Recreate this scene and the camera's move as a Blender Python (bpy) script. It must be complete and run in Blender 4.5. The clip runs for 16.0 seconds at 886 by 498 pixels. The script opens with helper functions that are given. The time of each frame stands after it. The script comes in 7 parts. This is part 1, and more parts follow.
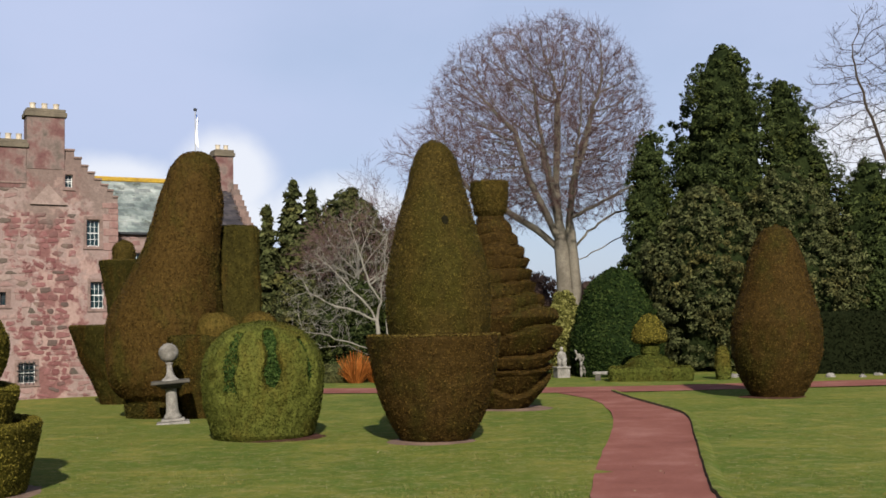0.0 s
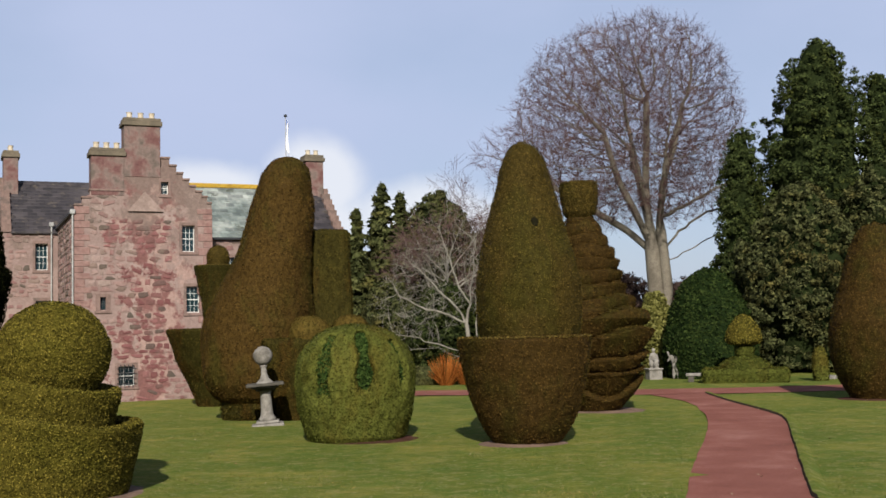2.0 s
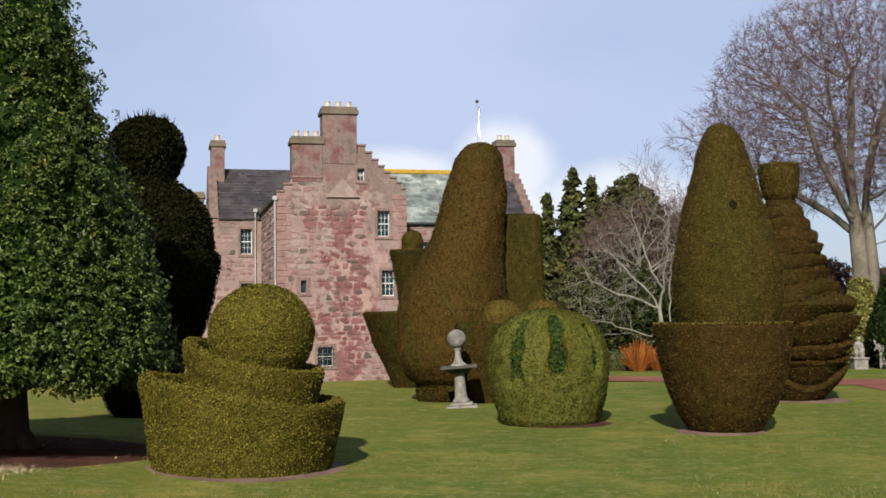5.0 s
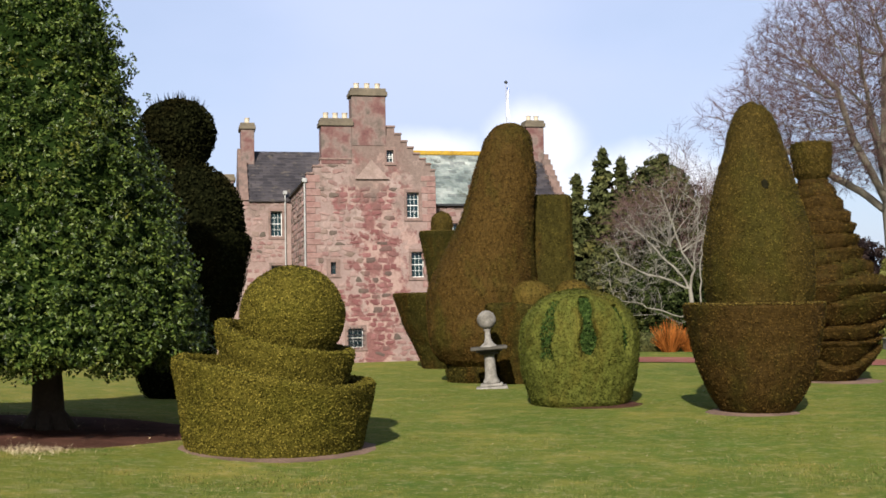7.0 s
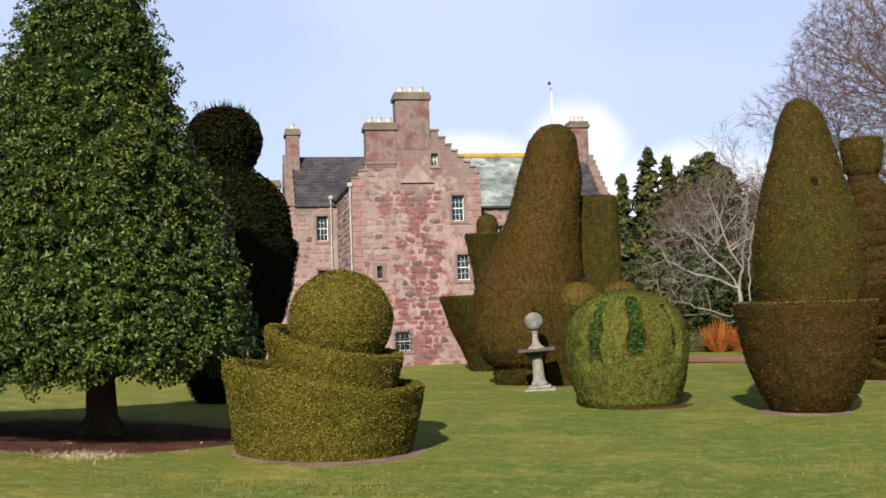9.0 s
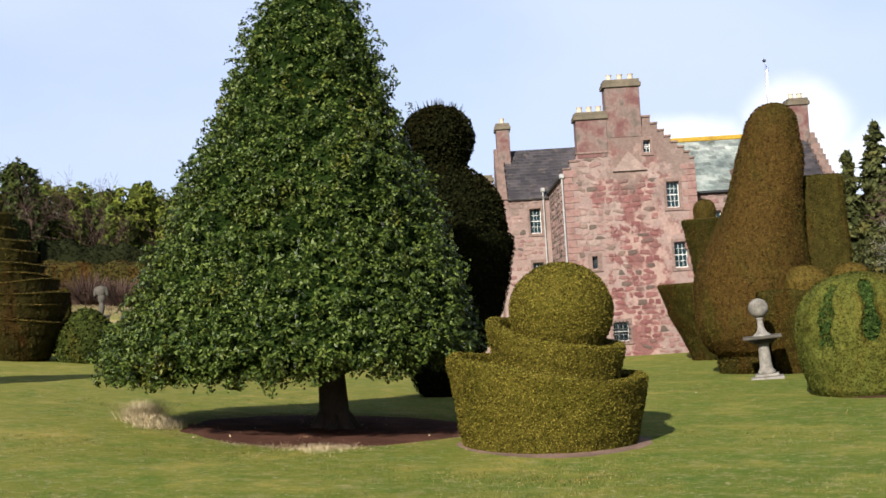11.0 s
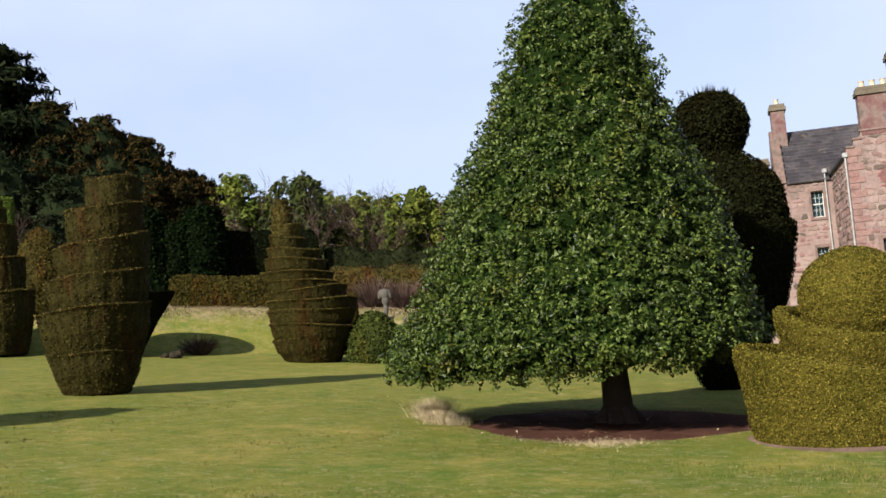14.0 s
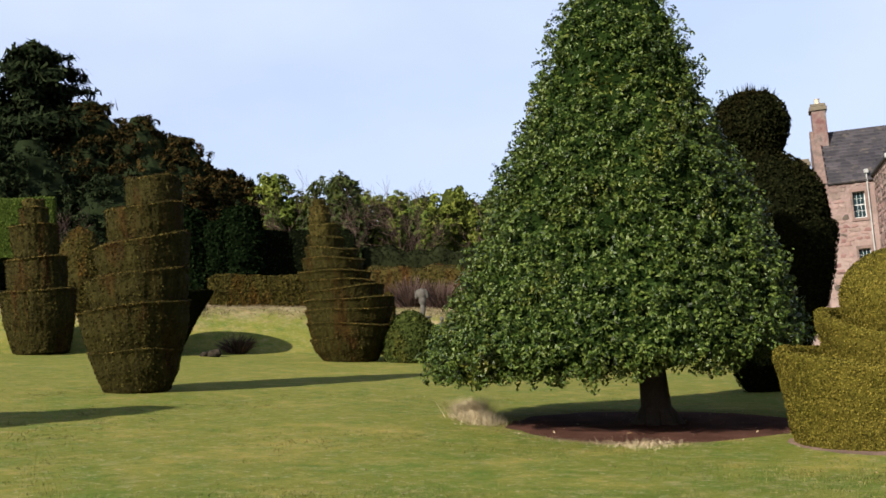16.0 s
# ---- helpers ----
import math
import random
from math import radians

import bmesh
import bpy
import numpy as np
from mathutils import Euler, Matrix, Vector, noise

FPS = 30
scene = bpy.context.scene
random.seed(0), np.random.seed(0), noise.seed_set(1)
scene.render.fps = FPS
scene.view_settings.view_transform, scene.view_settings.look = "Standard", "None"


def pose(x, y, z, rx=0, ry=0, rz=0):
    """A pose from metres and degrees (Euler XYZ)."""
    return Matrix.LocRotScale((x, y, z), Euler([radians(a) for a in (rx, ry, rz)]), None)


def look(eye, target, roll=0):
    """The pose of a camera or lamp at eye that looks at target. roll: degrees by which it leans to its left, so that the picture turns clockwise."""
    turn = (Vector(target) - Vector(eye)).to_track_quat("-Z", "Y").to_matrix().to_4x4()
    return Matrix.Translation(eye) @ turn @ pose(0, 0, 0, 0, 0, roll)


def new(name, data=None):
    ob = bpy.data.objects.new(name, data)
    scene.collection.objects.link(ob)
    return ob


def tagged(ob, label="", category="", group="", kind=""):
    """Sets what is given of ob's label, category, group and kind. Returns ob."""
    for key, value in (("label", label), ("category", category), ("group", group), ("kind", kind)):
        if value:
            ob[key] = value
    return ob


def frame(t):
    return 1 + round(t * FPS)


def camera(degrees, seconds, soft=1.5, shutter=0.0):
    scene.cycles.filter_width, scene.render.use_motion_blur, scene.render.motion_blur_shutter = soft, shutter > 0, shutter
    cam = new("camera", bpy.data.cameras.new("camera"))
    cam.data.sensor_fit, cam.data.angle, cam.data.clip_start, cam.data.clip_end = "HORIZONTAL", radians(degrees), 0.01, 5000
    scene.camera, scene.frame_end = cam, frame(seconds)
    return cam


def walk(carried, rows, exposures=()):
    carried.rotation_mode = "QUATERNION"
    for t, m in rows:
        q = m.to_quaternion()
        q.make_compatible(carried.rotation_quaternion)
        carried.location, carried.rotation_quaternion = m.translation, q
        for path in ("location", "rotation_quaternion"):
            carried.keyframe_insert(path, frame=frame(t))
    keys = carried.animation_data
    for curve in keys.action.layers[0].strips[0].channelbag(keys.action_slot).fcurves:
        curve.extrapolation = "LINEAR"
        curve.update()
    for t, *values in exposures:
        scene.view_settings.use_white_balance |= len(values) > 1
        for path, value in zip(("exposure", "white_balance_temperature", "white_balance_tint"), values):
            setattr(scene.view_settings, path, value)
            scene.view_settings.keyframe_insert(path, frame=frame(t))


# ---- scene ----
cam = camera(42.76, 16.0, soft=1.6)
ROWS = [
    (0.0, 0.0, 0.0, 2.7, 94.101, 1.197, 0.086),
    (0.5, -0.006, -0.003, 2.7, 94.107, 1.283, 0.769),
    (1.0, -0.02, -0.011, 2.701, 94.154, 1.385, 2.243),
    (1.5, -0.029, -0.016, 2.703, 94.233, 1.582, 3.294),
    (2.0, -0.041, -0.023, 2.703, 94.31, 1.495, 4.578),
    (2.5, -0.059, -0.035, 2.704, 94.347, 1.564, 6.603),
    (3.0, -0.074, -0.045, 2.704, 94.355, 1.468, 8.278),
    (3.5, -0.09, -0.057, 2.704, 94.358, 1.461, 10.217),
    (4.0, -0.1, -0.065, 2.703, 94.344, 1.427, 11.346),
    (4.5, -0.112, -0.074, 2.7, 94.097, 1.196, 12.785),
    (5.0, -0.123, -0.083, 2.695, 93.729, 0.869, 14.141),
    (5.2, -0.128, -0.087, 2.694, 93.57, 0.85, 14.78),
    (7.3, -0.136, -0.094, 2.687, 92.8, 1.03, 15.66),
    (7.5, -0.136, -0.094, 2.687, 92.812, 1.038, 15.697),
    (8.0, -0.137, -0.095, 2.687, 92.86, 1.1, 15.8),
    (8.2, -0.138, -0.096, 2.687, 92.88, 1.12, 15.86),
    (10.3, -0.206, -0.174, 2.698, 93.11, 2.95, 25.6),
    (10.5, -0.213, -0.182, 2.699, 93.078, 2.999, 26.866),
    (11.0, -0.224, -0.198, 2.701, 93.071, 3.376, 28.791),
    (11.5, -0.238, -0.219, 2.703, 93.137, 3.696, 31.153),
    (12.0, -0.254, -0.249, 2.708, 93.34, 4.32, 34.41),
    (12.5, -0.267, -0.273, 2.711, 93.533, 4.547, 37.07),
    (13.0, -0.275, -0.29, 2.712, 93.637, 4.511, 38.84),
    (13.5, -0.283, -0.311, 2.716, 93.818, 5.082, 41.01),
    (14.0, -0.289, -0.326, 2.717, 93.865, 5.212, 42.591),
    (14.5, -0.293, -0.336, 2.718, 93.9, 5.247, 43.548),
    (15.0, -0.298, -0.35, 2.719, 94.056, 5.322, 45.006),
    (15.5, -0.299, -0.356, 2.719, 94.121, 5.21, 45.581),
    (16.0, -0.296, -0.345, 2.717, 94.031, 4.934, 44.443),
]
EXPOSURES = [(0.0, 0.61), (1.5, 0.57), (2.5, 0.51), (4.0, 0.5), (5.0, 0.66), (7.3, 0.92), (8.2, 0.92), (10.3, 1.06), (12.0, 1.06), (13.5, 1.06), (16.0, 1.06)]
walk(cam, [(t, pose(x, y, z, a, b, c)) for t, x, y, z, a, b, c in ROWS], EXPOSURES)

# ---- world and sun ----
SUN_AZ, SUN_EL = -5.5, 31.0          # heading the light travels to (clockwise from +y), and the sun's height
world = bpy.data.worlds.new("sky")
scene.world = world
world.use_nodes = True
wn, wl = world.node_tree.nodes, world.node_tree.links
wn.clear()
sky = wn.new("ShaderNodeTexSky")
sky.sky_type, sky.sun_disc = "NISHITA", False
sky.sun_elevation, sky.sun_rotation = radians(SUN_EL), radians(SUN_AZ + 180)
sky.air_density, sky.dust_density, sky.ozone_density = 1.0, 1.2, 1.5
geo = wn.new("ShaderNodeTexCoord")


def wmath(op, a, b=None):
    n = wn.new("ShaderNodeMath")
    n.operation = op
    for k, v in enumerate((a, b)):
        if v is None:
            continue
        if isinstance(v, (int, float)):
            n.inputs[k].default_value = v
        else:
            wl.new(v, n.inputs[k])
    return n.outputs[0]


def wmix(fac, a, b):
    n = wn.new("ShaderNodeMix")
    n.data_type = "RGBA"
    wl.new(fac, n.inputs[0])
    for k, v in ((6, a), (7, b)):
        if isinstance(v, tuple):
            n.inputs[k].default_value = v
        else:
            wl.new(v, n.inputs[k])
    return n.outputs[2]


stretch = wn.new("ShaderNodeMapping")
stretch.inputs["Scale"].default_value = (1.0, 1.0, 2.0)
wl.new(geo.outputs["Generated"], stretch.inputs[0])
veil = wn.new("ShaderNodeTexNoise")
veil.inputs["Scale"].default_value, veil.inputs["Detail"].default_value, veil.inputs["Roughness"].default_value = 2.0, 5.0, 0.5
wl.new(stretch.outputs[0], veil.inputs["Vector"])
ramp = wn.new("ShaderNodeMapRange")
ramp.interpolation_type = "SMOOTHSTEP"
ramp.inputs["From Min"].default_value, ramp.inputs["From Max"].default_value = 0.3, 0.75
ramp.inputs["To Min"].default_value, ramp.inputs["To Max"].default_value = 0.55, 1.0
wl.new(veil.outputs["Fac"], ramp.inputs["Value"])
high = wn.new("ShaderNodeSeparateXYZ")
wl.new(geo.outputs["Generated"], high.inputs[0])
clear = wn.new("ShaderNodeMapRange")
clear.interpolation_type = "SMOOTHSTEP"
clear.inputs["From Min"].default_value, clear.inputs["From Max"].default_value = 0.38, 0.8
clear.inputs["To Min"].default_value, clear.inputs["To Max"].default_value = 1.0, 0.25
wl.new(high.outputs[2], clear.inputs["Value"])
veiled = wmix(wmath("MULTIPLY", ramp.outputs[0], clear.outputs[0]), sky.outputs[0], (5.25, 6.05, 8.4, 1))
# bright heaped clouds low in the sky
puff = wn.new("ShaderNodeTexNoise")
puff.inputs["Scale"].default_value, puff.inputs["Detail"].default_value = 11.0, 8.0
wl.new(geo.outputs["Generated"], puff.inputs["Vector"])
part_z = wn.new("ShaderNodeSeparateXYZ")
wl.new(geo.outputs["Generated"], part_z.inputs[0])
clouds = None
for az, el, wide, high in ((-16.2, 7.4, 3.4, 1.6), (-11.0, 7.6, 2.6, 2.4), (-13.0, 5.4, 7.5, 2.2), (-5.0, 5.6, 5.5, 2.0), (24.0, 8.0, 9.0, 2.5),
                           (70.0, 12.0, 12.0, 4.0), (130.0, 18.0, 16.0, 6.0), (-120.0, 14.0, 14.0, 4.0)):
    a, e = radians(az), radians(el)
    # angles off the cloud's middle, across and up
    side = wmath("ADD", wmath("MULTIPLY", part_z.outputs[0], math.cos(a)), wmath("MULTIPLY", part_z.outputs[1], -math.sin(a)))
    ahead = wmath("ADD", wmath("MULTIPLY", part_z.outputs[0], math.sin(a)), wmath("MULTIPLY", part_z.outputs[1], math.cos(a)))
    up = wmath("SUBTRACT", part_z.outputs[2], math.sin(e))
    r2 = wmath("ADD", wmath("POWER", wmath("DIVIDE", side, radians(wide)), 2.0), wmath("POWER", wmath("DIVIDE", up, radians(high)), 2.0))
    blob = wmath("SUBTRACT", wmath("SUBTRACT", 1.15, wmath("POWER", r2, 0.5)), wmath("MULTIPLY", wmath("LESS_THAN", ahead, 0.0), 20.0))
    clouds = blob if clouds is None else wmath("MAXIMUM", clouds, blob)
soft_edge = wn.new("ShaderNodeMapRange")
soft_edge.interpolation_type = "SMOOTHSTEP"
soft_edge.inputs["From Min"].default_value, soft_edge.inputs["From Max"].default_value = -0.05, 0.62
wl.new(wmath("ADD", clouds, wmath("MULTIPLY", wmath("SUBTRACT", puff.outputs["Fac"], 0.5), 1.3)), soft_edge.inputs["Value"])
clouded = wmix(wmath("MULTIPLY", soft_edge.outputs[0], 0.75), veiled, (9.2, 9.4, 9.9, 1))
back = wn.new("ShaderNodeBackground")
back.inputs["Strength"].default_value = 0.067
wl.new(clouded, back.inputs["Color"])
wout = wn.new("ShaderNodeOutputWorld")
wl.new(back.outputs[0], wout.inputs["Surface"])

sun = new("sun", bpy.data.lights.new("sun", "SUN"))
sun.data.energy, sun.data.angle, sun.data.color = 5.0, radians(0.9), (1.0, 0.93, 0.83)
away = Vector((math.sin(radians(SUN_AZ)) * math.cos(radians(SUN_EL)), math.cos(radians(SUN_AZ)) * math.cos(radians(SUN_EL)), -math.sin(radians(SUN_EL))))
sun.matrix_world = look(-away * 200, (0, 0, 0))

# ---- materials ----


def material(name, rough=0.8, spec=0.3, metal=0.0):
    m = bpy.data.materials.new(name)
    m.use_nodes = True
    b = m.node_tree.nodes["Principled BSDF"]
    b.inputs["Roughness"].default_value, b.inputs["Specular IOR Level"].default_value, b.inputs["Metallic"].default_value = rough, spec, metal
    return m, m.node_tree.nodes, m.node_tree.links, b


def noise_tex(n, l, vec, scale, detail=4.0, rough=0.55):
    t = n.new("ShaderNodeTexNoise")
    t.inputs["Scale"].default_value, t.inputs["Detail"].default_value, t.inputs["Roughness"].default_value = scale, detail, rough
    l.new(vec, t.inputs["Vector"])
    return t.outputs["Fac"]


def ramp_tex(n, l, fac, stops):
    r = n.new("ShaderNodeValToRGB")
    while len(r.color_ramp.elements) < len(stops):
        r.color_ramp.elements.new(0.5)
    for e, (p, c) in zip(r.color_ramp.elements, stops):
        e.position, e.color = p, (*c, 1)
    l.new(fac, r.inputs[0])
    return r.outputs[0]


def mix_tex(n, l, fac, a, b, mode="MIX"):
    m = n.new("ShaderNodeMix")
    m.data_type, m.blend_type = "RGBA", mode
    if isinstance(fac, float):
        m.inputs[0].default_value = fac
    else:
        l.new(fac, m.inputs[0])
    for k, v in ((6, a), (7, b)):
        if isinstance(v, tuple):
            m.inputs[k].default_value = (*v, 1)
        else:
            l.new(v, m.inputs[k])
    return m.outputs[2]


def bump(n, l, b, fac, strength, dist):
    u = n.new("ShaderNodeBump")
    u.inputs["Strength"].default_value, u.inputs["Distance"].default_value = strength, dist
    l.new(fac, u.inputs["Height"])
    l.new(u.outputs[0], b.inputs["Normal"])


def place(n):
    return n.new("ShaderNodeNewGeometry").outputs["Position"]


def island(n):
    return n.new("ShaderNodeNewGeometry").outputs["Random Per Island"]


def two_scale(name, stops, big=0.6, fine=8.0, rough=0.85, spec=0.25, grain=0.35, depth=0.01, bumps=0.5):
    """A surface with broad patches in the colours of stops and a fine grain."""
    m, n, l, b = material(name, rough, spec)
    p = place(n)
    col = ramp_tex(n, l, noise_tex(n, l, p, big, 5.0), stops)
    g = noise_tex(n, l, p, fine, 4.0)
    col = mix_tex(n, l, grain, col, ramp_tex(n, l, g, [(0.3, (0.1, 0.1, 0.1)), (0.7, (1, 1, 1))]), "MULTIPLY")
    l.new(col, b.inputs["Base Color"])
    bump(n, l, b, g, bumps, depth)
    return m


def foliage(name, dark, mid, light, patch=None, rough=0.75, spec=0.04, big=0.8, spread=0.45, patch_at=(0.5, 0.66), fine_scale=14.0, upright=1.0):
    """Leaves: each piece has its own shade, and broad patches turn to a second hue."""
    m, n, l, b = material(name, rough, spec)
    p = place(n)
    col = ramp_tex(n, l, island(n), [(0.0, tuple(0.42 * c for c in dark)), (0.16, dark), (0.5, mid), (0.86, light), (1.0, tuple(1.2 * c for c in light))])
    q = n.new("ShaderNodeMapping")
    q.inputs["Scale"].default_value = (1.0, 1.0, 1.0 / upright)
    l.new(p, q.inputs[0])
    if patch:
        where = ramp_tex(n, l, noise_tex(n, l, q.outputs[0], big, 6.0, 0.65), [(patch_at[0], (0, 0, 0)), (patch_at[1], (1, 1, 1))])
        tint = mix_tex(n, l, where, (1.0, 1.0, 1.0), patch)
        col = mix_tex(n, l, 1.0, col, tint, "MULTIPLY")
    fine = ramp_tex(n, l, noise_tex(n, l, q.outputs[0], fine_scale, 5.0, 0.7), [(0.25, (1 - spread,) * 3), (0.75, (1, 1, 1))])
    col = mix_tex(n, l, 1.0, col, fine, "MULTIPLY")
    l.new(col, b.inputs["Base Color"])
    bump(n, l, b, noise_tex(n, l, p, 22.0, 4.0), 0.6, 0.03)
    return m


YEW = foliage("yew_brownish", (0.048, 0.034, 0.0075), (0.080, 0.056, 0.0115), (0.114, 0.077, 0.017), (0.84, 0.98, 0.85), big=0.8, spread=0.66, fine_scale=9.0, upright=1.6, patch_at=(0.46, 0.62))
YEW_RUST = foliage("yew_rusty", (0.044, 0.026, 0.0065), (0.073, 0.043, 0.010), (0.102, 0.059, 0.014), (0.78, 1.06, 0.85), big=0.8, spread=0.68, fine_scale=9.0, upright=1.8, patch_at=(0.48, 0.64))
YEW_GREEN = foliage("yew_green", (0.0321, 0.0276, 0.0055), (0.0483, 0.0398, 0.0077), (0.0777, 0.0608, 0.0122), (1.4, 0.85, 0.8), big=0.8, spread=0.7, fine_scale=6.0, upright=3.0)
YEW_DARK = foliage("yew_dark", (0.0216, 0.0194, 0.0043), (0.0356, 0.0302, 0.0070), (0.0626, 0.0508, 0.0124), (1.2, 0.72, 0.75), big=1.1, spread=0.75, fine_scale=6.0, upright=5.0)
# near-black copy of the yew, with shade put into the leaf colour
YEW_SHADED = foliage("yew_shade_dark", (0.006, 0.007, 0.0028), (0.010, 0.011, 0.004), (0.018, 0.019, 0.007), (1.2, 0.9, 0.8), big=0.7, spread=0.5, spec=0.0)
BOX_GREEN = foliage("box_green", (0.0418, 0.0497, 0.0084), (0.0642, 0.0734, 0.0124), (0.0914, 0.0994, 0.0194), (1.05, 0.80, 0.75), big=0.8, spread=0.6, patch_at=(0.48, 0.66), fine_scale=7.0, upright=1.6)
BOX_GOLD = foliage("box_gold", (0.034, 0.030, 0.005), (0.090, 0.075, 0.011), (0.172, 0.136, 0.024), (0.84, 0.93, 0.85), big=0.9, spread=0.3, patch_at=(0.5, 0.75), fine_scale=26.0)
HOLLY = foliage("holly_leaf", (0.018, 0.033, 0.006), (0.044, 0.071, 0.012), (0.090, 0.120, 0.024), (1.3, 0.92, 0.75), rough=0.3, spec=0.14, big=0.9, patch_at=(0.56, 0.7))
# paler leaf colours that paint the sunlight caught by clipped rims
YEW_SUNLIT_RIM = foliage("yew_sunlit_rim", (0.060, 0.044, 0.010), (0.095, 0.068, 0.015), (0.14, 0.10, 0.024), spread=0.4)
BOX_SUNLIT_RIM = foliage("box_sunlit_rim", (0.085, 0.075, 0.010), (0.13, 0.112, 0.016), (0.19, 0.16, 0.028), spread=0.35)
EVERGREEN = foliage("evergreen_leaf", (0.0163, 0.0241, 0.0077), (0.0327, 0.0456, 0.0138), (0.0550, 0.0705, 0.0224), (1.2, 1.06, 0.8), spec=0.03, big=0.35)
GREYGREEN = foliage("greygreen_leaf", (0.026, 0.031, 0.012), (0.050, 0.056, 0.021), (0.086, 0.092, 0.036), (1.2, 0.97, 0.8), spec=0.03, big=0.4)
CONIFER = foliage("conifer_needle", (0.0306, 0.0370, 0.0126), (0.0544, 0.0629, 0.0207), (0.0884, 0.0947, 0.0355), (1.3, 1.0, 0.7), big=0.25)
SPRUCE = foliage("dark_needle", (0.0059, 0.0093, 0.0043), (0.0119, 0.0170, 0.0076), (0.0238, 0.0323, 0.0136), None, spec=0.0)
COPPER = foliage("copper_needle", (0.008, 0.009, 0.004), (0.018, 0.016, 0.006), (0.050, 0.031, 0.010), (0.5, 0.7, 0.7), big=0.16, spec=0.0)
LIME_LEAF = foliage("lime_leaf", (0.052, 0.066, 0.010), (0.092, 0.112, 0.017), (0.140, 0.158, 0.028), (0.6, 0.8, 0.85), big=0.2)
IVY_LIGHT = foliage("ivy_light", (0.078, 0.078, 0.01716), (0.1326, 0.1287, 0.03276), (0.2028, 0.195, 0.0624))
ORANGE_STEM = foliage("orange_stem", (0.10, 0.032, 0.008), (0.22, 0.066, 0.012), (0.34, 0.115, 0.024), spread=0.2)
DRY_GRASS = foliage("dry_grass", (0.115, 0.088, 0.045), (0.205, 0.160, 0.090), (0.32, 0.26, 0.165), (0.75, 0.75, 0.6))
HEATHER_TWIG = foliage("purple_twig", (0.0429, 0.02652, 0.02184), (0.078, 0.04992, 0.04056), (0.117, 0.078, 0.0624))
# near black that stands for shade in a foliage hole and behind windows
INNER = two_scale("near_black_shade", [(0.3, (0.008, 0.008, 0.0045)), (0.7, (0.016, 0.014, 0.007))], rough=0.98, spec=0.0)
# dark fill that paints shade into the gaps of leafy crowns
DEEP_GREEN = two_scale("inner_evergreen_shade", [(0.3, (0.010, 0.015, 0.006)), (0.7, (0.022, 0.030, 0.010))], 1.2, 7.0, rough=0.98, spec=0.0, depth=0.1, bumps=1.0)
# dark green fill that paints the shade between the holly's leaves
HOLLY_INNER = two_scale("inner_holly_shade", [(0.3, (0.006, 0.012, 0.003)), (0.7, (0.014, 0.026, 0.006))], 1.5, 14.0, rough=0.95, spec=0.0, depth=0.05, bumps=1.0)
BARK_PALE = two_scale("pale_bark", [(0.3, (0.1255, 0.1130, 0.0921)), (0.55, (0.2176, 0.2008, 0.1674)), (0.75, (0.1171, 0.1214, 0.0753))], 0.9, 9.0, depth=0.03)
BARK_BEECH = two_scale("beech_bark", [(0.3, (0.095, 0.082, 0.062)), (0.55, (0.165, 0.145, 0.112)), (0.75, (0.115, 0.110, 0.072))], 0.8, 9.0, depth=0.03)
BARK_DARK = two_scale("dark_bark", [(0.3, (0.0351, 0.02496, 0.01716)), (0.7, (0.0663, 0.04836, 0.03276))], 1.5, 14.0, depth=0.03)
TWIG_GREY = two_scale("grey_twig", [(0.3, (0.1350, 0.1242, 0.1053)), (0.7, (0.2295, 0.2133, 0.1823))], 0.4, 6.0)
TWIG = two_scale("reddish_twig", [(0.3, (0.064, 0.036, 0.033)), (0.7, (0.112, 0.064, 0.058))], 0.4, 6.0)
STATUE_STONE = two_scale("weathered_stone", [(0.3, (0.07, 0.062, 0.050)), (0.5, (0.14, 0.128, 0.108)), (0.7, (0.25, 0.232, 0.205))], 3.0, 18.0, depth=0.006)
PALE_STONE = two_scale("pale_stone", [(0.3, (0.12, 0.110, 0.094)), (0.5, (0.205, 0.190, 0.166)), (0.7, (0.285, 0.268, 0.238))], 4.0, 22.0, depth=0.004, grain=0.5)
DARK_STONE = two_scale("dark_lichened_stone", [(0.3, (0.0429, 0.039, 0.0312)), (0.7, (0.1014, 0.09204, 0.0741))], 3.0, 18.0, depth=0.006)
SOIL = two_scale("red_soil", [(0.3, (0.0398, 0.0187, 0.0137)), (0.7, (0.0995, 0.0474, 0.0337))], 1.2, 16.0, depth=0.03, rough=0.95, spec=0.03)
CHIPS = two_scale("pinkish_bark_chips", [(0.3, (0.0945, 0.0600, 0.0432)), (0.7, (0.2093, 0.1344, 0.0984))], 1.5, 18.0, depth=0.03, rough=0.95)
EDGE_EARTH = two_scale("cut_turf_edge", [(0.3, (0.040, 0.030, 0.012)), (0.7, (0.085, 0.058, 0.026))], 2.0, 12.0, depth=0.02, rough=0.95)


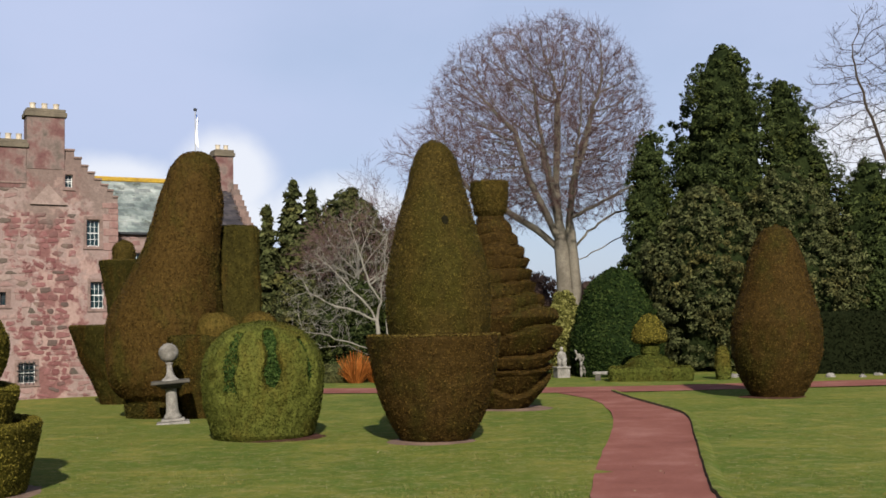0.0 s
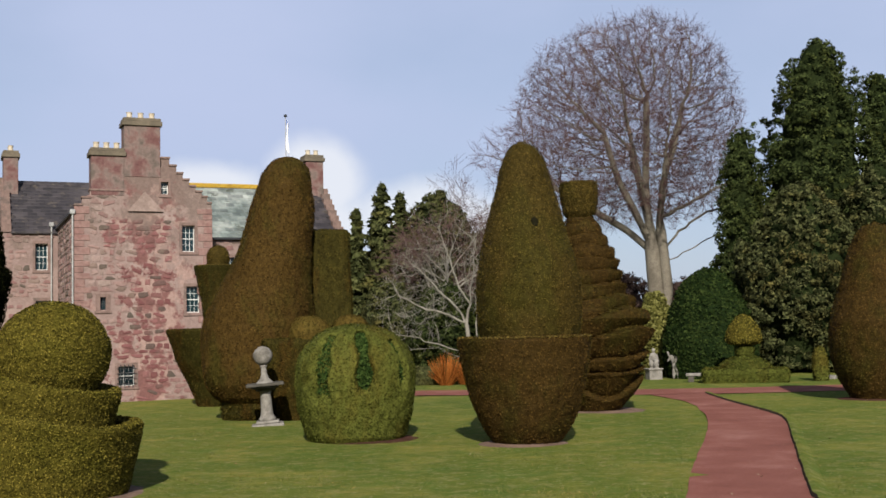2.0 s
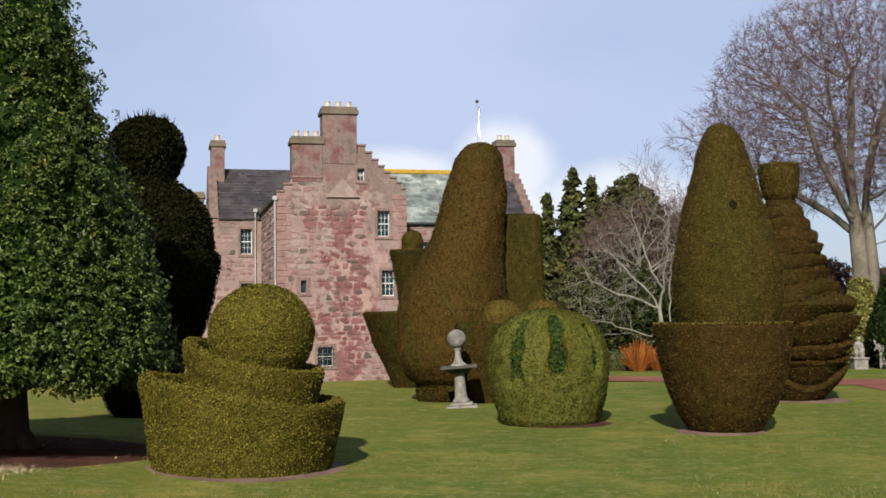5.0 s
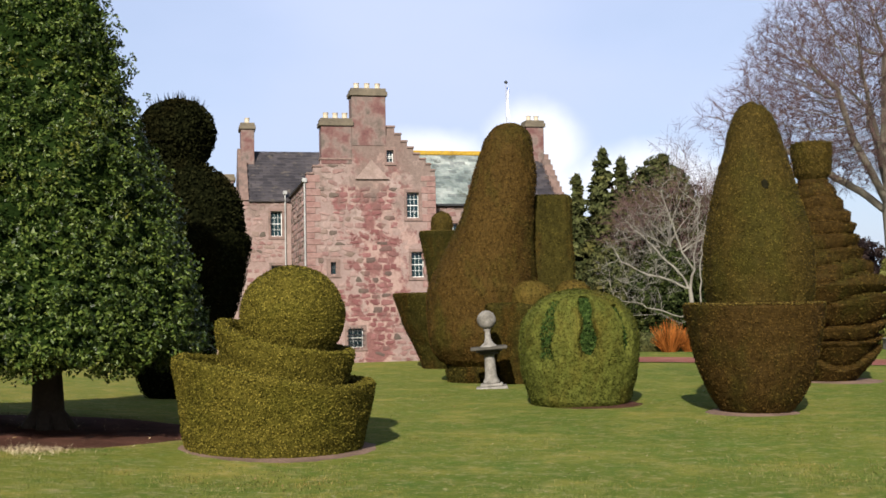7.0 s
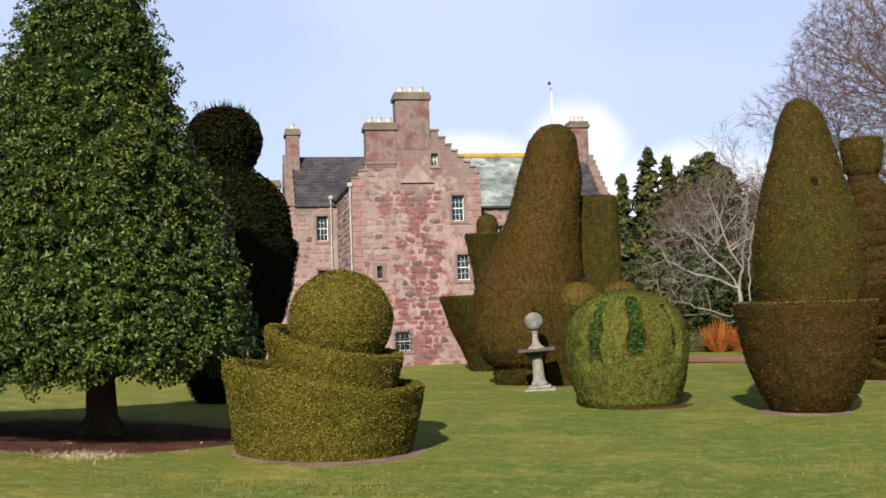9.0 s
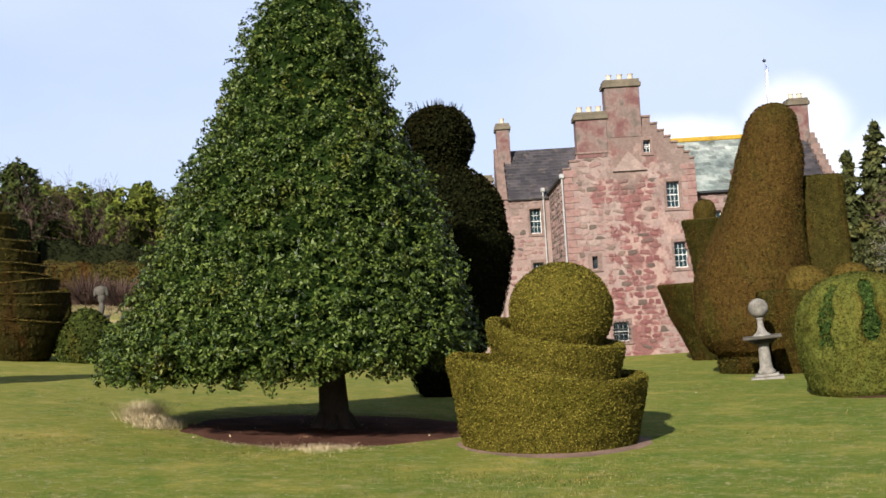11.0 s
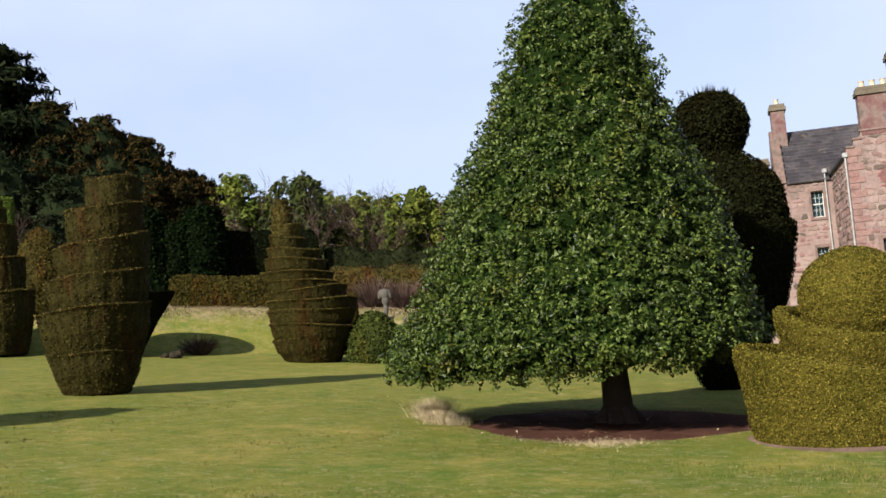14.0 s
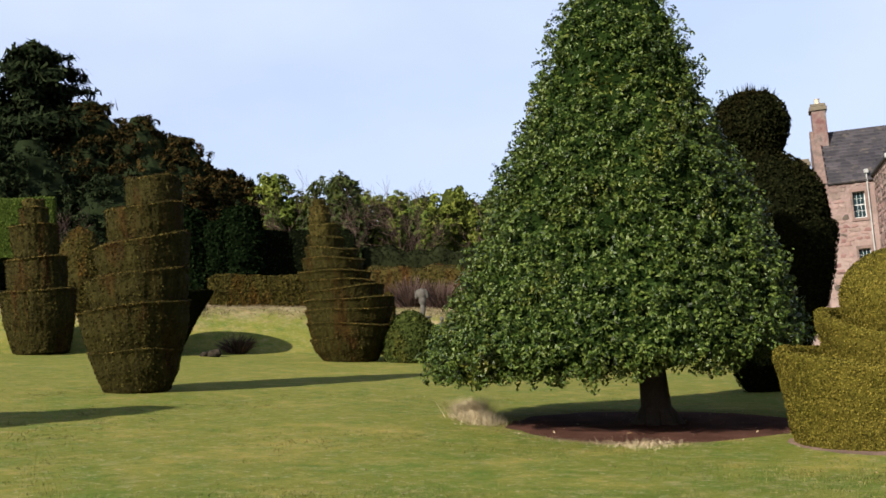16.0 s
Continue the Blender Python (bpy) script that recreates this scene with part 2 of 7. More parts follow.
def lawn_material():
    m, n, l, b = material("lawn_grass", 0.92, 0.03)
    p = place(n)
    broad = ramp_tex(n, l, noise_tex(n, l, p, 0.13, 6.0, 0.6), [(0.32, (0.058, 0.080, 0.014)), (0.5, (0.080, 0.098, 0.017)), (0.66, (0.122, 0.118, 0.024))])
    moss = ramp_tex(n, l, noise_tex(n, l, p, 0.5, 8.0, 0.72), [(0.5, (0, 0, 0)), (0.7, (0.9, 0.9, 0.9))])
    col = mix_tex(n, l, moss, broad, (0.1755, 0.1521, 0.0351))
    # yellower moss towards the rising side, with its sunlit brightness put in the colour
    xyz = n.new("ShaderNodeSeparateXYZ")
    l.new(p, xyz.inputs[0])
    west = n.new("ShaderNodeMapRange")
    west.inputs["From Min"].default_value, west.inputs["From Max"].default_value, west.inputs["To Max"].default_value = -6.0, -22.0, 0.8
    l.new(xyz.outputs[0], west.inputs["Value"])
    col = mix_tex(n, l, west.outputs[0], col, mix_tex(n, l, moss, (0.122, 0.120, 0.024), (0.200, 0.162, 0.044)))
    deep = ramp_tex(n, l, noise_tex(n, l, p, 0.9, 7.0, 0.7), [(0.34, (0.7, 0.7, 0.7)), (0.52, (0, 0, 0))])
    col = mix_tex(n, l, deep, col, (0.060, 0.096, 0.017))
    wear = ramp_tex(n, l, noise_tex(n, l, p, 2.6, 8.0, 0.75), [(0.51, (0, 0, 0)), (0.65, (0.5, 0.5, 0.5))])
    col = mix_tex(n, l, wear, col, (0.2028, 0.1716, 0.0741))
    # rough straw-coloured grass up the bank
    up_bank = n.new("ShaderNodeVectorMath")
    up_bank.operation = "DOT_PRODUCT"
    up_bank.inputs[1].default_value = (-math.sin(radians(55)), math.cos(radians(55)), 0.0)
    l.new(p, up_bank.inputs[0])
    ragged = n.new("ShaderNodeMath")
    ragged.operation = "MULTIPLY_ADD"
    ragged.inputs[1].default_value = 13.0
    l.new(noise_tex(n, l, p, 0.5, 6.0, 0.7), ragged.inputs[0])
    l.new(up_bank.outputs["Value"], ragged.inputs[2])
    bank = n.new("ShaderNodeMapRange")
    bank.inputs["From Min"].default_value, bank.inputs["From Max"].default_value, bank.inputs["To Max"].default_value = 66.8, 70.5, 0.85
    l.new(ragged.outputs[0], bank.inputs["Value"])
    straw = ramp_tex(n, l, noise_tex(n, l, p, 1.6, 6.0, 0.75), [(0.35, (0.085, 0.068, 0.032)), (0.5, (0.19, 0.145, 0.080)), (0.65, (0.31, 0.245, 0.155))])
    col = mix_tex(n, l, bank.outputs[0], col, straw)
    mottle = ramp_tex(n, l, noise_tex(n, l, p, 1.7, 9.0, 0.8), [(0.34, (0.76, 0.86, 0.78)), (0.5, (1.03, 1.03, 1.03)), (0.66, (1.30, 1.14, 1.18))])
    col = mix_tex(n, l, 1.0, col, mottle, "MULTIPLY")
    speck = ramp_tex(n, l, noise_tex(n, l, p, 7.5, 3.0, 0.65), [(0.6, (0, 0, 0)), (0.69, (0.6, 0.6, 0.6))])
    col = mix_tex(n, l, speck, col, (0.2652, 0.234, 0.1248))
    fine = noise_tex(n, l, p, 9.0, 7.0, 0.85)
    col = mix_tex(n, l, 0.75, col, ramp_tex(n, l, fine, [(0.3, (0.74, 0.77, 0.77)), (0.7, (1.22, 1.23, 1.3))]), "MULTIPLY")
    col = mix_tex(n, l, 1.0, col, (1.06, 1.06, 1.05), "MULTIPLY")
    l.new(col, b.inputs["Base Color"])
    bump(n, l, b, fine, 0.5, 0.03)
    return m


def gravel_material():
    m, n, l, b = material("red_blaes_gravel", 0.92, 0.15)
    p = place(n)
    col = ramp_tex(n, l, noise_tex(n, l, p, 0.5, 6.0, 0.65), [(0.3, (0.150, 0.052, 0.038)), (0.52, (0.200, 0.076, 0.057)), (0.72, (0.275, 0.130, 0.105))])
    g = noise_tex(n, l, p, 26.0, 4.0, 0.7)
    col = mix_tex(n, l, 0.5, col, ramp_tex(n, l, g, [(0.3, (0.5, 0.45, 0.42)), (0.7, (1.1, 1.1, 1.1))]), "MULTIPLY")
    l.new(col, b.inputs["Base Color"])
    bump(n, l, b, g, 0.6, 0.02)
    return m


LAWN, GRAVEL = lawn_material(), gravel_material()

# ---- mesh helpers ----
rng = np.random.default_rng(7)


def mesh_of(name, verts, faces, mat, smooth=False):
    """A mesh from vertices and faces; faces are one array, or a list of arrays and rows of any length."""
    v = np.asarray(verts, float)
    blocks = [faces] if isinstance(faces, np.ndarray) else faces
    idx, tot, rows = [], [], []
    for q in blocks:
        if isinstance(q, np.ndarray) and q.ndim == 2:
            idx.append(q.ravel())
            tot.append(np.full(len(q), q.shape[1]))
        else:
            idx.append(np.asarray(q))
            tot.append([len(q)])
    idx, tot = np.concatenate(idx).astype(np.int32), np.concatenate(tot).astype(np.int32)
    me = bpy.data.meshes.new(name)
    me.vertices.add(len(v))
    me.vertices.foreach_set("co", v.ravel())
    me.loops.add(len(idx))
    me.loops.foreach_set("vertex_index", idx)
    me.polygons.add(len(tot))
    me.polygons.foreach_set("loop_start", np.concatenate([[0], np.cumsum(tot)[:-1]]).astype(np.int32))
    if mat:
        me.materials.append(mat)
    me.polygons.foreach_set("use_smooth", np.full(len(tot), smooth))
    me.update(calc_edges=True)
    return me


def thing(name, label, category, at=(0, 0, 0), turn=0.0, group="", kind=""):
    """An Empty at the base of a thing; its parts hang under it."""
    e = new(name)
    e.empty_display_size = 0.2
    e.matrix_world = pose(*at, 0, 0, turn)
    return tagged(e, label, category, group, kind)


def part_np(name, verts, faces, mat, parent, label="", smooth=False, at=None, kind=""):
    """One mesh object under a thing, built in the thing's own frame."""
    ob = new(name, mesh_of(name, verts, faces, mat, smooth))
    if parent:
        ob.parent = parent
    if at is not None:
        ob.matrix_basis = at
    return tagged(ob, label, kind=kind)


def part(name, bm, mat, parent, label="", smooth=False, at=None):
    me = bpy.data.meshes.new(name)
    bm.to_mesh(me)
    bm.free()
    me.materials.append(mat)
    if smooth:
        me.polygons.foreach_set("use_smooth", [True] * len(me.polygons))
    ob = new(name, me)
    if parent:
        ob.parent = parent
    if at is not None:
        ob.matrix_basis = at
    return tagged(ob, label)


def box(bm, x0, x1, y0, y1, z0, z1, bevel=0.0):
    r = bmesh.ops.create_cube(bm, size=1.0, matrix=Matrix.LocRotScale(((x0 + x1) / 2, (y0 + y1) / 2, (z0 + z1) / 2), None, (x1 - x0, y1 - y0, z1 - z0)))
    if bevel:
        edges = list({e for v in r["verts"] for e in v.link_edges})
        bmesh.ops.bevel(bm, geom=edges, offset=bevel, segments=1, affect="EDGES")
    return bm


def boxes(*rows, bevel=0.0):
    bm = bmesh.new()
    for r in rows:
        box(bm, *r, bevel=bevel)
    return bm


def as_blocks(f):
    """Faces as a list of arrays, one for each count of corners."""
    if isinstance(f, np.ndarray):
        return [f]
    by = {}
    for q in f:
        if isinstance(q, np.ndarray) and q.ndim == 2:
            by.setdefault(("a", len(by)), []).append(q)
        else:
            by.setdefault(len(q), []).append(q)
    return [q for k, rows in by.items() for q in ([np.array(rows)] if isinstance(k, int) else rows)]


def join_np(pieces):
    vs, fs, o = [], [], 0
    for v, f in pieces:
        vs.append(np.asarray(v, float))
        fs += [q + o for q in as_blocks(f)]
        o += len(v)
    return np.concatenate(vs), fs


def wobble(v, scale, amount, seed=0.0):
    """Smooth noise at each vertex."""
    return np.array([noise.noise(Vector((p[0] * scale + seed, p[1] * scale - seed, p[2] * scale))) for p in v]) * amount


def tri_points(v, f, n, gen):
    """n points spread evenly over a mesh of quads or triangles, with normals."""
    v = np.asarray(v, float)
    t = np.concatenate([np.stack([q[:, 0], q[:, k], q[:, k + 1]], 1) for q in as_blocks(f) for k in range(1, q.shape[1] - 1)])
    a, b, c = v[t[:, 0]], v[t[:, 1]], v[t[:, 2]]
    cr = np.cross(b - a, c - a)
    area = np.linalg.norm(cr, axis=1) + 1e-12
    i = gen.choice(len(t), n, p=area / area.sum())
    u, w = gen.random(n), gen.random(n)
    flip = u + w > 1
    u[flip], w[flip] = 1 - u[flip], 1 - w[flip]
    return a[i] + (b - a)[i] * u[:, None] + (c - a)[i] * w[:, None], cr[i] / area[i][:, None]


def unit(a):
    return a / (np.linalg.norm(a, axis=1)[:, None] + 1e-9)


def leaf_quads(p, nrm, size, gen, spread=0.8, long=1.6, bend=0.0):
    """A small pointed leaf at each point, facing roughly along its normal."""
    n = len(p)
    d = unit(nrm + gen.normal(0, spread, (n, 3)))
    side = unit(np.cross(d, gen.normal(0, 1, (n, 3))))
    along = np.cross(d, side)
    s = size * gen.uniform(0.6, 1.3, n)[:, None]
    tip, tail = p + along * s * long / 2 + d * s * bend, p - along * s * long / 2
    v = np.stack([tail, p + side * s * 0.45, tip, p - side * s * 0.45], 1).reshape(-1, 3)
    return v, np.arange(4 * n).reshape(n, 4)


def leaf_tris(p, nrm, size, gen, spread=0.8, long=1.6):
    """As leaf_quads, with plain three-cornered leaves for what stands farther off."""
    n = len(p)
    d = unit(nrm + gen.normal(0, spread, (n, 3)))
    side = unit(np.cross(d, gen.normal(0, 1, (n, 3))))
    along = np.cross(d, side)
    s = size * gen.uniform(0.7, 1.4, n)[:, None]
    v = np.stack([p - along * s * long * 0.4 - side * s * 0.5, p - along * s * long * 0.4 + side * s * 0.5, p + along * s * long * 0.6], 1).reshape(-1, 3)
    return v, np.arange(3 * n).reshape(n, 3)


def fuzz(v, f, count, size, seed, out=0.018, spread=0.5):
    """The mesh, and clipped leaf tips all over its skin."""
    gen = np.random.default_rng(seed)
    count = int(count * 1.25)
    p, nn = tri_points(v, f, count, gen)
    p = p + nn * gen.uniform(-out, out * 1.5, count)[:, None]
    lv, lf = leaf_tris(p, nn, size, gen, spread)
    return join_np([(v, f), (lv, lf)])


def lathe(profile, seg=80, step=0.1, centre=(), rough=0.05, seed=0.0, squash=1.0, close=True, fine=0.02):
    """A clipped round body from (height, radius) rows; centre: sideways shift of the axis at each row; the skin is a little uneven."""
    hs = np.array([p[0] for p in profile], float)
    rs = np.array([p[1] for p in profile], float)
    cs = np.array(centre, float) if len(centre) else np.zeros(len(hs))
    run = np.concatenate([[0], np.cumsum(np.hypot(np.diff(hs), np.diff(rs)))])
    n = max(8, int(run[-1] / step))
    s = np.linspace(0, run[-1], n)
    hh, rr, cc = np.interp(s, run, hs), np.interp(s, run, rs), np.interp(s, run, cs)
    th = np.linspace(0, 2 * np.pi, seg, endpoint=False)
    v = np.stack([cc[:, None] + rr[:, None] * np.cos(th), rr[:, None] * np.sin(th) * squash, np.repeat(hh[:, None], seg, 1)], 2).reshape(-1, 3)
    w = wobble(v, 0.9, rough, seed) + wobble(v, 3.2, fine * 1.3, seed + 3) + wobble(v, 8.0, fine * 0.9, seed + 5)
    ax = np.repeat(cc, seg)
    rad = np.stack([v[:, 0] - ax, v[:, 1], np.zeros(len(v))], 1)
    v = v + unit(rad) * w[:, None] * np.minimum(1, np.linalg.norm(rad, axis=1) / 0.3)[:, None]
    f = [[i * seg + j, i * seg + (j + 1) % seg, (i + 1) * seg + (j + 1) % seg, (i + 1) * seg + j] for i in range(n - 1) for j in range(seg)]
    if close:
        f.append(list(range(seg))[::-1])
        f.append(list(range((n - 1) * seg, n * seg)))
    return v, f


def helix(profile, pitch, inset, phase=0.0, seg=72, step=0.06, centre=(), lift=0.0, rough=0.04, seed=0.0, hand=1, flare=0.0, marks=()):
    """A body clipped into a winding shelf: the radius steps in at the top of each turn and flares out towards the next."""
    hs, rs = np.array([p[0] for p in profile], float), np.array([p[1] for p in profile], float)
    cs = np.array(centre, float) if len(centre) else np.zeros(len(hs))
    n = int((hs[-1] - hs[0]) / step) + 1
    hh = np.linspace(hs[0], hs[-1], n)
    th = np.linspace(0, 2 * np.pi, seg, endpoint=False)
    Z, T = np.meshgrid(hh, th, indexing="ij")
    climb = np.interp(Z, marks, np.arange(len(marks))) if len(marks) else (Z - hs[0]) / pitch
    sway = 0.16 * np.sin(2 * T + 0.9 * Z + seed) + 0.1 * np.sin(3 * T - 1.7 * Z)
    turn = (climb + hand * T / (2 * np.pi) + phase + sway) % 1.0
    r = np.interp(Z, hs, rs)
    saw = np.where(turn < 0.9, (turn / 0.9) ** 0.6, (1 - turn) / 0.1)
    r = r * (1 - inset * (1 - saw)) + flare * saw
    c = np.interp(Z, hs, cs)
    v = np.stack([c + r * np.cos(T), r * np.sin(T), Z], 2).reshape(-1, 3)
    w = wobble(v, 1.1, rough, seed)
    rad = np.stack([v[:, 0] - c.ravel(), v[:, 1], np.zeros(len(v))], 1)
    v = v + unit(rad) * w[:, None] * np.minimum(1, np.linalg.norm(rad, axis=1) / 0.3)[:, None]
    f = [[i * seg + j, i * seg + (j + 1) % seg, (i + 1) * seg + (j + 1) % seg, (i + 1) * seg + j] for i in range(n - 1) for j in range(seg)]
    f.append(list(range(seg))[::-1])
    f.append(list(range((n - 1) * seg, n * seg)))
    return v, f


def sunlit_rim(name, radius, height, parent, mat, seed, centre=0.0, count=1500, size=0.03, wide=0.05, label="lighter leaves that paint sunlight along the clipped rim"):
    """Paler leaves that paint sunlight on a clipped rim; height may be a function of the angle in degrees."""
    gen = np.random.default_rng(seed)
    a = gen.uniform(0, 2 * np.pi, count)
    z = np.array([height(q) for q in np.degrees(a)]) if callable(height) else np.full(count, height)
    r = radius - np.abs(gen.normal(0, wide, count))
    p = np.stack([centre + r * np.cos(a), r * np.sin(a), z + gen.normal(0.0, 0.014, count)], 1)
    v, f = leaf_tris(p, np.stack([np.cos(a) * 0.5, np.sin(a) * 0.5, np.full(count, 1.0)], 1), size, gen, 0.5)
    return part_np(name, v, f, mat, parent, label, kind="stuff")


def hedge_box(x0, x1, y0, y1, z0, z1, flare=0.0, step=0.16, rough=0.05, seed=0.0, round_top=0.06):
    """A clipped hedge with flat sides, wider at the top by flare, with softened edges and an uneven skin."""
    nx, ny, nz = (max(2, int(abs(b - a) / step)) for a, b in ((x0, x1), (y0, y1), (z0, z1)))
    bm = bmesh.new()
    grids = {}

    def vert(i, j, k):
        if (i, j, k) not in grids:
            grids[(i, j, k)] = bm.verts.new((i / nx * 2 - 1, j / ny * 2 - 1, k / nz))
        return grids[(i, j, k)]

    for i in range(nx):
        for j in range(ny):
            bm.faces.new([vert(i, j, nz), vert(i + 1, j, nz), vert(i + 1, j + 1, nz), vert(i, j + 1, nz)])
    for k in range(nz):
        for i in range(nx):
            bm.faces.new([vert(i, 0, k), vert(i + 1, 0, k), vert(i + 1, 0, k + 1), vert(i, 0, k + 1)])
            bm.faces.new([vert(i + 1, ny, k), vert(i, ny, k), vert(i, ny, k + 1), vert(i + 1, ny, k + 1)])
        for j in range(ny):
            bm.faces.new([vert(0, j + 1, k), vert(0, j, k), vert(0, j, k + 1), vert(0, j + 1, k + 1)])
            bm.faces.new([vert(nx, j, k), vert(nx, j + 1, k), vert(nx, j + 1, k + 1), vert(nx, j, k + 1)])
    bm.verts.ensure_lookup_table()
    bm.verts.index_update()
    q = np.array([v.co[:] for v in bm.verts])
    f = [[v.index for v in face.verts] for face in bm.faces]
    bm.free()
    cx, cy, hx, hy = (x0 + x1) / 2, (y0 + y1) / 2, (x1 - x0) / 2, (y1 - y0) / 2
    edge = (np.abs(q[:, 0]) > 0.999).astype(float) + (np.abs(q[:, 1]) > 0.999) + (q[:, 2] > 0.999)
    sx, sy = hx + flare * (q[:, 2] - 1), hy + flare * (q[:, 2] - 1)
    v = np.stack([cx + q[:, 0] * sx, cy + q[:, 1] * sy, z0 + q[:, 2] * (z1 - z0)], 1)
    soft = np.where(edge > 1.5, round_top, 0)[:, None]
    mid = np.array([cx, cy, (z0 + z1) / 2])
    v = v - np.sign(v - mid) * soft * (np.stack([np.abs(q[:, 0]) > 0.999, np.abs(q[:, 1]) > 0.999, q[:, 2] > 0.999], 1))
    nv = np.stack([wobble(v, 0.9, rough, seed + 9 * k) for k in range(3)], 1)
    nv[:, 2] *= (q[:, 2] > 0.5)
    return v + nv, f


# ---- the ground ----
LINE = radians(31)


def smooth01(x):
    x = np.clip(x, 0, 1)
    return x * x * (3 - 2 * x)


def ground_z(x, y):
    """Flat lawn that rises gently to a bank and a wooded slope on the side away from the castle."""
    x, y = np.asarray(x, float), np.asarray(y, float)
    s = -(x * math.cos(LINE) + y * math.sin(LINE))
    lawn = 0.2 * np.logaddexp(0, s / 2.0)
    lawn = np.minimum(lawn, 6.0) + 0.02 * np.maximum(lawn - 6, 0)
    n = -x * math.sin(radians(55)) + y * math.cos(radians(55))
    side = smooth01((s + 6) / 14)
    bank = 2.3 * smooth01((n - 56) / 8) + 0.05 * np.clip(n - 66, 0, 200)
    return lawn + bank * side


def gz(x, y):
    return float(ground_z(x, y))


def grid_axis(lo, hi, fine_lo, fine_hi, step, grow=1.25):
    a = list(np.arange(fine_lo, fine_hi, step))
    s, p = step, a[-1]
    while p < hi:
        s *= grow
        p += s
        a.append(p)
    s, p = step, a[0]
    while p > lo:
        s *= grow
        p -= s
        a.insert(0, p)
    return np.array(a)


def build_ground():
    xs, ys = grid_axis(-3000, 3000, -75, 40, 0.8), grid_axis(-400, 4000, -6, 80, 0.8)
    X, Y = np.meshgrid(xs, ys, indexing="ij")
    v = np.stack([X, Y, ground_z(X, Y)], 2).reshape(-1, 3)
    near = (np.abs(v[:, 0]) < 90) & (v[:, 1] < 90)
    v[near, 2] += wobble(v[near], 0.35, 0.03) * 1.0 + wobble(v[near], 1.3, 0.008)
    m = len(ys)
    i, j = np.meshgrid(np.arange(len(xs) - 1), np.arange(m - 1), indexing="ij")
    f = np.stack([i * m + j, (i + 1) * m + j, (i + 1) * m + j + 1, i * m + j + 1], 2).reshape(-1, 4)
    ob = new("ground", mesh_of("ground", v, f, LAWN, True))
    tagged(ob, "mossy mown lawn, green with straw-coloured patches, rising to a bank", "lawn", kind="structure")


build_ground()


def ribbon(name, left, right, mat, label, lift=0.02, category="path"):
    """A laid strip between two edge lines of equal length, slightly raised over the ground."""
    n = 60
    def run(line):
        line = np.array(line, float)
        d = np.concatenate([[0], np.cumsum(np.linalg.norm(np.diff(line, axis=0), axis=1))])
        s = np.linspace(0, d[-1], n)
        return np.stack([np.interp(s, d, line[:, 0]), np.interp(s, d, line[:, 1])], 1)
    a, b = run(left), run(right)
    m = 6
    v = []
    for k in range(m + 1):
        q = a + (b - a) * k / m
        v.append(np.stack([q[:, 0], q[:, 1], ground_z(q[:, 0], q[:, 1]) + lift], 1))
    v = np.stack(v, 1)
    wob = wobble(v.reshape(-1, 3), 1.7, 0.05).reshape(n, m + 1)
    v[:, 0, 0] += wob[:, 0]
    v[:, m, 0] += wob[:, m]
    v[:, :, 2] += wob * 0.12
    v = v.reshape(-1, 3)
    f = [[i * (m + 1) + k, i * (m + 1) + k + 1, (i + 1) * (m + 1) + k + 1, (i + 1) * (m + 1) + k] for i in range(n - 1) for k in range(m)]
    ob = new(name, mesh_of(name, v, f, mat, True))
    return tagged(ob, label, category, kind="structure")


PATH_L = [(2.2, -8), (2.1, 6), (2.1, 13), (2.23, 18.2), (2.59, 20.3), (3.15, 23.7), (3.98, 27.9), (4.66, 31.9), (5.2, 36.0), (5.45, 40.0), (5.4, 43.0), (4.6, 47.2)]
PATH_R = [(4.3, -8), (4.2, 6), (4.1, 13), (4.18, 17.9), (4.7, 20.7), (5.32, 23.9), (6.11, 28.1), (6.77, 31.4), (7.2, 34.0), (7.27, 36.0), (7.07, 39.6), (6.93, 42.6), (6.9, 47.2)]
ribbon("path", PATH_L, PATH_R, GRAVEL, "winding red gravel garden path with a cut turf edge")
CROSS_NEAR = [(-16, 52.0), (-5, 50.2), (2, 47.6), (5, 46.9), (9, 46.6), (15, 47.2), (22, 47.8), (40, 50)]
CROSS_FAR = [(-16, 55.4), (-5, 54.4), (2, 52.0), (5, 51.2), (9, 50.9), (15, 51.6), (22, 52.4), (40, 56)]
ribbon("path_cross", CROSS_NEAR, CROSS_FAR, GRAVEL, "red gravel walk in front of the far borders", 0.035)


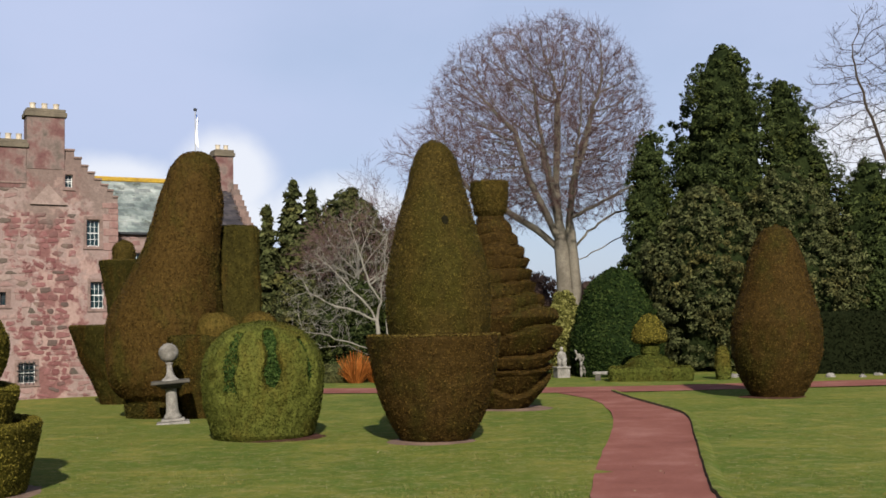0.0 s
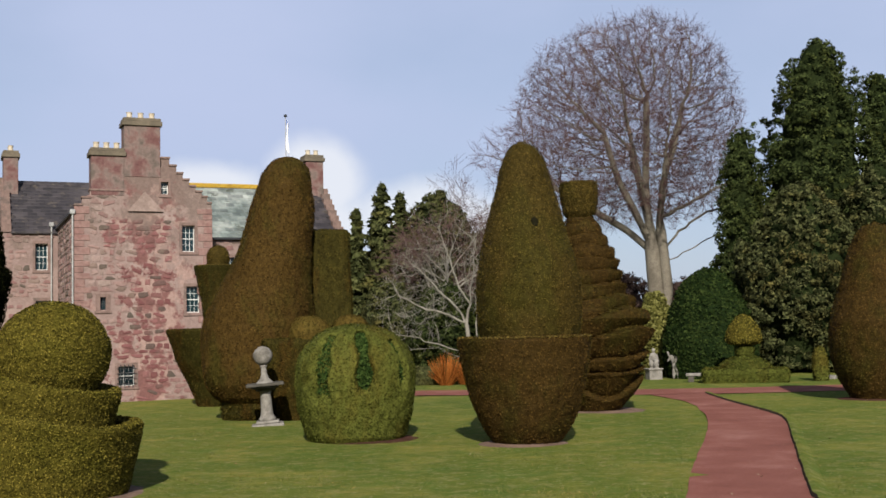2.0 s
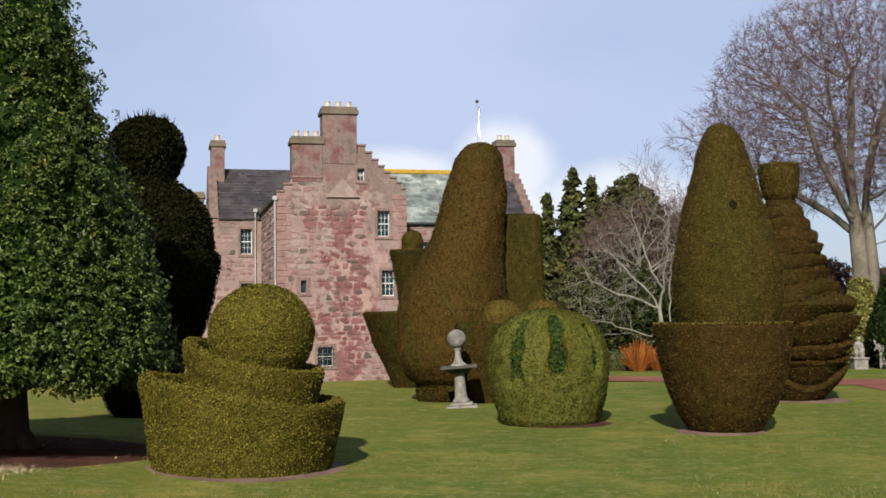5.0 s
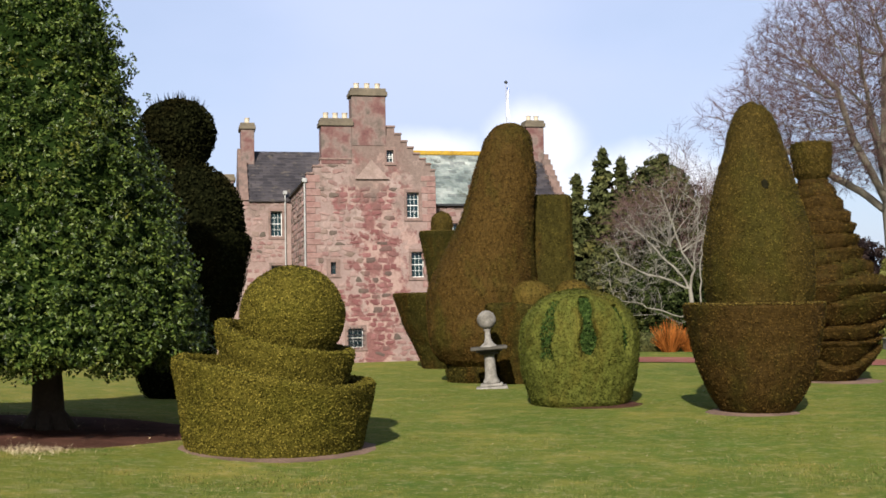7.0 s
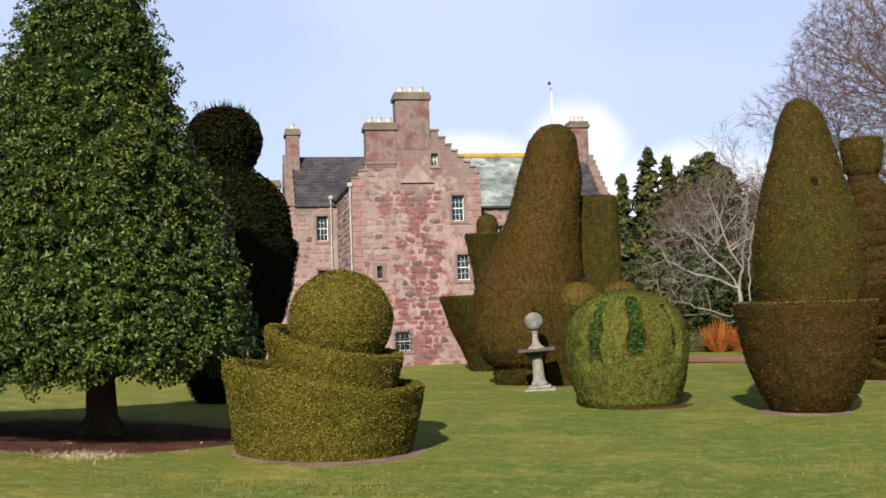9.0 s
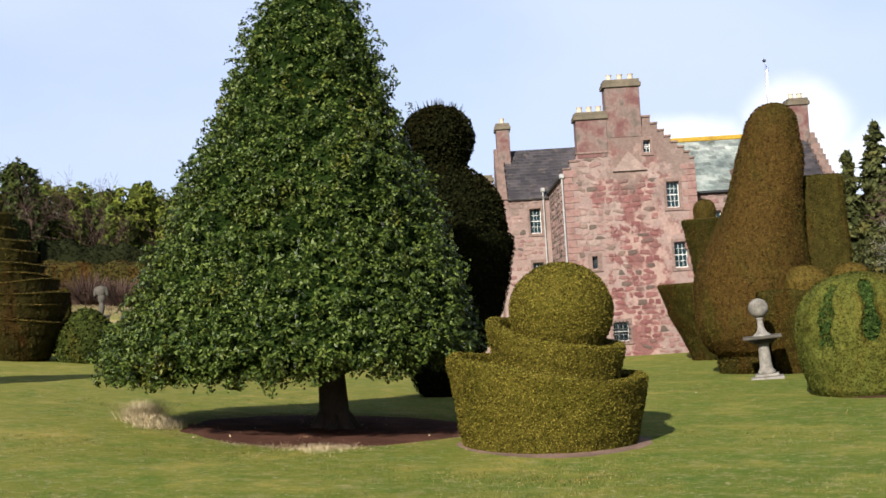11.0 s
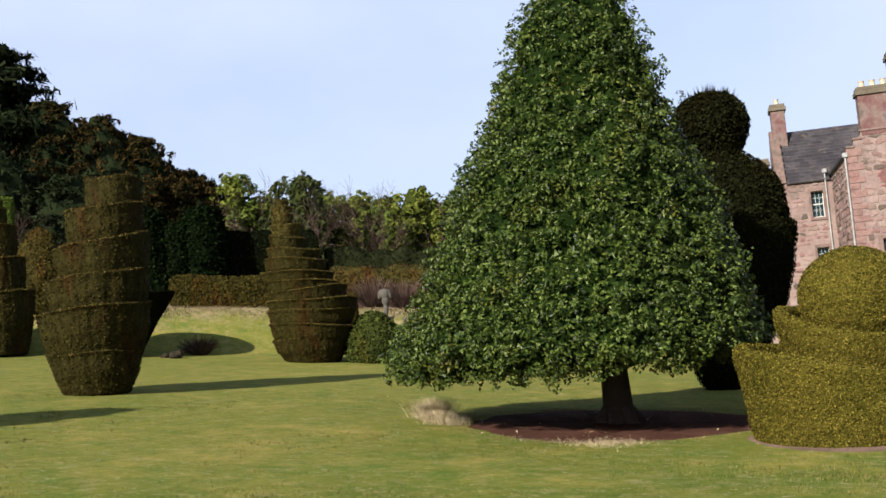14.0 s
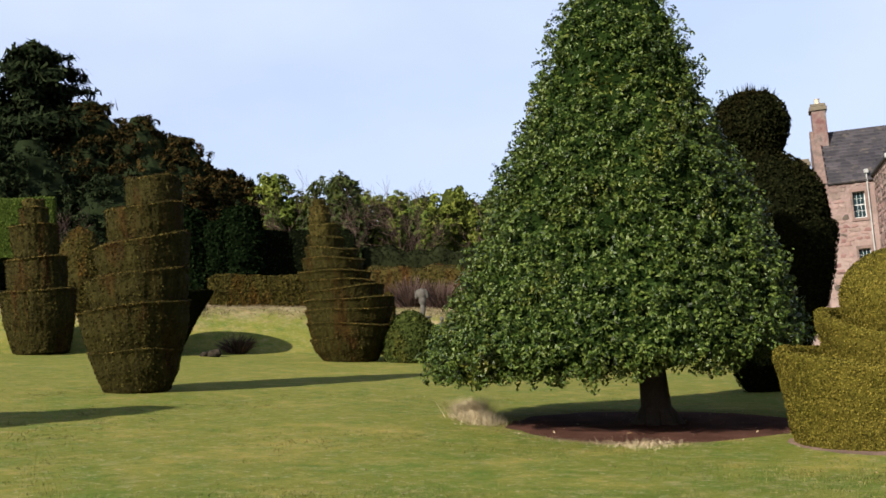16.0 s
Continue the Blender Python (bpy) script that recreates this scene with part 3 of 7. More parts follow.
def turf_edge(name, line, out, label):
    """The dark cut face and lip of the turf along a path."""
    line = np.array(line, float)
    d = np.concatenate([[0], np.cumsum(np.linalg.norm(np.diff(line, axis=0), axis=1))])
    s = np.linspace(0, d[-1], 220)
    q = np.stack([np.interp(s, d, line[:, 0]), np.interp(s, d, line[:, 1])], 1)
    k = np.ones(9) / 9
    q[4:-4] = np.stack([np.convolve(q[:, 0], k, "valid"), np.convolve(q[:, 1], k, "valid")], 1)
    t = np.gradient(q, axis=0)
    nrm = np.stack([t[:, 1], -t[:, 0]], 1) / (np.linalg.norm(t, axis=1)[:, None] + 1e-9) * out
    jit = rng.normal(0, 0.012, len(q))[:, None]
    rows = []
    for off, z in ((-0.06, 0.0), (-0.03, 0.085), (0.05, 0.105), (0.22, 0.03), (0.3, -0.02)):
        p = q + nrm * (off + jit)
        rows.append(np.stack([p[:, 0], p[:, 1], ground_z(p[:, 0], p[:, 1]) + z], 1))
    v = np.stack(rows, 1).reshape(-1, 3)
    m = len(rows)
    for lo, hi, mat, nm in ((0, 1, EDGE_EARTH, name), (1, 4, LAWN, name + "_lip")):
        f = [[i * m + j, (i + 1) * m + j, (i + 1) * m + j + 1, i * m + j + 1] for i in range(len(q) - 1) for j in range(lo, hi)]
        tagged(new(nm, mesh_of(nm, v, f, mat, True)), label, "trim", kind="structure")


turf_edge("trim_path_edge", PATH_R, 1, "dark cut edge of the lawn along the gravel path")

# ---- clipped topiary ----


def facing(x, y):
    """The turn about z by which a thing's -y side looks to the first viewpoint."""
    return math.degrees(math.atan2(-x, y))


def bed(x, y, r, mat, label, squash=1.0, dx=0.0, dy=0.0):
    """A round bed of bare earth or bark chips, lying flush in the lawn."""
    seg, rings = 48, 4
    v = [(0, 0, 0)]
    for k in range(1, rings + 1):
        for j in range(seg):
            a = 2 * math.pi * j / seg
            rr = r * k / rings * (1 + (0.05 * noise.noise(Vector((math.cos(a) * 2 + x, math.sin(a) * 2 + y, 0))) if k == rings else 0))
            v.append((rr * math.cos(a), rr * math.sin(a) * squash, 0))
    v = np.array(v)
    v[:, 0] += x + dx
    v[:, 1] += y + dy
    v[:, 2] = ground_z(v[:, 0], v[:, 1]) + 0.045 + wobble(v, 2.5, 0.015)
    v[-seg:, 2] -= 0.06
    f = [[0, 1 + j, 1 + (j + 1) % seg] for j in range(seg)]
    f += [[1 + (k - 1) * seg + j, 1 + k * seg + j, 1 + k * seg + (j + 1) % seg, 1 + (k - 1) * seg + (j + 1) % seg] for k in range(1, rings) for j in range(seg)]
    return tagged(new("planting_bed", mesh_of("planting_bed", v, f, mat, True)), label, "flower bed", group="round beds in the lawn")


def clipped(name, x, y, label, category="topiary", group="clipped yews", lower=0.06):
    return thing(name, label, category, (x, y, gz(x, y) - lower), facing(x, y), group)


# the tall cone rising out of a wide cup, beside the path
t = clipped("cup_topiary", -0.4, 28.0, "brownish-green yew clipped as a tall cone standing in a cup")
v, f = lathe([(0, 0.0), (0, 0.7), (0.12, 0.84), (0.3, 0.98), (0.53, 1.13), (0.94, 1.29), (1.4, 1.42), (1.9, 1.53), (2.3, 1.59), (2.6, 1.64), (2.66, 1.6), (2.66, 1.5), (2.58, 0.6)], centre=[0.12] * 13, seed=1, rough=0.035)
part_np("cup", *fuzz(v, f, 30000, 0.025, 1), YEW_RUST, t, "brown-green clipped cup")
v, f = lathe([(2.3, 1.1), (2.7, 1.22), (3.05, 1.27), (3.5, 1.28), (4.0, 1.26), (4.7, 1.13), (5.4, 0.96), (6.1, 0.76), (6.8, 0.59), (7.15, 0.46), (7.37, 0.3), (7.5, 0.0)],
             centre=[0.26, 0.26, 0.26, 0.26, 0.26, 0.26, 0.24, 0.21, 0.2, 0.2, 0.2, 0.2], seed=2, rough=0.06)
part_np("cone", *fuzz(v, f, 34000, 0.025, 2), YEW, t, "olive-brown clipped cone")
# solid dark lump that paints the shade of a small hole
part_np("hole_shade", *lathe([(0, 0), (0.0, 0.10), (0.16, 0.09), (0.24, 0.0)], 14, 0.05, rough=0.02), INNER, t, "small dark hole in the foliage",
        at=pose(0.44, -0.86, 5.3))
sunlit_rim("sunlit_rim_leaf", 1.64, 2.64, t, YEW_SUNLIT_RIM, 201, 0.12, 2600)
bed(-0.4, 28.0, 1.14, CHIPS, "pale bark-chip bed round the cup-shaped yew")

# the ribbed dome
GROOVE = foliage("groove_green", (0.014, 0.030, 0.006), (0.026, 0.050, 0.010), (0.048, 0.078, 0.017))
t = clipped("ribbed_topiary", -4.6, 29.9, "bright green box clipped as a ribbed dome with upright grooves")


def ribbed():
    v, f = lathe([(0, 0), (0, 1.18), (0.2, 1.33), (0.66, 1.46), (1.2, 1.55), (1.85, 1.58), (2.24, 1.49), (2.52, 1.33), (2.8, 1.06), (2.97, 0.72), (3.06, 0.34), (3.1, 0.0)], seg=168, step=0.07, centre=[-0.2] * 12, seed=5, rough=0.04)
    a = np.degrees(np.arctan2(v[:, 1], v[:, 0] + 0.2))
    r = np.hypot(v[:, 0] + 0.2, v[:, 1])
    for mid, half, lo, hi, deep in ((-80, 9, 1.25, 2.95, 0.38), (-126, 12, 1.0, 2.9, 0.2), (-36, 7, 1.25, 2.7, 0.36), (-175, 9, 1.0, 2.8, 0.2), (20, 8, 1.2, 2.8, 0.2), (75, 9, 1.2, 2.8, 0.2), (125, 9, 1.2, 2.8, 0.2)):
        d = (a - mid + 180) % 360 - 180
        k = smooth01((half + 2.0 * np.sin(v[:, 2] * 7.0 + mid) - np.abs(d)) / 4.0) * smooth01((v[:, 2] - lo) / 0.35) * smooth01((hi - v[:, 2]) / 0.15) * (r > 0.5)
        shrink = 1 - k * deep / np.maximum(r, 0.3)
        v[:, 0] = (v[:, 0] + 0.2) * shrink - 0.2
        v[:, 1] *= shrink
    return v, f


v, f = ribbed()
part_np("dome", *fuzz(v, f, 37950, 0.028, 3), BOX_GREEN, t)


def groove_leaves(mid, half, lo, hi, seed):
    """Darker green leaves that line one upright groove."""
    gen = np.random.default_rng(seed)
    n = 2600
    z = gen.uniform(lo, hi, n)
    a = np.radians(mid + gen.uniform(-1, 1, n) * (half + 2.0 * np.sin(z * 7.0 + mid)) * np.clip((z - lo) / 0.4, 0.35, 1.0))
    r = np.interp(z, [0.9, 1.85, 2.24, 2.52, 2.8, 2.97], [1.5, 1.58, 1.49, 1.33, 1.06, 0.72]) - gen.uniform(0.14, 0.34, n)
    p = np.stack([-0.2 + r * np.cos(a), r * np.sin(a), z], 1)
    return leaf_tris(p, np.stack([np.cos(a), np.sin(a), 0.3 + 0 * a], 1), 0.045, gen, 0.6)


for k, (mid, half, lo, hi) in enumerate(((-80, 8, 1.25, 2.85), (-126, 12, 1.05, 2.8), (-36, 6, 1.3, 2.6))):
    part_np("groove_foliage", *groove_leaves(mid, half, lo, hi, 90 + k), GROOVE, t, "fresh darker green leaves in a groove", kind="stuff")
bed(-4.6, 29.9, 1.42, SOIL, "narrow bare earth ring under the ribbed dome", dx=0.05, dy=-0.05)

# the winding cone with a vase on top
t = clipped("spiral_topiary", 2.0, 38.6, "brown yew clipped as a winding shelved cone with a vase")
v, f = helix([(0, 0.85), (0.32, 1.1), (0.75, 1.4), (1.15, 1.6), (1.9, 1.76), (2.5, 2.0), (3.15, 2.02), (3.5, 1.75), (4.1, 1.38), (4.8, 1.2), (5.2, 1.08), (5.7, 0.86), (6.2, 0.68), (6.58, 0.5)], 0.62, 0.24, 0.1, marks=[0, 1.2, 1.5, 2.05, 2.9, 3.5, 3.95, 4.4, 4.85, 5.25, 5.7, 6.1, 6.55],
             centre=[-0.05, -0.02, 0.0, 0.0, 0.0, 0.0, 0.0, -0.1, -0.2, -0.18, -0.16, -0.22, -0.3, -0.34], hand=-1, seed=3)
part_np("winding_body", *fuzz(v, f, 41400, 0.034, 4), YEW_RUST, t)
v, f = lathe([(6.4, 0.3), (6.62, 0.44), (6.75, 0.53), (7.07, 0.59), (7.46, 0.64), (7.74, 0.63), (7.8, 0.56), (7.74, 0.0)], centre=[-0.36] * 8, seed=4, rough=0.03)
part_np("vase", *fuzz(v, f, 6899, 0.03, 5), YEW, t, "olive-brown clipped vase")
sunlit_rim("sunlit_rim_leaf", 0.64, 7.78, t, YEW_SUNLIT_RIM, 202, -0.36, 900)
bed(2.0, 38.6, 1.6, CHIPS, "pale bark-chip bed under the winding yew", dx=0.15)

# the great leaning bottle
t = clipped("bottle_topiary", -9.3, 38.3, "huge brown-green yew clipped as a leaning bottle")
v, f = lathe([(0.5, 0.6), (0.6, 1.2), (0.85, 1.54), (1.23, 1.75), (1.81, 1.88), (2.4, 1.92), (3.16, 1.9), (3.74, 1.8), (4.32, 1.63), (4.9, 1.45), (5.68, 1.31), (6.66, 1.17), (7.64, 1.02), (8.43, 0.86), (8.73, 0.66), (8.97, 0.38), (9.06, 0)],
             centre=[-0.15, -0.15, -0.13, -0.17, -0.18, -0.17, -0.13, -0.08, 0.06, 0.25, 0.44, 0.62, 0.77, 0.86, 0.92, 0.93, 0.95], seed=6, seg=110, rough=0.1)
part_np("bottle", *fuzz(v, f, 55199, 0.034, 6), YEW_RUST, t, "brown-green clipped bottle")
v, f = lathe([(0, 0), (0, 1.0), (0.3, 1.12), (0.65, 1.1), (0.85, 0.8)], centre=[-0.25] * 5, seed=61, rough=0.16)
part_np("skirt", *fuzz(v, f, 10350, 0.041, 61, 0.05), YEW_GREEN, t, "dark green regrowth at the foot")

# the square column behind it, and the clipped block with two domes before it
t = clipped("column_topiary", -7.25, 39.6, "square column of clipped green yew with a flat top")
v, f = hedge_box(-0.6, 0.75, -0.6, 0.6, 0, 6.55, -0.18, seed=2)
part_np("column", *fuzz(v, f, 24149, 0.034, 7), YEW_GREEN, t)
t = clipped("domed_block_topiary", -7.0, 37.4, "clipped yew block with two rounded domes on top")
v, f = hedge_box(-2.1, 1.5, -0.9, 0.9, 0, 2.75, 0.6, seed=3)
part_np("block", *fuzz(v, f, 24149, 0.034, 8), YEW_GREEN, t)
for k, (dx, dy, r, hgt) in enumerate(((-0.5, -0.1, 0.71, 0.8), (0.86, 0.1, 0.62, 0.8))):
    v, f = lathe([(2.6, r * 0.95), (2.85, r), (3.08, r * 0.98), (2.7 + hgt * 0.72, r * 0.84), (2.7 + hgt * 0.92, r * 0.5), (2.7 + hgt, 0)], 48, seed=10 + k, rough=0.03)
    part_np("dome", *fuzz(v, f, 4485, 0.03, 9 + k), YEW, t, "brown-green rounded dome", at=pose(dx, dy, 0))

# the stacked flared pots with a knob, nearest the castle
t = clipped("stacked_topiary", -13.0, 46.3, "green yew clipped as two stacked flared pots with a knob")
v, f = lathe([(0, 0), (0, 0.72), (0.48, 0.9), (1.06, 1.14), (2.0, 1.59), (3.12, 1.97), (3.24, 1.96), (3.2, 0.5)], centre=[-0.25] * 8, seed=7, rough=0.04)
part_np("lower_pot", *fuzz(v, f, 18975, 0.034, 12), YEW_GREEN, t)
v, f = lathe([(3.1, 0.45), (4.36, 0.64), (5.31, 0.81), (5.78, 0.92), (5.86, 0.9), (5.82, 0.2)], centre=[-0.16] * 6, seed=8, rough=0.03)
part_np("upper_pot", *fuzz(v, f, 7762, 0.034, 13), YEW_GREEN, t)
v, f = lathe([(5.75, 0.42), (6.25, 0.45), (6.45, 0.4), (6.62, 0.28), (6.72, 0)], 40, seed=9, rough=0.02)
part_np("knob", *fuzz(v, f, 2587, 0.03, 14), YEW, t, at=pose(-0.1, 0, 0))

sunlit_rim("sunlit_rim_leaf", 1.96, 3.22, t, YEW_SUNLIT_RIM, 203, -0.25, 1500, 0.034)
sunlit_rim("sunlit_rim_leaf", 0.91, 5.85, t, YEW_SUNLIT_RIM, 204, -0.16, 800, 0.034)
# the pear on the far side of the path
t = clipped("pear_topiary", 12.0, 41.9, "brown yew clipped as a smooth pear, alone on the lawn")
v, f = lathe([(0, 0), (0, 0.85), (0.32, 1.04), (0.94, 1.38), (1.56, 1.56), (2.18, 1.63), (2.81, 1.6), (3.43, 1.45), (4.06, 1.28), (4.4, 1.14)], centre=np.linspace(0.14, 0.28, 10), seed=11, rough=0.06)
part_np("belly", *fuzz(v, f, 23000, 0.034, 15), YEW_RUST, t, "brown clipped lower belly")
v, f = lathe([(4.0, 1.3), (4.1, 1.27), (4.68, 1.1), (5.31, 0.91), (5.83, 0.71), (6.19, 0.47), (6.4, 0)], centre=np.linspace(0.26, 0.36, 7), seed=11, rough=0.06)
part_np("neck", *fuzz(v, f, 11500, 0.034, 16), YEW_RUST, t, "brown clipped tapering neck")
bed(12.0, 41.9, 1.3, SOIL, "thin strip of bare soil under the pear-shaped yew")


# the golden winding hedge with a ball, nearest to the viewer
def winding_hedge():
    """Two turns of a flared hedge whose top climbs as it winds, one inside the other."""
    pieces = []
    seg = 170

    def band(r_bot, r_top, z_bot, tops, thick, seed):
        th = np.linspace(0, 2 * np.pi, seg, endpoint=False)
        top = np.interp(np.degrees(th) % 360, [a for a, _ in tops], [b for _, b in tops])
        levels = 22
        rows = []
        for k in range(levels + 1):
            q = k / levels
            z = z_bot + (top - z_bot) * q
            r = r_bot + (r_top - r_bot) * q ** 0.8
            rows.append((r, z))
        rows[-1] = (rows[-1][0] - 0.03, rows[-1][1])
        rows.append((rows[-1][0] - thick * 0.5, top + 0.02))
        rows.append((r_top - thick, top - 0.02))
        rows.append((r_top - thick - 0.02, top - 0.3))
        rows.append((r_top - thick - 0.08, top - 0.6))
        v = np.concatenate([np.stack([r * np.cos(th), r * np.sin(th), z + 0 * th], 1) for r, z in rows])
        w = wobble(v, 1.4, 0.05, seed) + wobble(v, 4.0, 0.02, seed) + wobble(v, 9.0, 0.012, seed)
        v[:, :2] *= (1 + w / np.maximum(0.5, np.hypot(v[:, 0], v[:, 1])))[:, None]
        v[:, 2] += wobble(v, 3.0, 0.02, seed + 5) * (v[:, 2] > 0.2)
        n = len(rows)
        f = [[i * seg + j, i * seg + (j + 1) % seg, (i + 1) * seg + (j + 1) % seg, (i + 1) * seg + j] for i in range(n - 1) for j in range(seg)]
        f.append(list(range((n - 1) * seg, n * seg)))
        return v, f

    low_top = [(0, 1.28), (40, 1.3), (90, 1.52), (130, 1.74), (165, 1.84), (190, 1.8), (215, 1.75), (238, 1.66), (255, 1.56), (270, 1.46), (285, 1.36), (302, 1.26), (320, 1.25), (345, 1.27), (360, 1.28)]
    lower = band(1.58, 1.86, 0.0, low_top, 0.26, 1)
    up_top = [(0, 1.86), (40, 1.94), (90, 2.2), (133, 2.44), (165, 2.48), (182, 2.42), (205, 2.34), (222, 2.23), (239, 2.12), (263, 2.0), (285, 1.92), (311, 1.85), (330, 1.84), (360, 1.86)]
    upper = band(0.85, 1.31, 0.55, up_top, 0.26, 2)
    upper[0][:, 0] += 0.2
    return lower, upper, low_top, up_top


CAKE = (-8.92, 19.55)
t = clipped("winding_hedge_topiary", *CAKE, "golden-green box clipped as two winding tiers with a ball", group="clipped box")
lower, upper, low_top, up_top = winding_hedge()
part_np("lower_tier", *fuzz(*lower, 88000, 0.021, 21, 0.02, 0.6), BOX_GOLD, t)
part_np("upper_tier", *fuzz(*upper, 42000, 0.021, 22, 0.02, 0.6), BOX_GOLD, t)
v, f = lathe([(1.35, 0.5), (1.75, 0.62), (1.92, 0.74), (2.1, 0.86), (2.3, 0.93), (2.55, 0.965), (2.75, 0.95), (2.95, 0.88), (3.15, 0.74), (3.32, 0.52), (3.43, 0.26), (3.47, 0)], 96, seed=13, rough=0.04, centre=[0.33] * 12)
part_np("ball", *fuzz(v, f, 40000, 0.021, 23, 0.02, 0.6), BOX_GOLD, t, "mustard-gold clipped ball")
for top, r, c, k in ((low_top, 1.85, 0.0, 205), (up_top, 1.3, 0.2, 206)):
    sunlit_rim("sunlit_rim_leaf", r, lambda q, top=top: float(np.interp(q % 360, [a for a, _ in top], [b for _, b in top])), t, BOX_SUNLIT_RIM, k, c, int(5200 * r / 1.85), 0.022, 0.11, "bright yellow-green leaves that paint sunlight along the clipped rim")
bed(*CAKE, 2.06, CHIPS, "pinkish bark-chip bed round the golden hedge", dx=-0.05, dy=0.0)

# the giant behind the holly, coloured near black for the shade it stands in
t = clipped("dark_topiary", -16.8, 30.0, "yew clipped as a goblet with a bushy ball, coloured dark for shade")
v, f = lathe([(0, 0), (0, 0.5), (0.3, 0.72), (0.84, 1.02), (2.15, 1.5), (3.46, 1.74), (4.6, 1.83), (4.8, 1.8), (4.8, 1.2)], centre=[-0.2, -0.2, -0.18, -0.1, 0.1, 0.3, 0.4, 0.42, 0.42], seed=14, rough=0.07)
part_np("goblet", *fuzz(v, f, 25874, 0.044, 24, 0.05), YEW_SHADED, t)
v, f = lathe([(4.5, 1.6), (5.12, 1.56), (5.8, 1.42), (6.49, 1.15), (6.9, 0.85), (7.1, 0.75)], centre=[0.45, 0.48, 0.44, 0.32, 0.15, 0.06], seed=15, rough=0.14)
part_np("shoulder", *fuzz(v, f, 15000, 0.06, 25, 0.08, 0.9), YEW_SHADED, t)
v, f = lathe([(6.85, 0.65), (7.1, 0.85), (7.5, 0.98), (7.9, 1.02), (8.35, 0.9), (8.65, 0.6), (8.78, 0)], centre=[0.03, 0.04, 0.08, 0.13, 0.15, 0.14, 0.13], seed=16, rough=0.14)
part_np("ball", *fuzz(v, f, 14000, 0.06, 26, 0.1, 0.9), YEW_SHADED, t)


gen = np.random.default_rng(27)
a, q = gen.uniform(0, 2 * np.pi, 150), np.sqrt(gen.random(150)) * 0.75
foot = np.stack([0.13 + q * np.cos(a), q * np.sin(a), 8.78 - 0.55 * q ** 2], 1)
tip = foot + np.stack([0.25 * q * np.cos(a) + gen.normal(0, 0.04, 150), 0.25 * q * np.sin(a), gen.uniform(0.12, 0.42, 150)], 1)
edge = np.array([0.022, 0.0, 0.0])
part_np("top_growth", np.stack([foot - edge, foot + edge, tip], 1).reshape(-1, 3), np.arange(450).reshape(150, 3), YEW_SHADED, t, "thin upright shoots", kind="stuff")

# the plated yews on the rising lawn
def plates(name, x, y, rows, label, leaf, mat, count, seed=0, group="tiered yews on the rising lawn"):
    """Flared drums or shallow bowls one above another: (foot, rim, reach to one side, reach to the other, rise of the rim across, foot's share of the radius)."""
    t = clipped(name, x, y, label, group=group)
    for k, (z0, z1, xl, xr, rise, share) in enumerate(rows):
        cx, r = (xl + xr) / 2, (xr - xl) / 2
        prof = [(z0, 0), (z0, r * share * 0.92), (z0 + 0.05, r * share), (z0 + (z1 - z0) * 0.5, r * (share + (1 - share) * 0.66)), (z1 - 0.13, r * 0.975), (z1 - 0.04, r * 1.012), (z1 + 0.02, r * 0.9), (z1 - 0.06, 0)]
        v, f = lathe(prof, seg=84, step=0.1, centre=[cx] * 8, seed=seed + k * 2.3, rough=0.06)
        q = np.clip((v[:, 2] - z0) / (z1 - z0), 0, 1)
        v[:, 2] += rise * (v[:, 0] - cx) / r * q + 0.03 * np.sin(3 * np.arctan2(v[:, 1], v[:, 0] - cx) + seed + k) * q
        # upright runnels in the clipped face
        a = np.arctan2(v[:, 1], v[:, 0] - cx)
        run = wobble(np.stack([np.cos(a) * r, np.sin(a) * r, v[:, 2] * 0.12], 1), 5.0, 0.045, seed + k)
        v[:, 0] = cx + (v[:, 0] - cx) * (1 + run / r)
        v[:, 1] *= 1 + run / r
        tier = part_np("tier", *fuzz(v, f, int(count * r * (z1 - z0 + 0.35 * r)), leaf, seed + k), mat, t)
        sunlit_rim("sunlit_rim_leaf", r * 1.01, lambda q, z1=z1, rise=rise, k=k: z1 - 0.03 + rise * math.cos(radians(q)) + 0.03 * math.sin(3 * radians(q) + seed + k), tier, YEW_SUNLIT_RIM, seed + 40 + k, cx, int(330 * r), leaf * 0.8, 0.035)
    return t


plates("urn_topiary", -29.7, 16.75, [(0, 1.25, -1.2, 1.43, -0.04, 0.68), (1.05, 2.52, -1.45, 1.78, 0.07, 0.74), (2.33, 3.45, -1.15, 1.8, 0.12, 0.86), (3.15, 4.4, -0.87, 1.9, 0.18, 0.84), (4.15, 5.36, -0.5, 1.78, 0.08, 0.88), (5.24, 6.22, 0.14, 1.7, 0.0, 0.98)],
       "dark brown-green yew clipped into stepped drums, slightly ragged", 0.042, YEW_DARK, 2400, seed=31)
plates("knobbed_urn_topiary", -51.9, 24.9, [(0, 3.0, -1.78, 1.78, 0.0, 0.7), (2.85, 4.55, -1.42, 1.42, 0.05, 0.92), (4.4, 6.15, -1.12, 1.12, 0.0, 0.85), (6.0, 7.0, -0.63, 0.73, 0.0, 0.85), (6.9, 7.4, -0.5, 0.55, 0.0, 0.95)],
       "dark yew clipped into stacked drums with a knob", 0.063, YEW_DARK, 1500, seed=41)
t = clipped("dark_cup_topiary", -47.4, 28.9, "yew clipped as a wide flared cup, coloured dark for shade")
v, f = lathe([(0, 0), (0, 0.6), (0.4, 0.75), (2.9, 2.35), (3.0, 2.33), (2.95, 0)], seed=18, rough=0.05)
part_np("cup", *fuzz(v, f, 12000, 0.045, 27), YEW_SHADED, t)

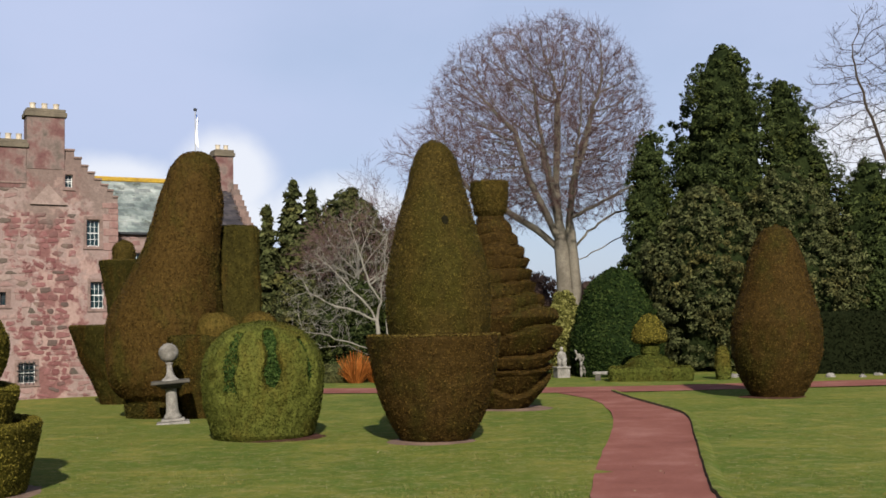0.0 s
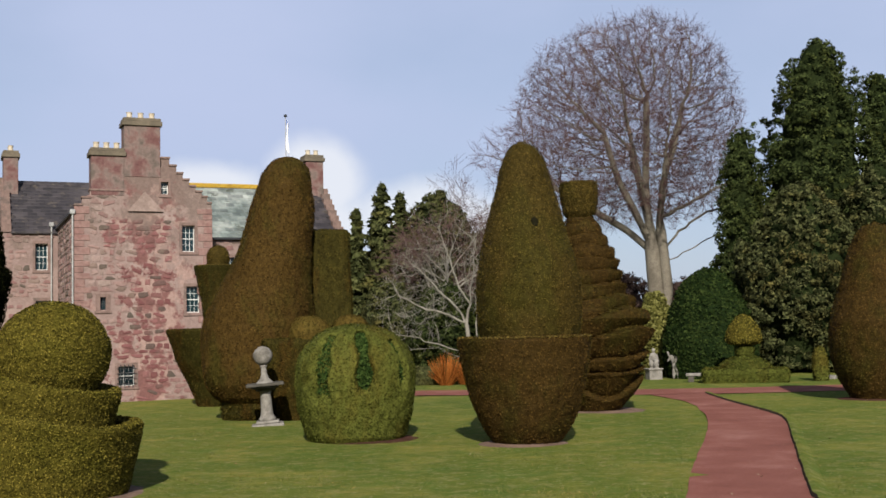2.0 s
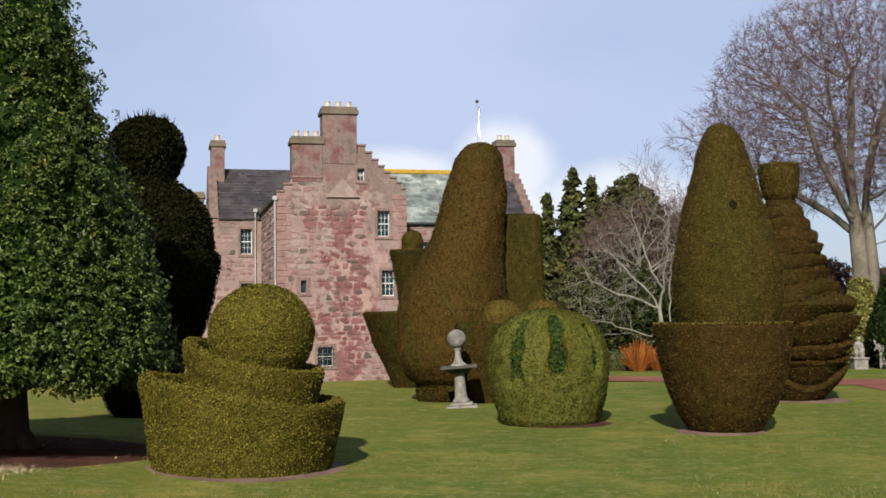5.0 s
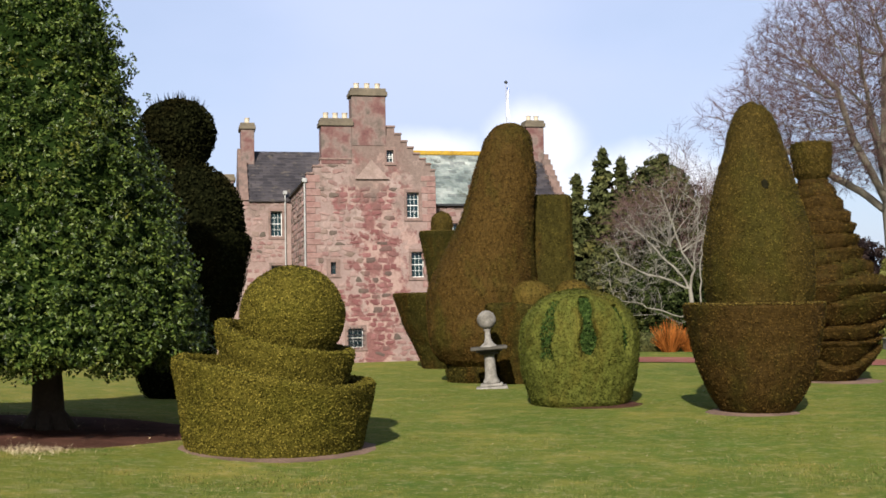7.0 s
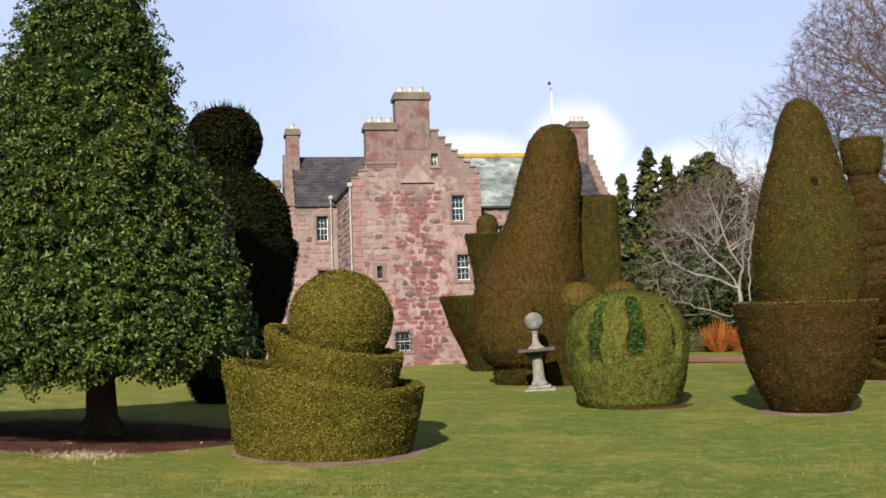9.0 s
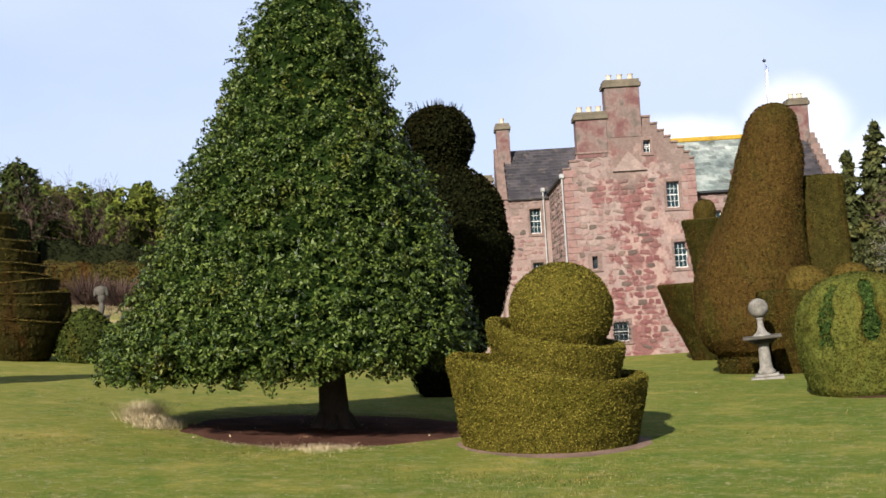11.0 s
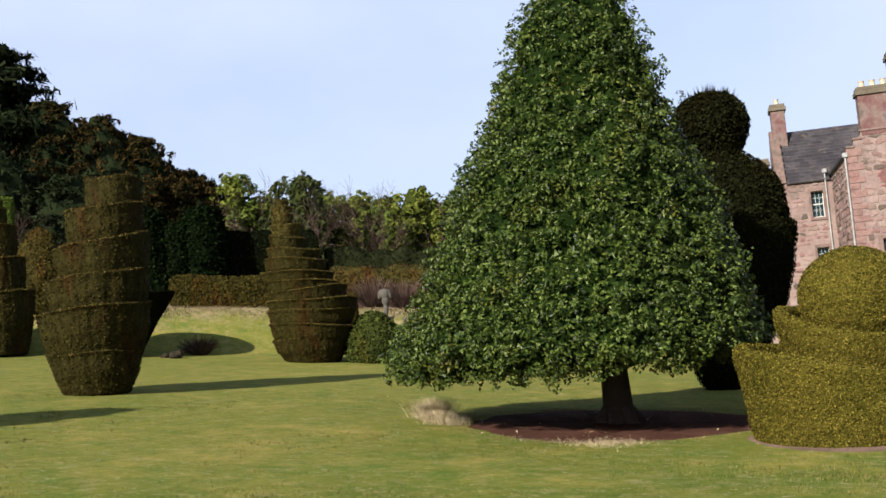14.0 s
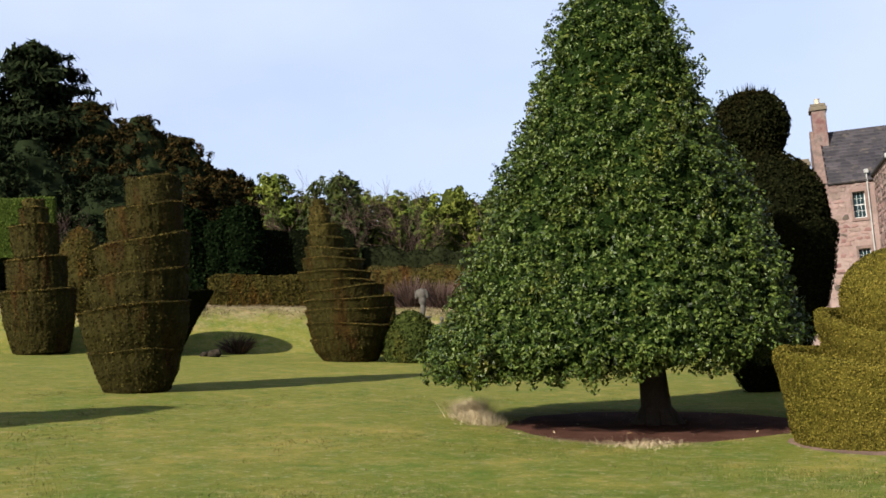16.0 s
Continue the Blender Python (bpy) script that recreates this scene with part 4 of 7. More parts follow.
# the beehive of thin tilted bowls
plates("beehive_topiary", -38.8, 33.0, [(0, 1.3, -1.75, 1.75, 0.1, 0.66), (0.6, 1.75, -1.9, 1.95, -0.2, 0.72), (1.3, 2.4, -1.97, 2.02, -0.08, 0.76), (1.9, 2.85, -1.95, 2.1, -0.05, 0.8), (2.4, 3.35, -1.8, 1.66, 0.06, 0.8), (2.9, 3.72, -1.95, 1.3, -0.14, 0.8), (3.3, 4.12, -2.1, 1.15, -0.1, 0.78),
       (3.8, 4.7, -1.9, 0.9, -0.14, 0.8), (4.4, 5.15, -1.75, 0.64, -0.14, 0.8), (4.9, 5.7, -1.6, 0.05, -0.13, 0.78), (5.45, 6.25, -1.5, -0.1, -0.03, 0.76), (6.05, 6.72, -1.48, -0.46, 0.04, 0.76), (6.55, 7.1, -1.45, -0.5, 0.0, 0.76), (7.0, 7.38, -1.22, -0.66, 0.0, 0.9)],
       "olive-brown yew clipped as a winding beehive of many shelves", 0.05, YEW_DARK, 1600, seed=19, group="clipped yews")
# an unseen neighbour, farther round the lawn, added to cast its shadow into view
plates("urn_topiary", -24.1, 3.2, [(0, 1.45, -1.3, 1.3, 0.0, 0.72), (1.3, 2.6, -1.5, 1.5, 0.06, 0.85), (2.45, 3.6, -1.45, 1.45, 0.1, 0.9), (3.5, 4.7, -1.3, 1.3, 0.0, 0.85), (4.6, 5.7, -1.0, 1.0, 0.05, 0.85), (5.6, 6.4, -0.6, 0.6, 0.0, 0.85)],
       "dark brown-green yew clipped into stepped drums", 0.09, YEW_DARK, 250, seed=35)

def tube_set(paths, sides=5):
    """Many tapered limbs at once: each path is (points, radii)."""
    groups = {}
    for pts, rad in paths:
        k = sides if rad[0] > 0.06 else (4 if rad[0] > 0.03 else 3)
        groups.setdefault((len(pts), k), []).append((pts, rad))
    pieces = []
    for (n, k), rows in groups.items():
        P = np.array([r[0] for r in rows], float)
        R = np.array([r[1] for r in rows], float)
        t = np.gradient(P, axis=1)
        t = t / (np.linalg.norm(t, axis=2)[:, :, None] + 1e-9)
        ref = np.where(np.abs(t[:, :1, 2:3]) < 0.8, np.array([0.0, 0, 1]), np.array([1.0, 0, 0]))
        a = np.cross(t, np.broadcast_to(ref, t.shape))
        a = a / (np.linalg.norm(a, axis=2)[:, :, None] + 1e-9)
        b = np.cross(t, a)
        th = np.linspace(0, 2 * np.pi, k, endpoint=False)
        ring = P[:, :, None, :] + R[:, :, None, None] * (a[:, :, None, :] * np.cos(th)[:, None] + b[:, :, None, :] * np.sin(th)[:, None])
        m, i, j = np.meshgrid(np.arange(len(rows)), np.arange(n - 1), np.arange(k), indexing="ij")
        o = m * n * k
        j2 = (j + 1) % k
        f = np.stack([o + i * k + j, o + i * k + j2, o + (i + 1) * k + j2, o + (i + 1) * k + j], 3).reshape(-1, 4)
        pieces.append((ring.reshape(-1, 3), f))
    return join_np(pieces)


# ---- the castle ----


def red_stain(n, l, p):
    """Where old red limewash clings: an irregular upright patch down the middle of the front."""
    along = n.new("ShaderNodeVectorMath")
    along.operation = "DOT_PRODUCT"
    along.inputs[1].default_value = (0.883, 0.469, 0.0)
    l.new(p, along.inputs[0])
    off = n.new("ShaderNodeMath")
    off.operation = "ADD"
    off.inputs[1].default_value = -8.35
    l.new(along.outputs["Value"], off.inputs[0])
    wide = n.new("ShaderNodeMath")
    wide.operation = "ABSOLUTE"
    l.new(off.outputs[0], wide.inputs[0])
    reach = n.new("ShaderNodeMapRange")
    reach.inputs["From Min"].default_value, reach.inputs["From Max"].default_value, reach.inputs["To Min"].default_value, reach.inputs["To Max"].default_value = 0.3, 2.4, 0.12, -0.1
    l.new(wide.outputs[0], reach.inputs["Value"])
    both = n.new("ShaderNodeMath")
    both.operation = "ADD"
    l.new(reach.outputs[0], both.inputs[0])
    l.new(noise_tex(n, l, p, 0.85, 8.0, 0.72), both.inputs[1])
    return ramp_tex(n, l, both.outputs[0], [(0.51, (0, 0, 0)), (0.55, (1, 1, 1))])


def grey_weather(n, l, p):
    """Grey-brown lichen and old rain marks, thickest round the gable head."""
    z = n.new("ShaderNodeSeparateXYZ")
    l.new(p, z.inputs[0])
    up = n.new("ShaderNodeMapRange")
    up.inputs["From Min"].default_value, up.inputs["From Max"].default_value, up.inputs["To Min"].default_value, up.inputs["To Max"].default_value = 5.5, 10.5, -0.14, 0.13
    l.new(z.outputs[2], up.inputs["Value"])
    both = n.new("ShaderNodeMath")
    both.operation = "ADD"
    l.new(up.outputs[0], both.inputs[0])
    l.new(noise_tex(n, l, p, 0.9, 7.0, 0.72), both.inputs[1])
    return ramp_tex(n, l, both.outputs[0], [(0.46, (0, 0, 0)), (0.6, (0.9, 0.9, 0.9))])


def stone_material(name, stops, stained=False, big=0.5):
    m, n, l, b = material(name, 0.9, 0.2)
    p = place(n)
    patch = noise_tex(n, l, p, big, 5.0, 0.6)
    col = ramp_tex(n, l, patch, stops)
    if stained:
        fresh = ramp_tex(n, l, noise_tex(n, l, p, 1.3, 5.0, 0.6), [(0.47, (0, 0, 0)), (0.56, (1, 1, 1))])
        col = mix_tex(n, l, red_stain(n, l, p), col, mix_tex(n, l, fresh, (0.150, 0.072, 0.066), (0.275, 0.190, 0.165)))
        col = mix_tex(n, l, grey_weather(n, l, p), col, (0.150, 0.112, 0.096))
    g = noise_tex(n, l, p, 7.0, 5.0, 0.7)
    col = mix_tex(n, l, 0.55, col, ramp_tex(n, l, g, [(0.3, (0.5, 0.47, 0.45)), (0.7, (1.12, 1.1, 1.08))]), "MULTIPLY")
    l.new(col, b.inputs["Base Color"])
    bump(n, l, b, g, 0.6, 0.03)
    return m


def rubble_material(name, use_object=True):
    """Single stones: each its own shade between red sandstone, pink and pale fieldstone, redder where the harling has worn off."""
    m, n, l, b = material(name, 0.9, 0.2)
    p = place(n)
    which = n.new("ShaderNodeObjectInfo").outputs["Random"] if use_object else island(n)
    red = ramp_tex(n, l, which, [(0.0, (0.1118, 0.0447, 0.0430)), (0.35, (0.1462, 0.0602, 0.0585)), (0.6, (0.1849, 0.0860, 0.0817)), (0.8, (0.1290, 0.0636, 0.0585)), (0.92, (0.0860, 0.0602, 0.0516))])
    pale = ramp_tex(n, l, which, [(0.0, (0.1892, 0.1118, 0.1015)), (0.18, (0.2408, 0.1686, 0.1496)), (0.4, (0.1677, 0.0912, 0.0843)), (0.55, (0.2279, 0.1505, 0.1342)), (0.72, (0.2623, 0.2012, 0.1772)), (0.84, (0.1462, 0.1032, 0.0843)), (0.93, (0.0774, 0.0636, 0.0516))])
    where = red_stain(n, l, p)
    col = mix_tex(n, l, where, pale, red)
    col = mix_tex(n, l, grey_weather(n, l, p), col, mix_tex(n, l, 0.7, col, (0.135, 0.105, 0.090)))
    g = noise_tex(n, l, p, 6.0, 5.0, 0.7)
    col = mix_tex(n, l, 0.5, col, ramp_tex(n, l, g, [(0.3, (0.55, 0.52, 0.5)), (0.7, (1.12, 1.1, 1.08))]), "MULTIPLY")
    l.new(col, b.inputs["Base Color"])
    bump(n, l, b, g, 0.6, 0.03)
    return m


RUBBLE, RUBBLE_REST = rubble_material("rubble_stone"), rubble_material("rubble_stone_far", False)
MORTAR = stone_material("pink_lime_mortar", [(0.3, (0.1909, 0.1342, 0.1204)), (0.5, (0.2322, 0.1703, 0.1531)), (0.7, (0.2795, 0.2176, 0.1944))], True)
ASHLAR = stone_material("dressed_sandstone", [(0.36, (0.1032, 0.0843, 0.0722)), (0.47, (0.1677, 0.1221, 0.1075)), (0.55, (0.1462, 0.0860, 0.0774)), (0.64, (0.1161, 0.0568, 0.0533))], big=1.2)
ASHLAR_GREY = stone_material("grey_lichened_sandstone", [(0.34, (0.1118, 0.0860, 0.0740)), (0.5, (0.1849, 0.1290, 0.1118)), (0.66, (0.1419, 0.0989, 0.0843))], big=1.3)
QUOIN = stone_material("pinkish_corner_stone", [(0.35, (0.1720, 0.1015, 0.0903)), (0.5, (0.2279, 0.1462, 0.1290)), (0.65, (0.1935, 0.1075, 0.0963))], big=1.6)
CAPSTONE = stone_material("dark_cap_stone", [(0.3, (0.0858, 0.0741, 0.0546)), (0.7, (0.1482, 0.1248, 0.0897))], big=1.5)
PAINT_WHITE = two_scale("white_sash_paint", [(0.3, (0.56, 0.56, 0.53)), (0.7, (0.68, 0.68, 0.65))], 2.0, 20.0, rough=0.45, grain=0.1, depth=0.002)
IRON = two_scale("black_iron", [(0.3, (0.0156, 0.01716, 0.0195)), (0.7, (0.0351, 0.039, 0.0429))], 2.0, 20.0, rough=0.5)
LEAD = two_scale("grey_lead", [(0.3, (0.2652, 0.2652, 0.2574)), (0.7, (0.3744, 0.3744, 0.3588))], 2.0, 12.0, rough=0.6)
POT = two_scale("buff_chimney_clay", [(0.3, (0.39, 0.3276, 0.234)), (0.7, (0.5148, 0.4524, 0.351))], 2.0, 15.0)
FLAG_CLOTH = two_scale("white_flag_cloth", [(0.3, (0.70, 0.71, 0.74)), (0.7, (0.82, 0.83, 0.86))], 2.0, 9.0, grain=0.15)
FLAG_BLUE = two_scale("blue_flag_cloth", [(0.3, (0.0468, 0.0936, 0.2652)), (0.7, (0.078, 0.1404, 0.3432))], 2.0, 9.0, grain=0.15)
LICHEN = two_scale("yellow_ridge_lichen", [(0.3, (0.2574, 0.1482, 0.0156)), (0.55, (0.39, 0.2496, 0.0273)), (0.75, (0.1872, 0.1326, 0.0468))], 2.5, 12.0, depth=0.02)


def slate_material(name, stops, moss):
    m, n, l, b = material(name, 0.6, 0.4)
    p = place(n)
    col = ramp_tex(n, l, noise_tex(n, l, p, 0.8, 5.0, 0.65), stops)
    each = ramp_tex(n, l, island(n), [(0.0, (0.55, 0.55, 0.57)), (0.5, (0.95, 0.95, 0.95)), (1.0, (1.3, 1.3, 1.28))])
    col = mix_tex(n, l, 1.0, col, each, "MULTIPLY")
    w = ramp_tex(n, l, noise_tex(n, l, p, 1.7, 5.0, 0.7), [(0.56, (0, 0, 0)), (0.66, (1, 1, 1))])
    col = mix_tex(n, l, w, col, moss)
    l.new(col, b.inputs["Base Color"])
    bump(n, l, b, noise_tex(n, l, p, 12.0, 3.0), 0.4, 0.01)
    return m


SLATE = slate_material("dark_slate", [(0.3, (0.022, 0.019, 0.022)), (0.7, (0.042, 0.036, 0.038))], (0.070, 0.058, 0.046))
SLATE_MOSS = slate_material("lichened_slate", [(0.35, (0.085, 0.105, 0.100)), (0.5, (0.16, 0.185, 0.172)), (0.62, (0.25, 0.27, 0.25))], (0.055, 0.062, 0.05))


def pane_material():
    m, n, l, b = material("window_glass", 0.06, 0.35)
    b.inputs["Base Color"].default_value = (0.010, 0.024, 0.028, 1)
    b.inputs["IOR"].default_value = 1.5
    b.inputs["Coat Weight"].default_value = 0.1
    b.inputs["Coat Roughness"].default_value = 0.03
    return m


PANE = pane_material()
castle = thing("castle", "pink and red sandstone tower house with crow-stepped gables and slate roofs", "castle", (-20.73, 49.82, 0), 28.0)
# in the castle's own frame x runs along the front, y goes in, z up


def wall_with_holes(name, x0, x1, z0, z1, y0, thick, holes, mat, top=None):
    """An upright wall along x with openings that go right through; top: (x, z) line of a stepped or sloping head."""
    xs = sorted({x0, x1, *[h[0] for h in holes], *[h[1] for h in holes], *([p[0] for p in top] if top else [])})
    zs = sorted({z0, z1, *[h[2] for h in holes], *[h[3] for h in holes]})
    bm = bmesh.new()
    for a, b in zip(xs, xs[1:]):
        start = None
        mx = (a + b) / 2
        head = z1
        if top:
            head = [z for (xa, z), (xb, _) in zip(top, top[1:]) if xa <= mx < xb][0]
        for c, d in zip(zs, zs[1:]):
            mz = (c + d) / 2
            solid = not any(h[0] < mx < h[1] and h[2] < mz < h[3] for h in holes)
            if solid and start is None:
                start = c
            if (not solid) and start is not None:
                box(bm, a, b, y0, y0 + thick, start, c)
                start = None
        if start is not None:
            box(bm, a, b, y0, y0 + thick, start, head if top else z1)
    bmesh.ops.remove_doubles(bm, verts=bm.verts, dist=0.0005)
    return part(name, bm, mat, castle)


def window(x0, x1, z0, z1, y, cols, rows, parent, bars=False, surround=0.13, blind=False, t=0.027, paint=None):
    """A sash window in a recess: dressed surround, frame, glazing bars and single panes."""
    holder = part("window", boxes((x0 - surround, x0, y - 0.025, y + 0.02, z0 - 0.05, z1 + 0.16), (x1, x1 + surround, y - 0.025, y + 0.02, z0 - 0.05, z1 + 0.16),
                                  (x0, x1, y - 0.025, y + 0.02, z1, z1 + 0.16), (x0 - surround * 1.2, x1 + surround * 1.2, y - 0.06, y + 0.02, z0 - 0.16, z0 - 0.05), bevel=0.008), ASHLAR_GREY, parent, "dressed stone window surround")
    d = y + 0.2
    fr = boxes((x0, x0 + t, d, d + 0.07, z0, z1), (x1 - t, x1, d, d + 0.07, z0, z1), (x0 + t, x1 - t, d, d + 0.07, z1 - t, z1), (x0 + t, x1 - t, d, d + 0.07, z0, z0 + t * 1.2),
               (x0 + t, x1 - t, d - 0.01, d + 0.07, (z0 + z1) / 2 - 0.018, (z0 + z1) / 2 + 0.018))
    gx, gz_ = (x1 - x0 - 2 * t) / cols, (z1 - z0 - 2.2 * t) / rows
    for k in range(1, cols):
        box(fr, x0 + t + k * gx - 0.006, x0 + t + k * gx + 0.006, d + 0.005, d + 0.05, z0 + 1.2 * t, z1 - t)
    for k in range(1, rows):
        box(fr, x0 + t, x1 - t, d + 0.007, d + 0.048, z0 + 1.2 * t + k * gz_ - 0.006, z0 + 1.2 * t + k * gz_ + 0.007)
    part("sash_frame", fr, paint or PAINT_WHITE, holder, "dark iron frame" if paint else "white-painted sash frame")
    pane = mesh_of("pane", *join_np([(np.array([(0, 0, 0), (1, 0, 0), (1, 0, 1), (0, 0, 1)], float), [[0, 1, 2, 3]])]), PANE)
    for i in range(cols):
        for j in range(rows):
            ob = new("pane", pane)
            ob.parent = holder
            ob.matrix_basis = Matrix.LocRotScale((x0 + t + i * gx + 0.006, d + 0.03, z0 + 1.2 * t + j * gz_ + 0.007), Euler((radians(rng.normal(0, 1.2)), 0, radians(rng.normal(0, 1.2)))), (gx - 0.012, 1, gz_ - 0.013))
    if blind:
        part("blind", boxes((x0 + t, x1 - t, d + 0.12, d + 0.13, z0 + (z1 - z0) * 0.0, z1)), PAINT_WHITE, holder, "pale blind behind the glass")
    # near-black board that stands for the unlit room
    part("room_shade_board", boxes((x0 - 0.02, x1 + 0.02, y + 0.5, y + 0.52, z0 - 0.02, z1 + 0.02)), INNER, holder)
    if bars:
        g = bmesh.new()
        for k in range(4):
            u = x0 + (x1 - x0) * (k + 0.5) / 4
            box(g, u - 0.018, u + 0.018, y - 0.09, y - 0.055, z0 - 0.08, z1 + 0.08)
        for k in range(4):
            u = z0 + (z1 - z0) * (k + 0.5) / 4
            box(g, x0 - 0.08, x1 + 0.08, y - 0.075, y - 0.04, u - 0.018, u + 0.018)
        part("iron_grille", g, IRON, holder, "black iron grille over the window")
    return holder


WIDE, DEEP = 6.25, 10.5
FRONT_HOLES = [(4.84, 5.44, 6.92, 8.15), (5.02, 5.64, 4.04, 5.26), (1.11, 1.36, 4.22, 4.8), (1.9, 2.62, 0.72, 1.62), (3.88, 4.22, 9.62, 10.2)]
STEPS = [(0.0, 9.0), (0.32, 9.35), (0.66, 9.7), (2.15, 10.9), (3.9, 11.3), (4.28, 10.95), (4.6, 10.6), (4.9, 10.3), (5.2, 10.0), (5.5, 9.75), (5.8, 9.5), (6.05, 9.2), (WIDE, 9.2)]
wall_with_holes("front_wall", 0, WIDE, -0.4, 12, 0, 0.45, FRONT_HOLES, MORTAR, STEPS)
wall_with_holes("side_wall", 0, WIDE, -0.4, 8.9, DEEP - 0.4, 0.4, [], MORTAR)
part("side_wall", boxes((0.002, 0.45, 0.45, DEEP - 0.4, -0.4, 8.85)), MORTAR, castle)
part("side_wall", boxes((WIDE - 0.45, WIDE - 0.002, 0.45, DEEP - 0.4, -0.4, 8.9)), MORTAR, castle)
# the steps of the gable carry flat cap stones
for (xa, z), (xb, _) in zip(STEPS, STEPS[1:]):
    if not 2.1 < xa < 3.8:
        part("crow_step", boxes((xa - 0.03, xb + 0.03, -0.06, 0.5, z, z + 0.1), bevel=0.015), ASHLAR_GREY, castle)
window(*FRONT_HOLES[0], 0, 3, 4, castle)
window(*FRONT_HOLES[1], 0, 3, 4, castle)
window(*FRONT_HOLES[2], 0, 2, 3, castle, surround=0.2, t=0.015, paint=IRON)
window(*FRONT_HOLES[3], 0, 3, 3, castle, bars=True, surround=0.16, t=0.02)
window(*FRONT_HOLES[4], 0, 2, 3, castle, surround=0.1)


def chimney(x0, x1, y0, y1, z0, z1, pots, name="chimney", mat=None):
    c = part(name, boxes((x0, x1, y0, y1, z0, z1 - 0.38), bevel=0.02), mat or ASHLAR, castle, "dressed sandstone chimney stack")
    part("chimney_cap", boxes((x0 - 0.09, x1 + 0.09, y0 - 0.09, y1 + 0.09, z1 - 0.38, z1 - 0.16), (x0 - 0.03, x1 + 0.03, y0 - 0.03, y1 + 0.03, z1 - 0.16, z1), bevel=0.02), CAPSTONE, c, "dark projecting cap")
    long_x = (x1 - x0) >= (y1 - y0)
    for k in range(pots):
        u = (k + 0.6) / (pots + 0.2)
        px, py = (x0 + (x1 - x0) * u, (y0 + y1) / 2) if long_x else ((x0 + x1) / 2, y0 + (y1 - y0) * u)
        v, f = lathe([(0, 0.14), (0.15, 0.13), (0.28, 0.12), (0.3, 0.15), (0.34, 0.15), (0.34, 0.1), (0.1, 0.09)], 14, 0.05, rough=0, fine=0)
        part_np("chimney_pot", v, f, POT, c, "buff clay chimney pot", at=pose(px, py, z1 - 0.02))
    return c


chimney(2.2, 3.86, -0.025, 0.95, 10.4, 13.2, 3)
chimney(0.72, 2.195, -0.02, 0.9, 9.5, 11.72, 3)
# triangular carved stone and the dressed quoins
bm = bmesh.new()
tri = [bm.verts.new(p) for p in ((2.35, -0.11, 8.78), (3.98, -0.11, 8.78), (3.12, -0.11, 9.72), (2.35, 0.02, 8.78), (3.98, 0.02, 8.78), (3.12, 0.02, 9.72))]
for q in ((0, 1, 2), (5, 4, 3), (0, 3, 4, 1), (1, 4, 5, 2), (2, 5, 3, 0)):
    bm.faces.new([tri[i] for i in q])
part("carved_pediment", bm, stone_material("pale_carved_stone", [(0.35, (0.20, 0.150, 0.130)), (0.65, (0.27, 0.205, 0.180))], big=2.0), castle, "triangular dressed stone panel")
for side_x, sgn in ((0.0, 1), (WIDE, -1)):
    z = 0.05
    k = 0
    while z < 8.8:
        h = 0.26 + 0.12 * rng.random()
        w = (0.62 if k % 2 else 0.36) + 0.08 * rng.random()
        xa, xb = (side_x - 0.025, side_x + w) if sgn > 0 else (side_x - w, side_x + 0.025)
        part("quoin", boxes((xa, xb, -0.03, 0.2, z, z + h - 0.02), bevel=0.012), QUOIN, castle)
        z += h
        k += 1


def gable_roof(name, x0, x1, y0, y1, z_eave, z_ridge, along, mat, rows=18, label=""):
    """Two slopes of overlapping slates, ridge along x or y."""
    pieces = []
    for sgn in (-1, 1):
        if along == "x":
            mid, half, lo, hi = (y0 + y1) / 2, (y1 - y0) / 2, x0, x1
        else:
            mid, half, lo, hi = (x0 + x1) / 2, (x1 - x0) / 2, y0, y1
        for k in range(rows):
            a, b = k / rows, (k + 1.12) / rows
            n = int((hi - lo) / 0.42)
            cuts = np.linspace(lo, hi, n + 1)
            off = 0.21 * (k % 2)
            for c, d in zip(cuts, cuts[1:]):
                c2, d2 = max(lo, c + off - 0.21), min(hi, d + off - 0.21 - 0.015)
                if d2 - c2 < 0.05:
                    continue
                j = rng.normal(0, 0.008)
                up = 0.028
                pts = []
                for q, w in ((a, up + j), (b, 0.0)):
                    dist = half * (1 - min(q, 1))
                    pts.append((dist, z_eave + (z_ridge - z_eave) * min(q, 1) + w + 0.03))
                quad = [(c2, *pts[0]), (d2, *pts[0]), (d2, *pts[1]), (c2, *pts[1])]
                if along == "x":
                    v = [(p, mid + sgn * dd, z) for p, dd, z in quad]
                else:
                    v = [(mid + sgn * dd, p, z) for p, dd, z in quad]
                e = [(p[0], p[1], p[2] - 0.05) for p in v[:2]]
                pieces.append((np.array(v + e), [[0, 1, 2, 3], [4, 5, 1, 0]]))
    under = []
    if along == "x":
        m = (y0 + y1) / 2
        under = [(x0, y0, z_eave), (x1, y0, z_eave), (x1, m, z_ridge), (x0, m, z_ridge), (x0, y1, z_eave), (x1, y1, z_eave)]
    else:
        m = (x0 + x1) / 2
        under = [(x0, y0, z_eave), (x0, y1, z_eave), (m, y1, z_ridge), (m, y0, z_ridge), (x1, y0, z_eave), (x1, y1, z_eave)]
    pieces.append((np.array(under, float) - np.array([0, 0, 0.04]), [[0, 1, 2, 3], [3, 2, 5, 4], [0, 4, 5, 1]]))
    return part_np(name, *join_np(pieces), mat, castle, label)


gable_roof("roof", 0.1, WIDE - 0.1, 0.5, DEEP, 8.85, 11.0, "y", SLATE, 14, "dark slate roof of the tower")

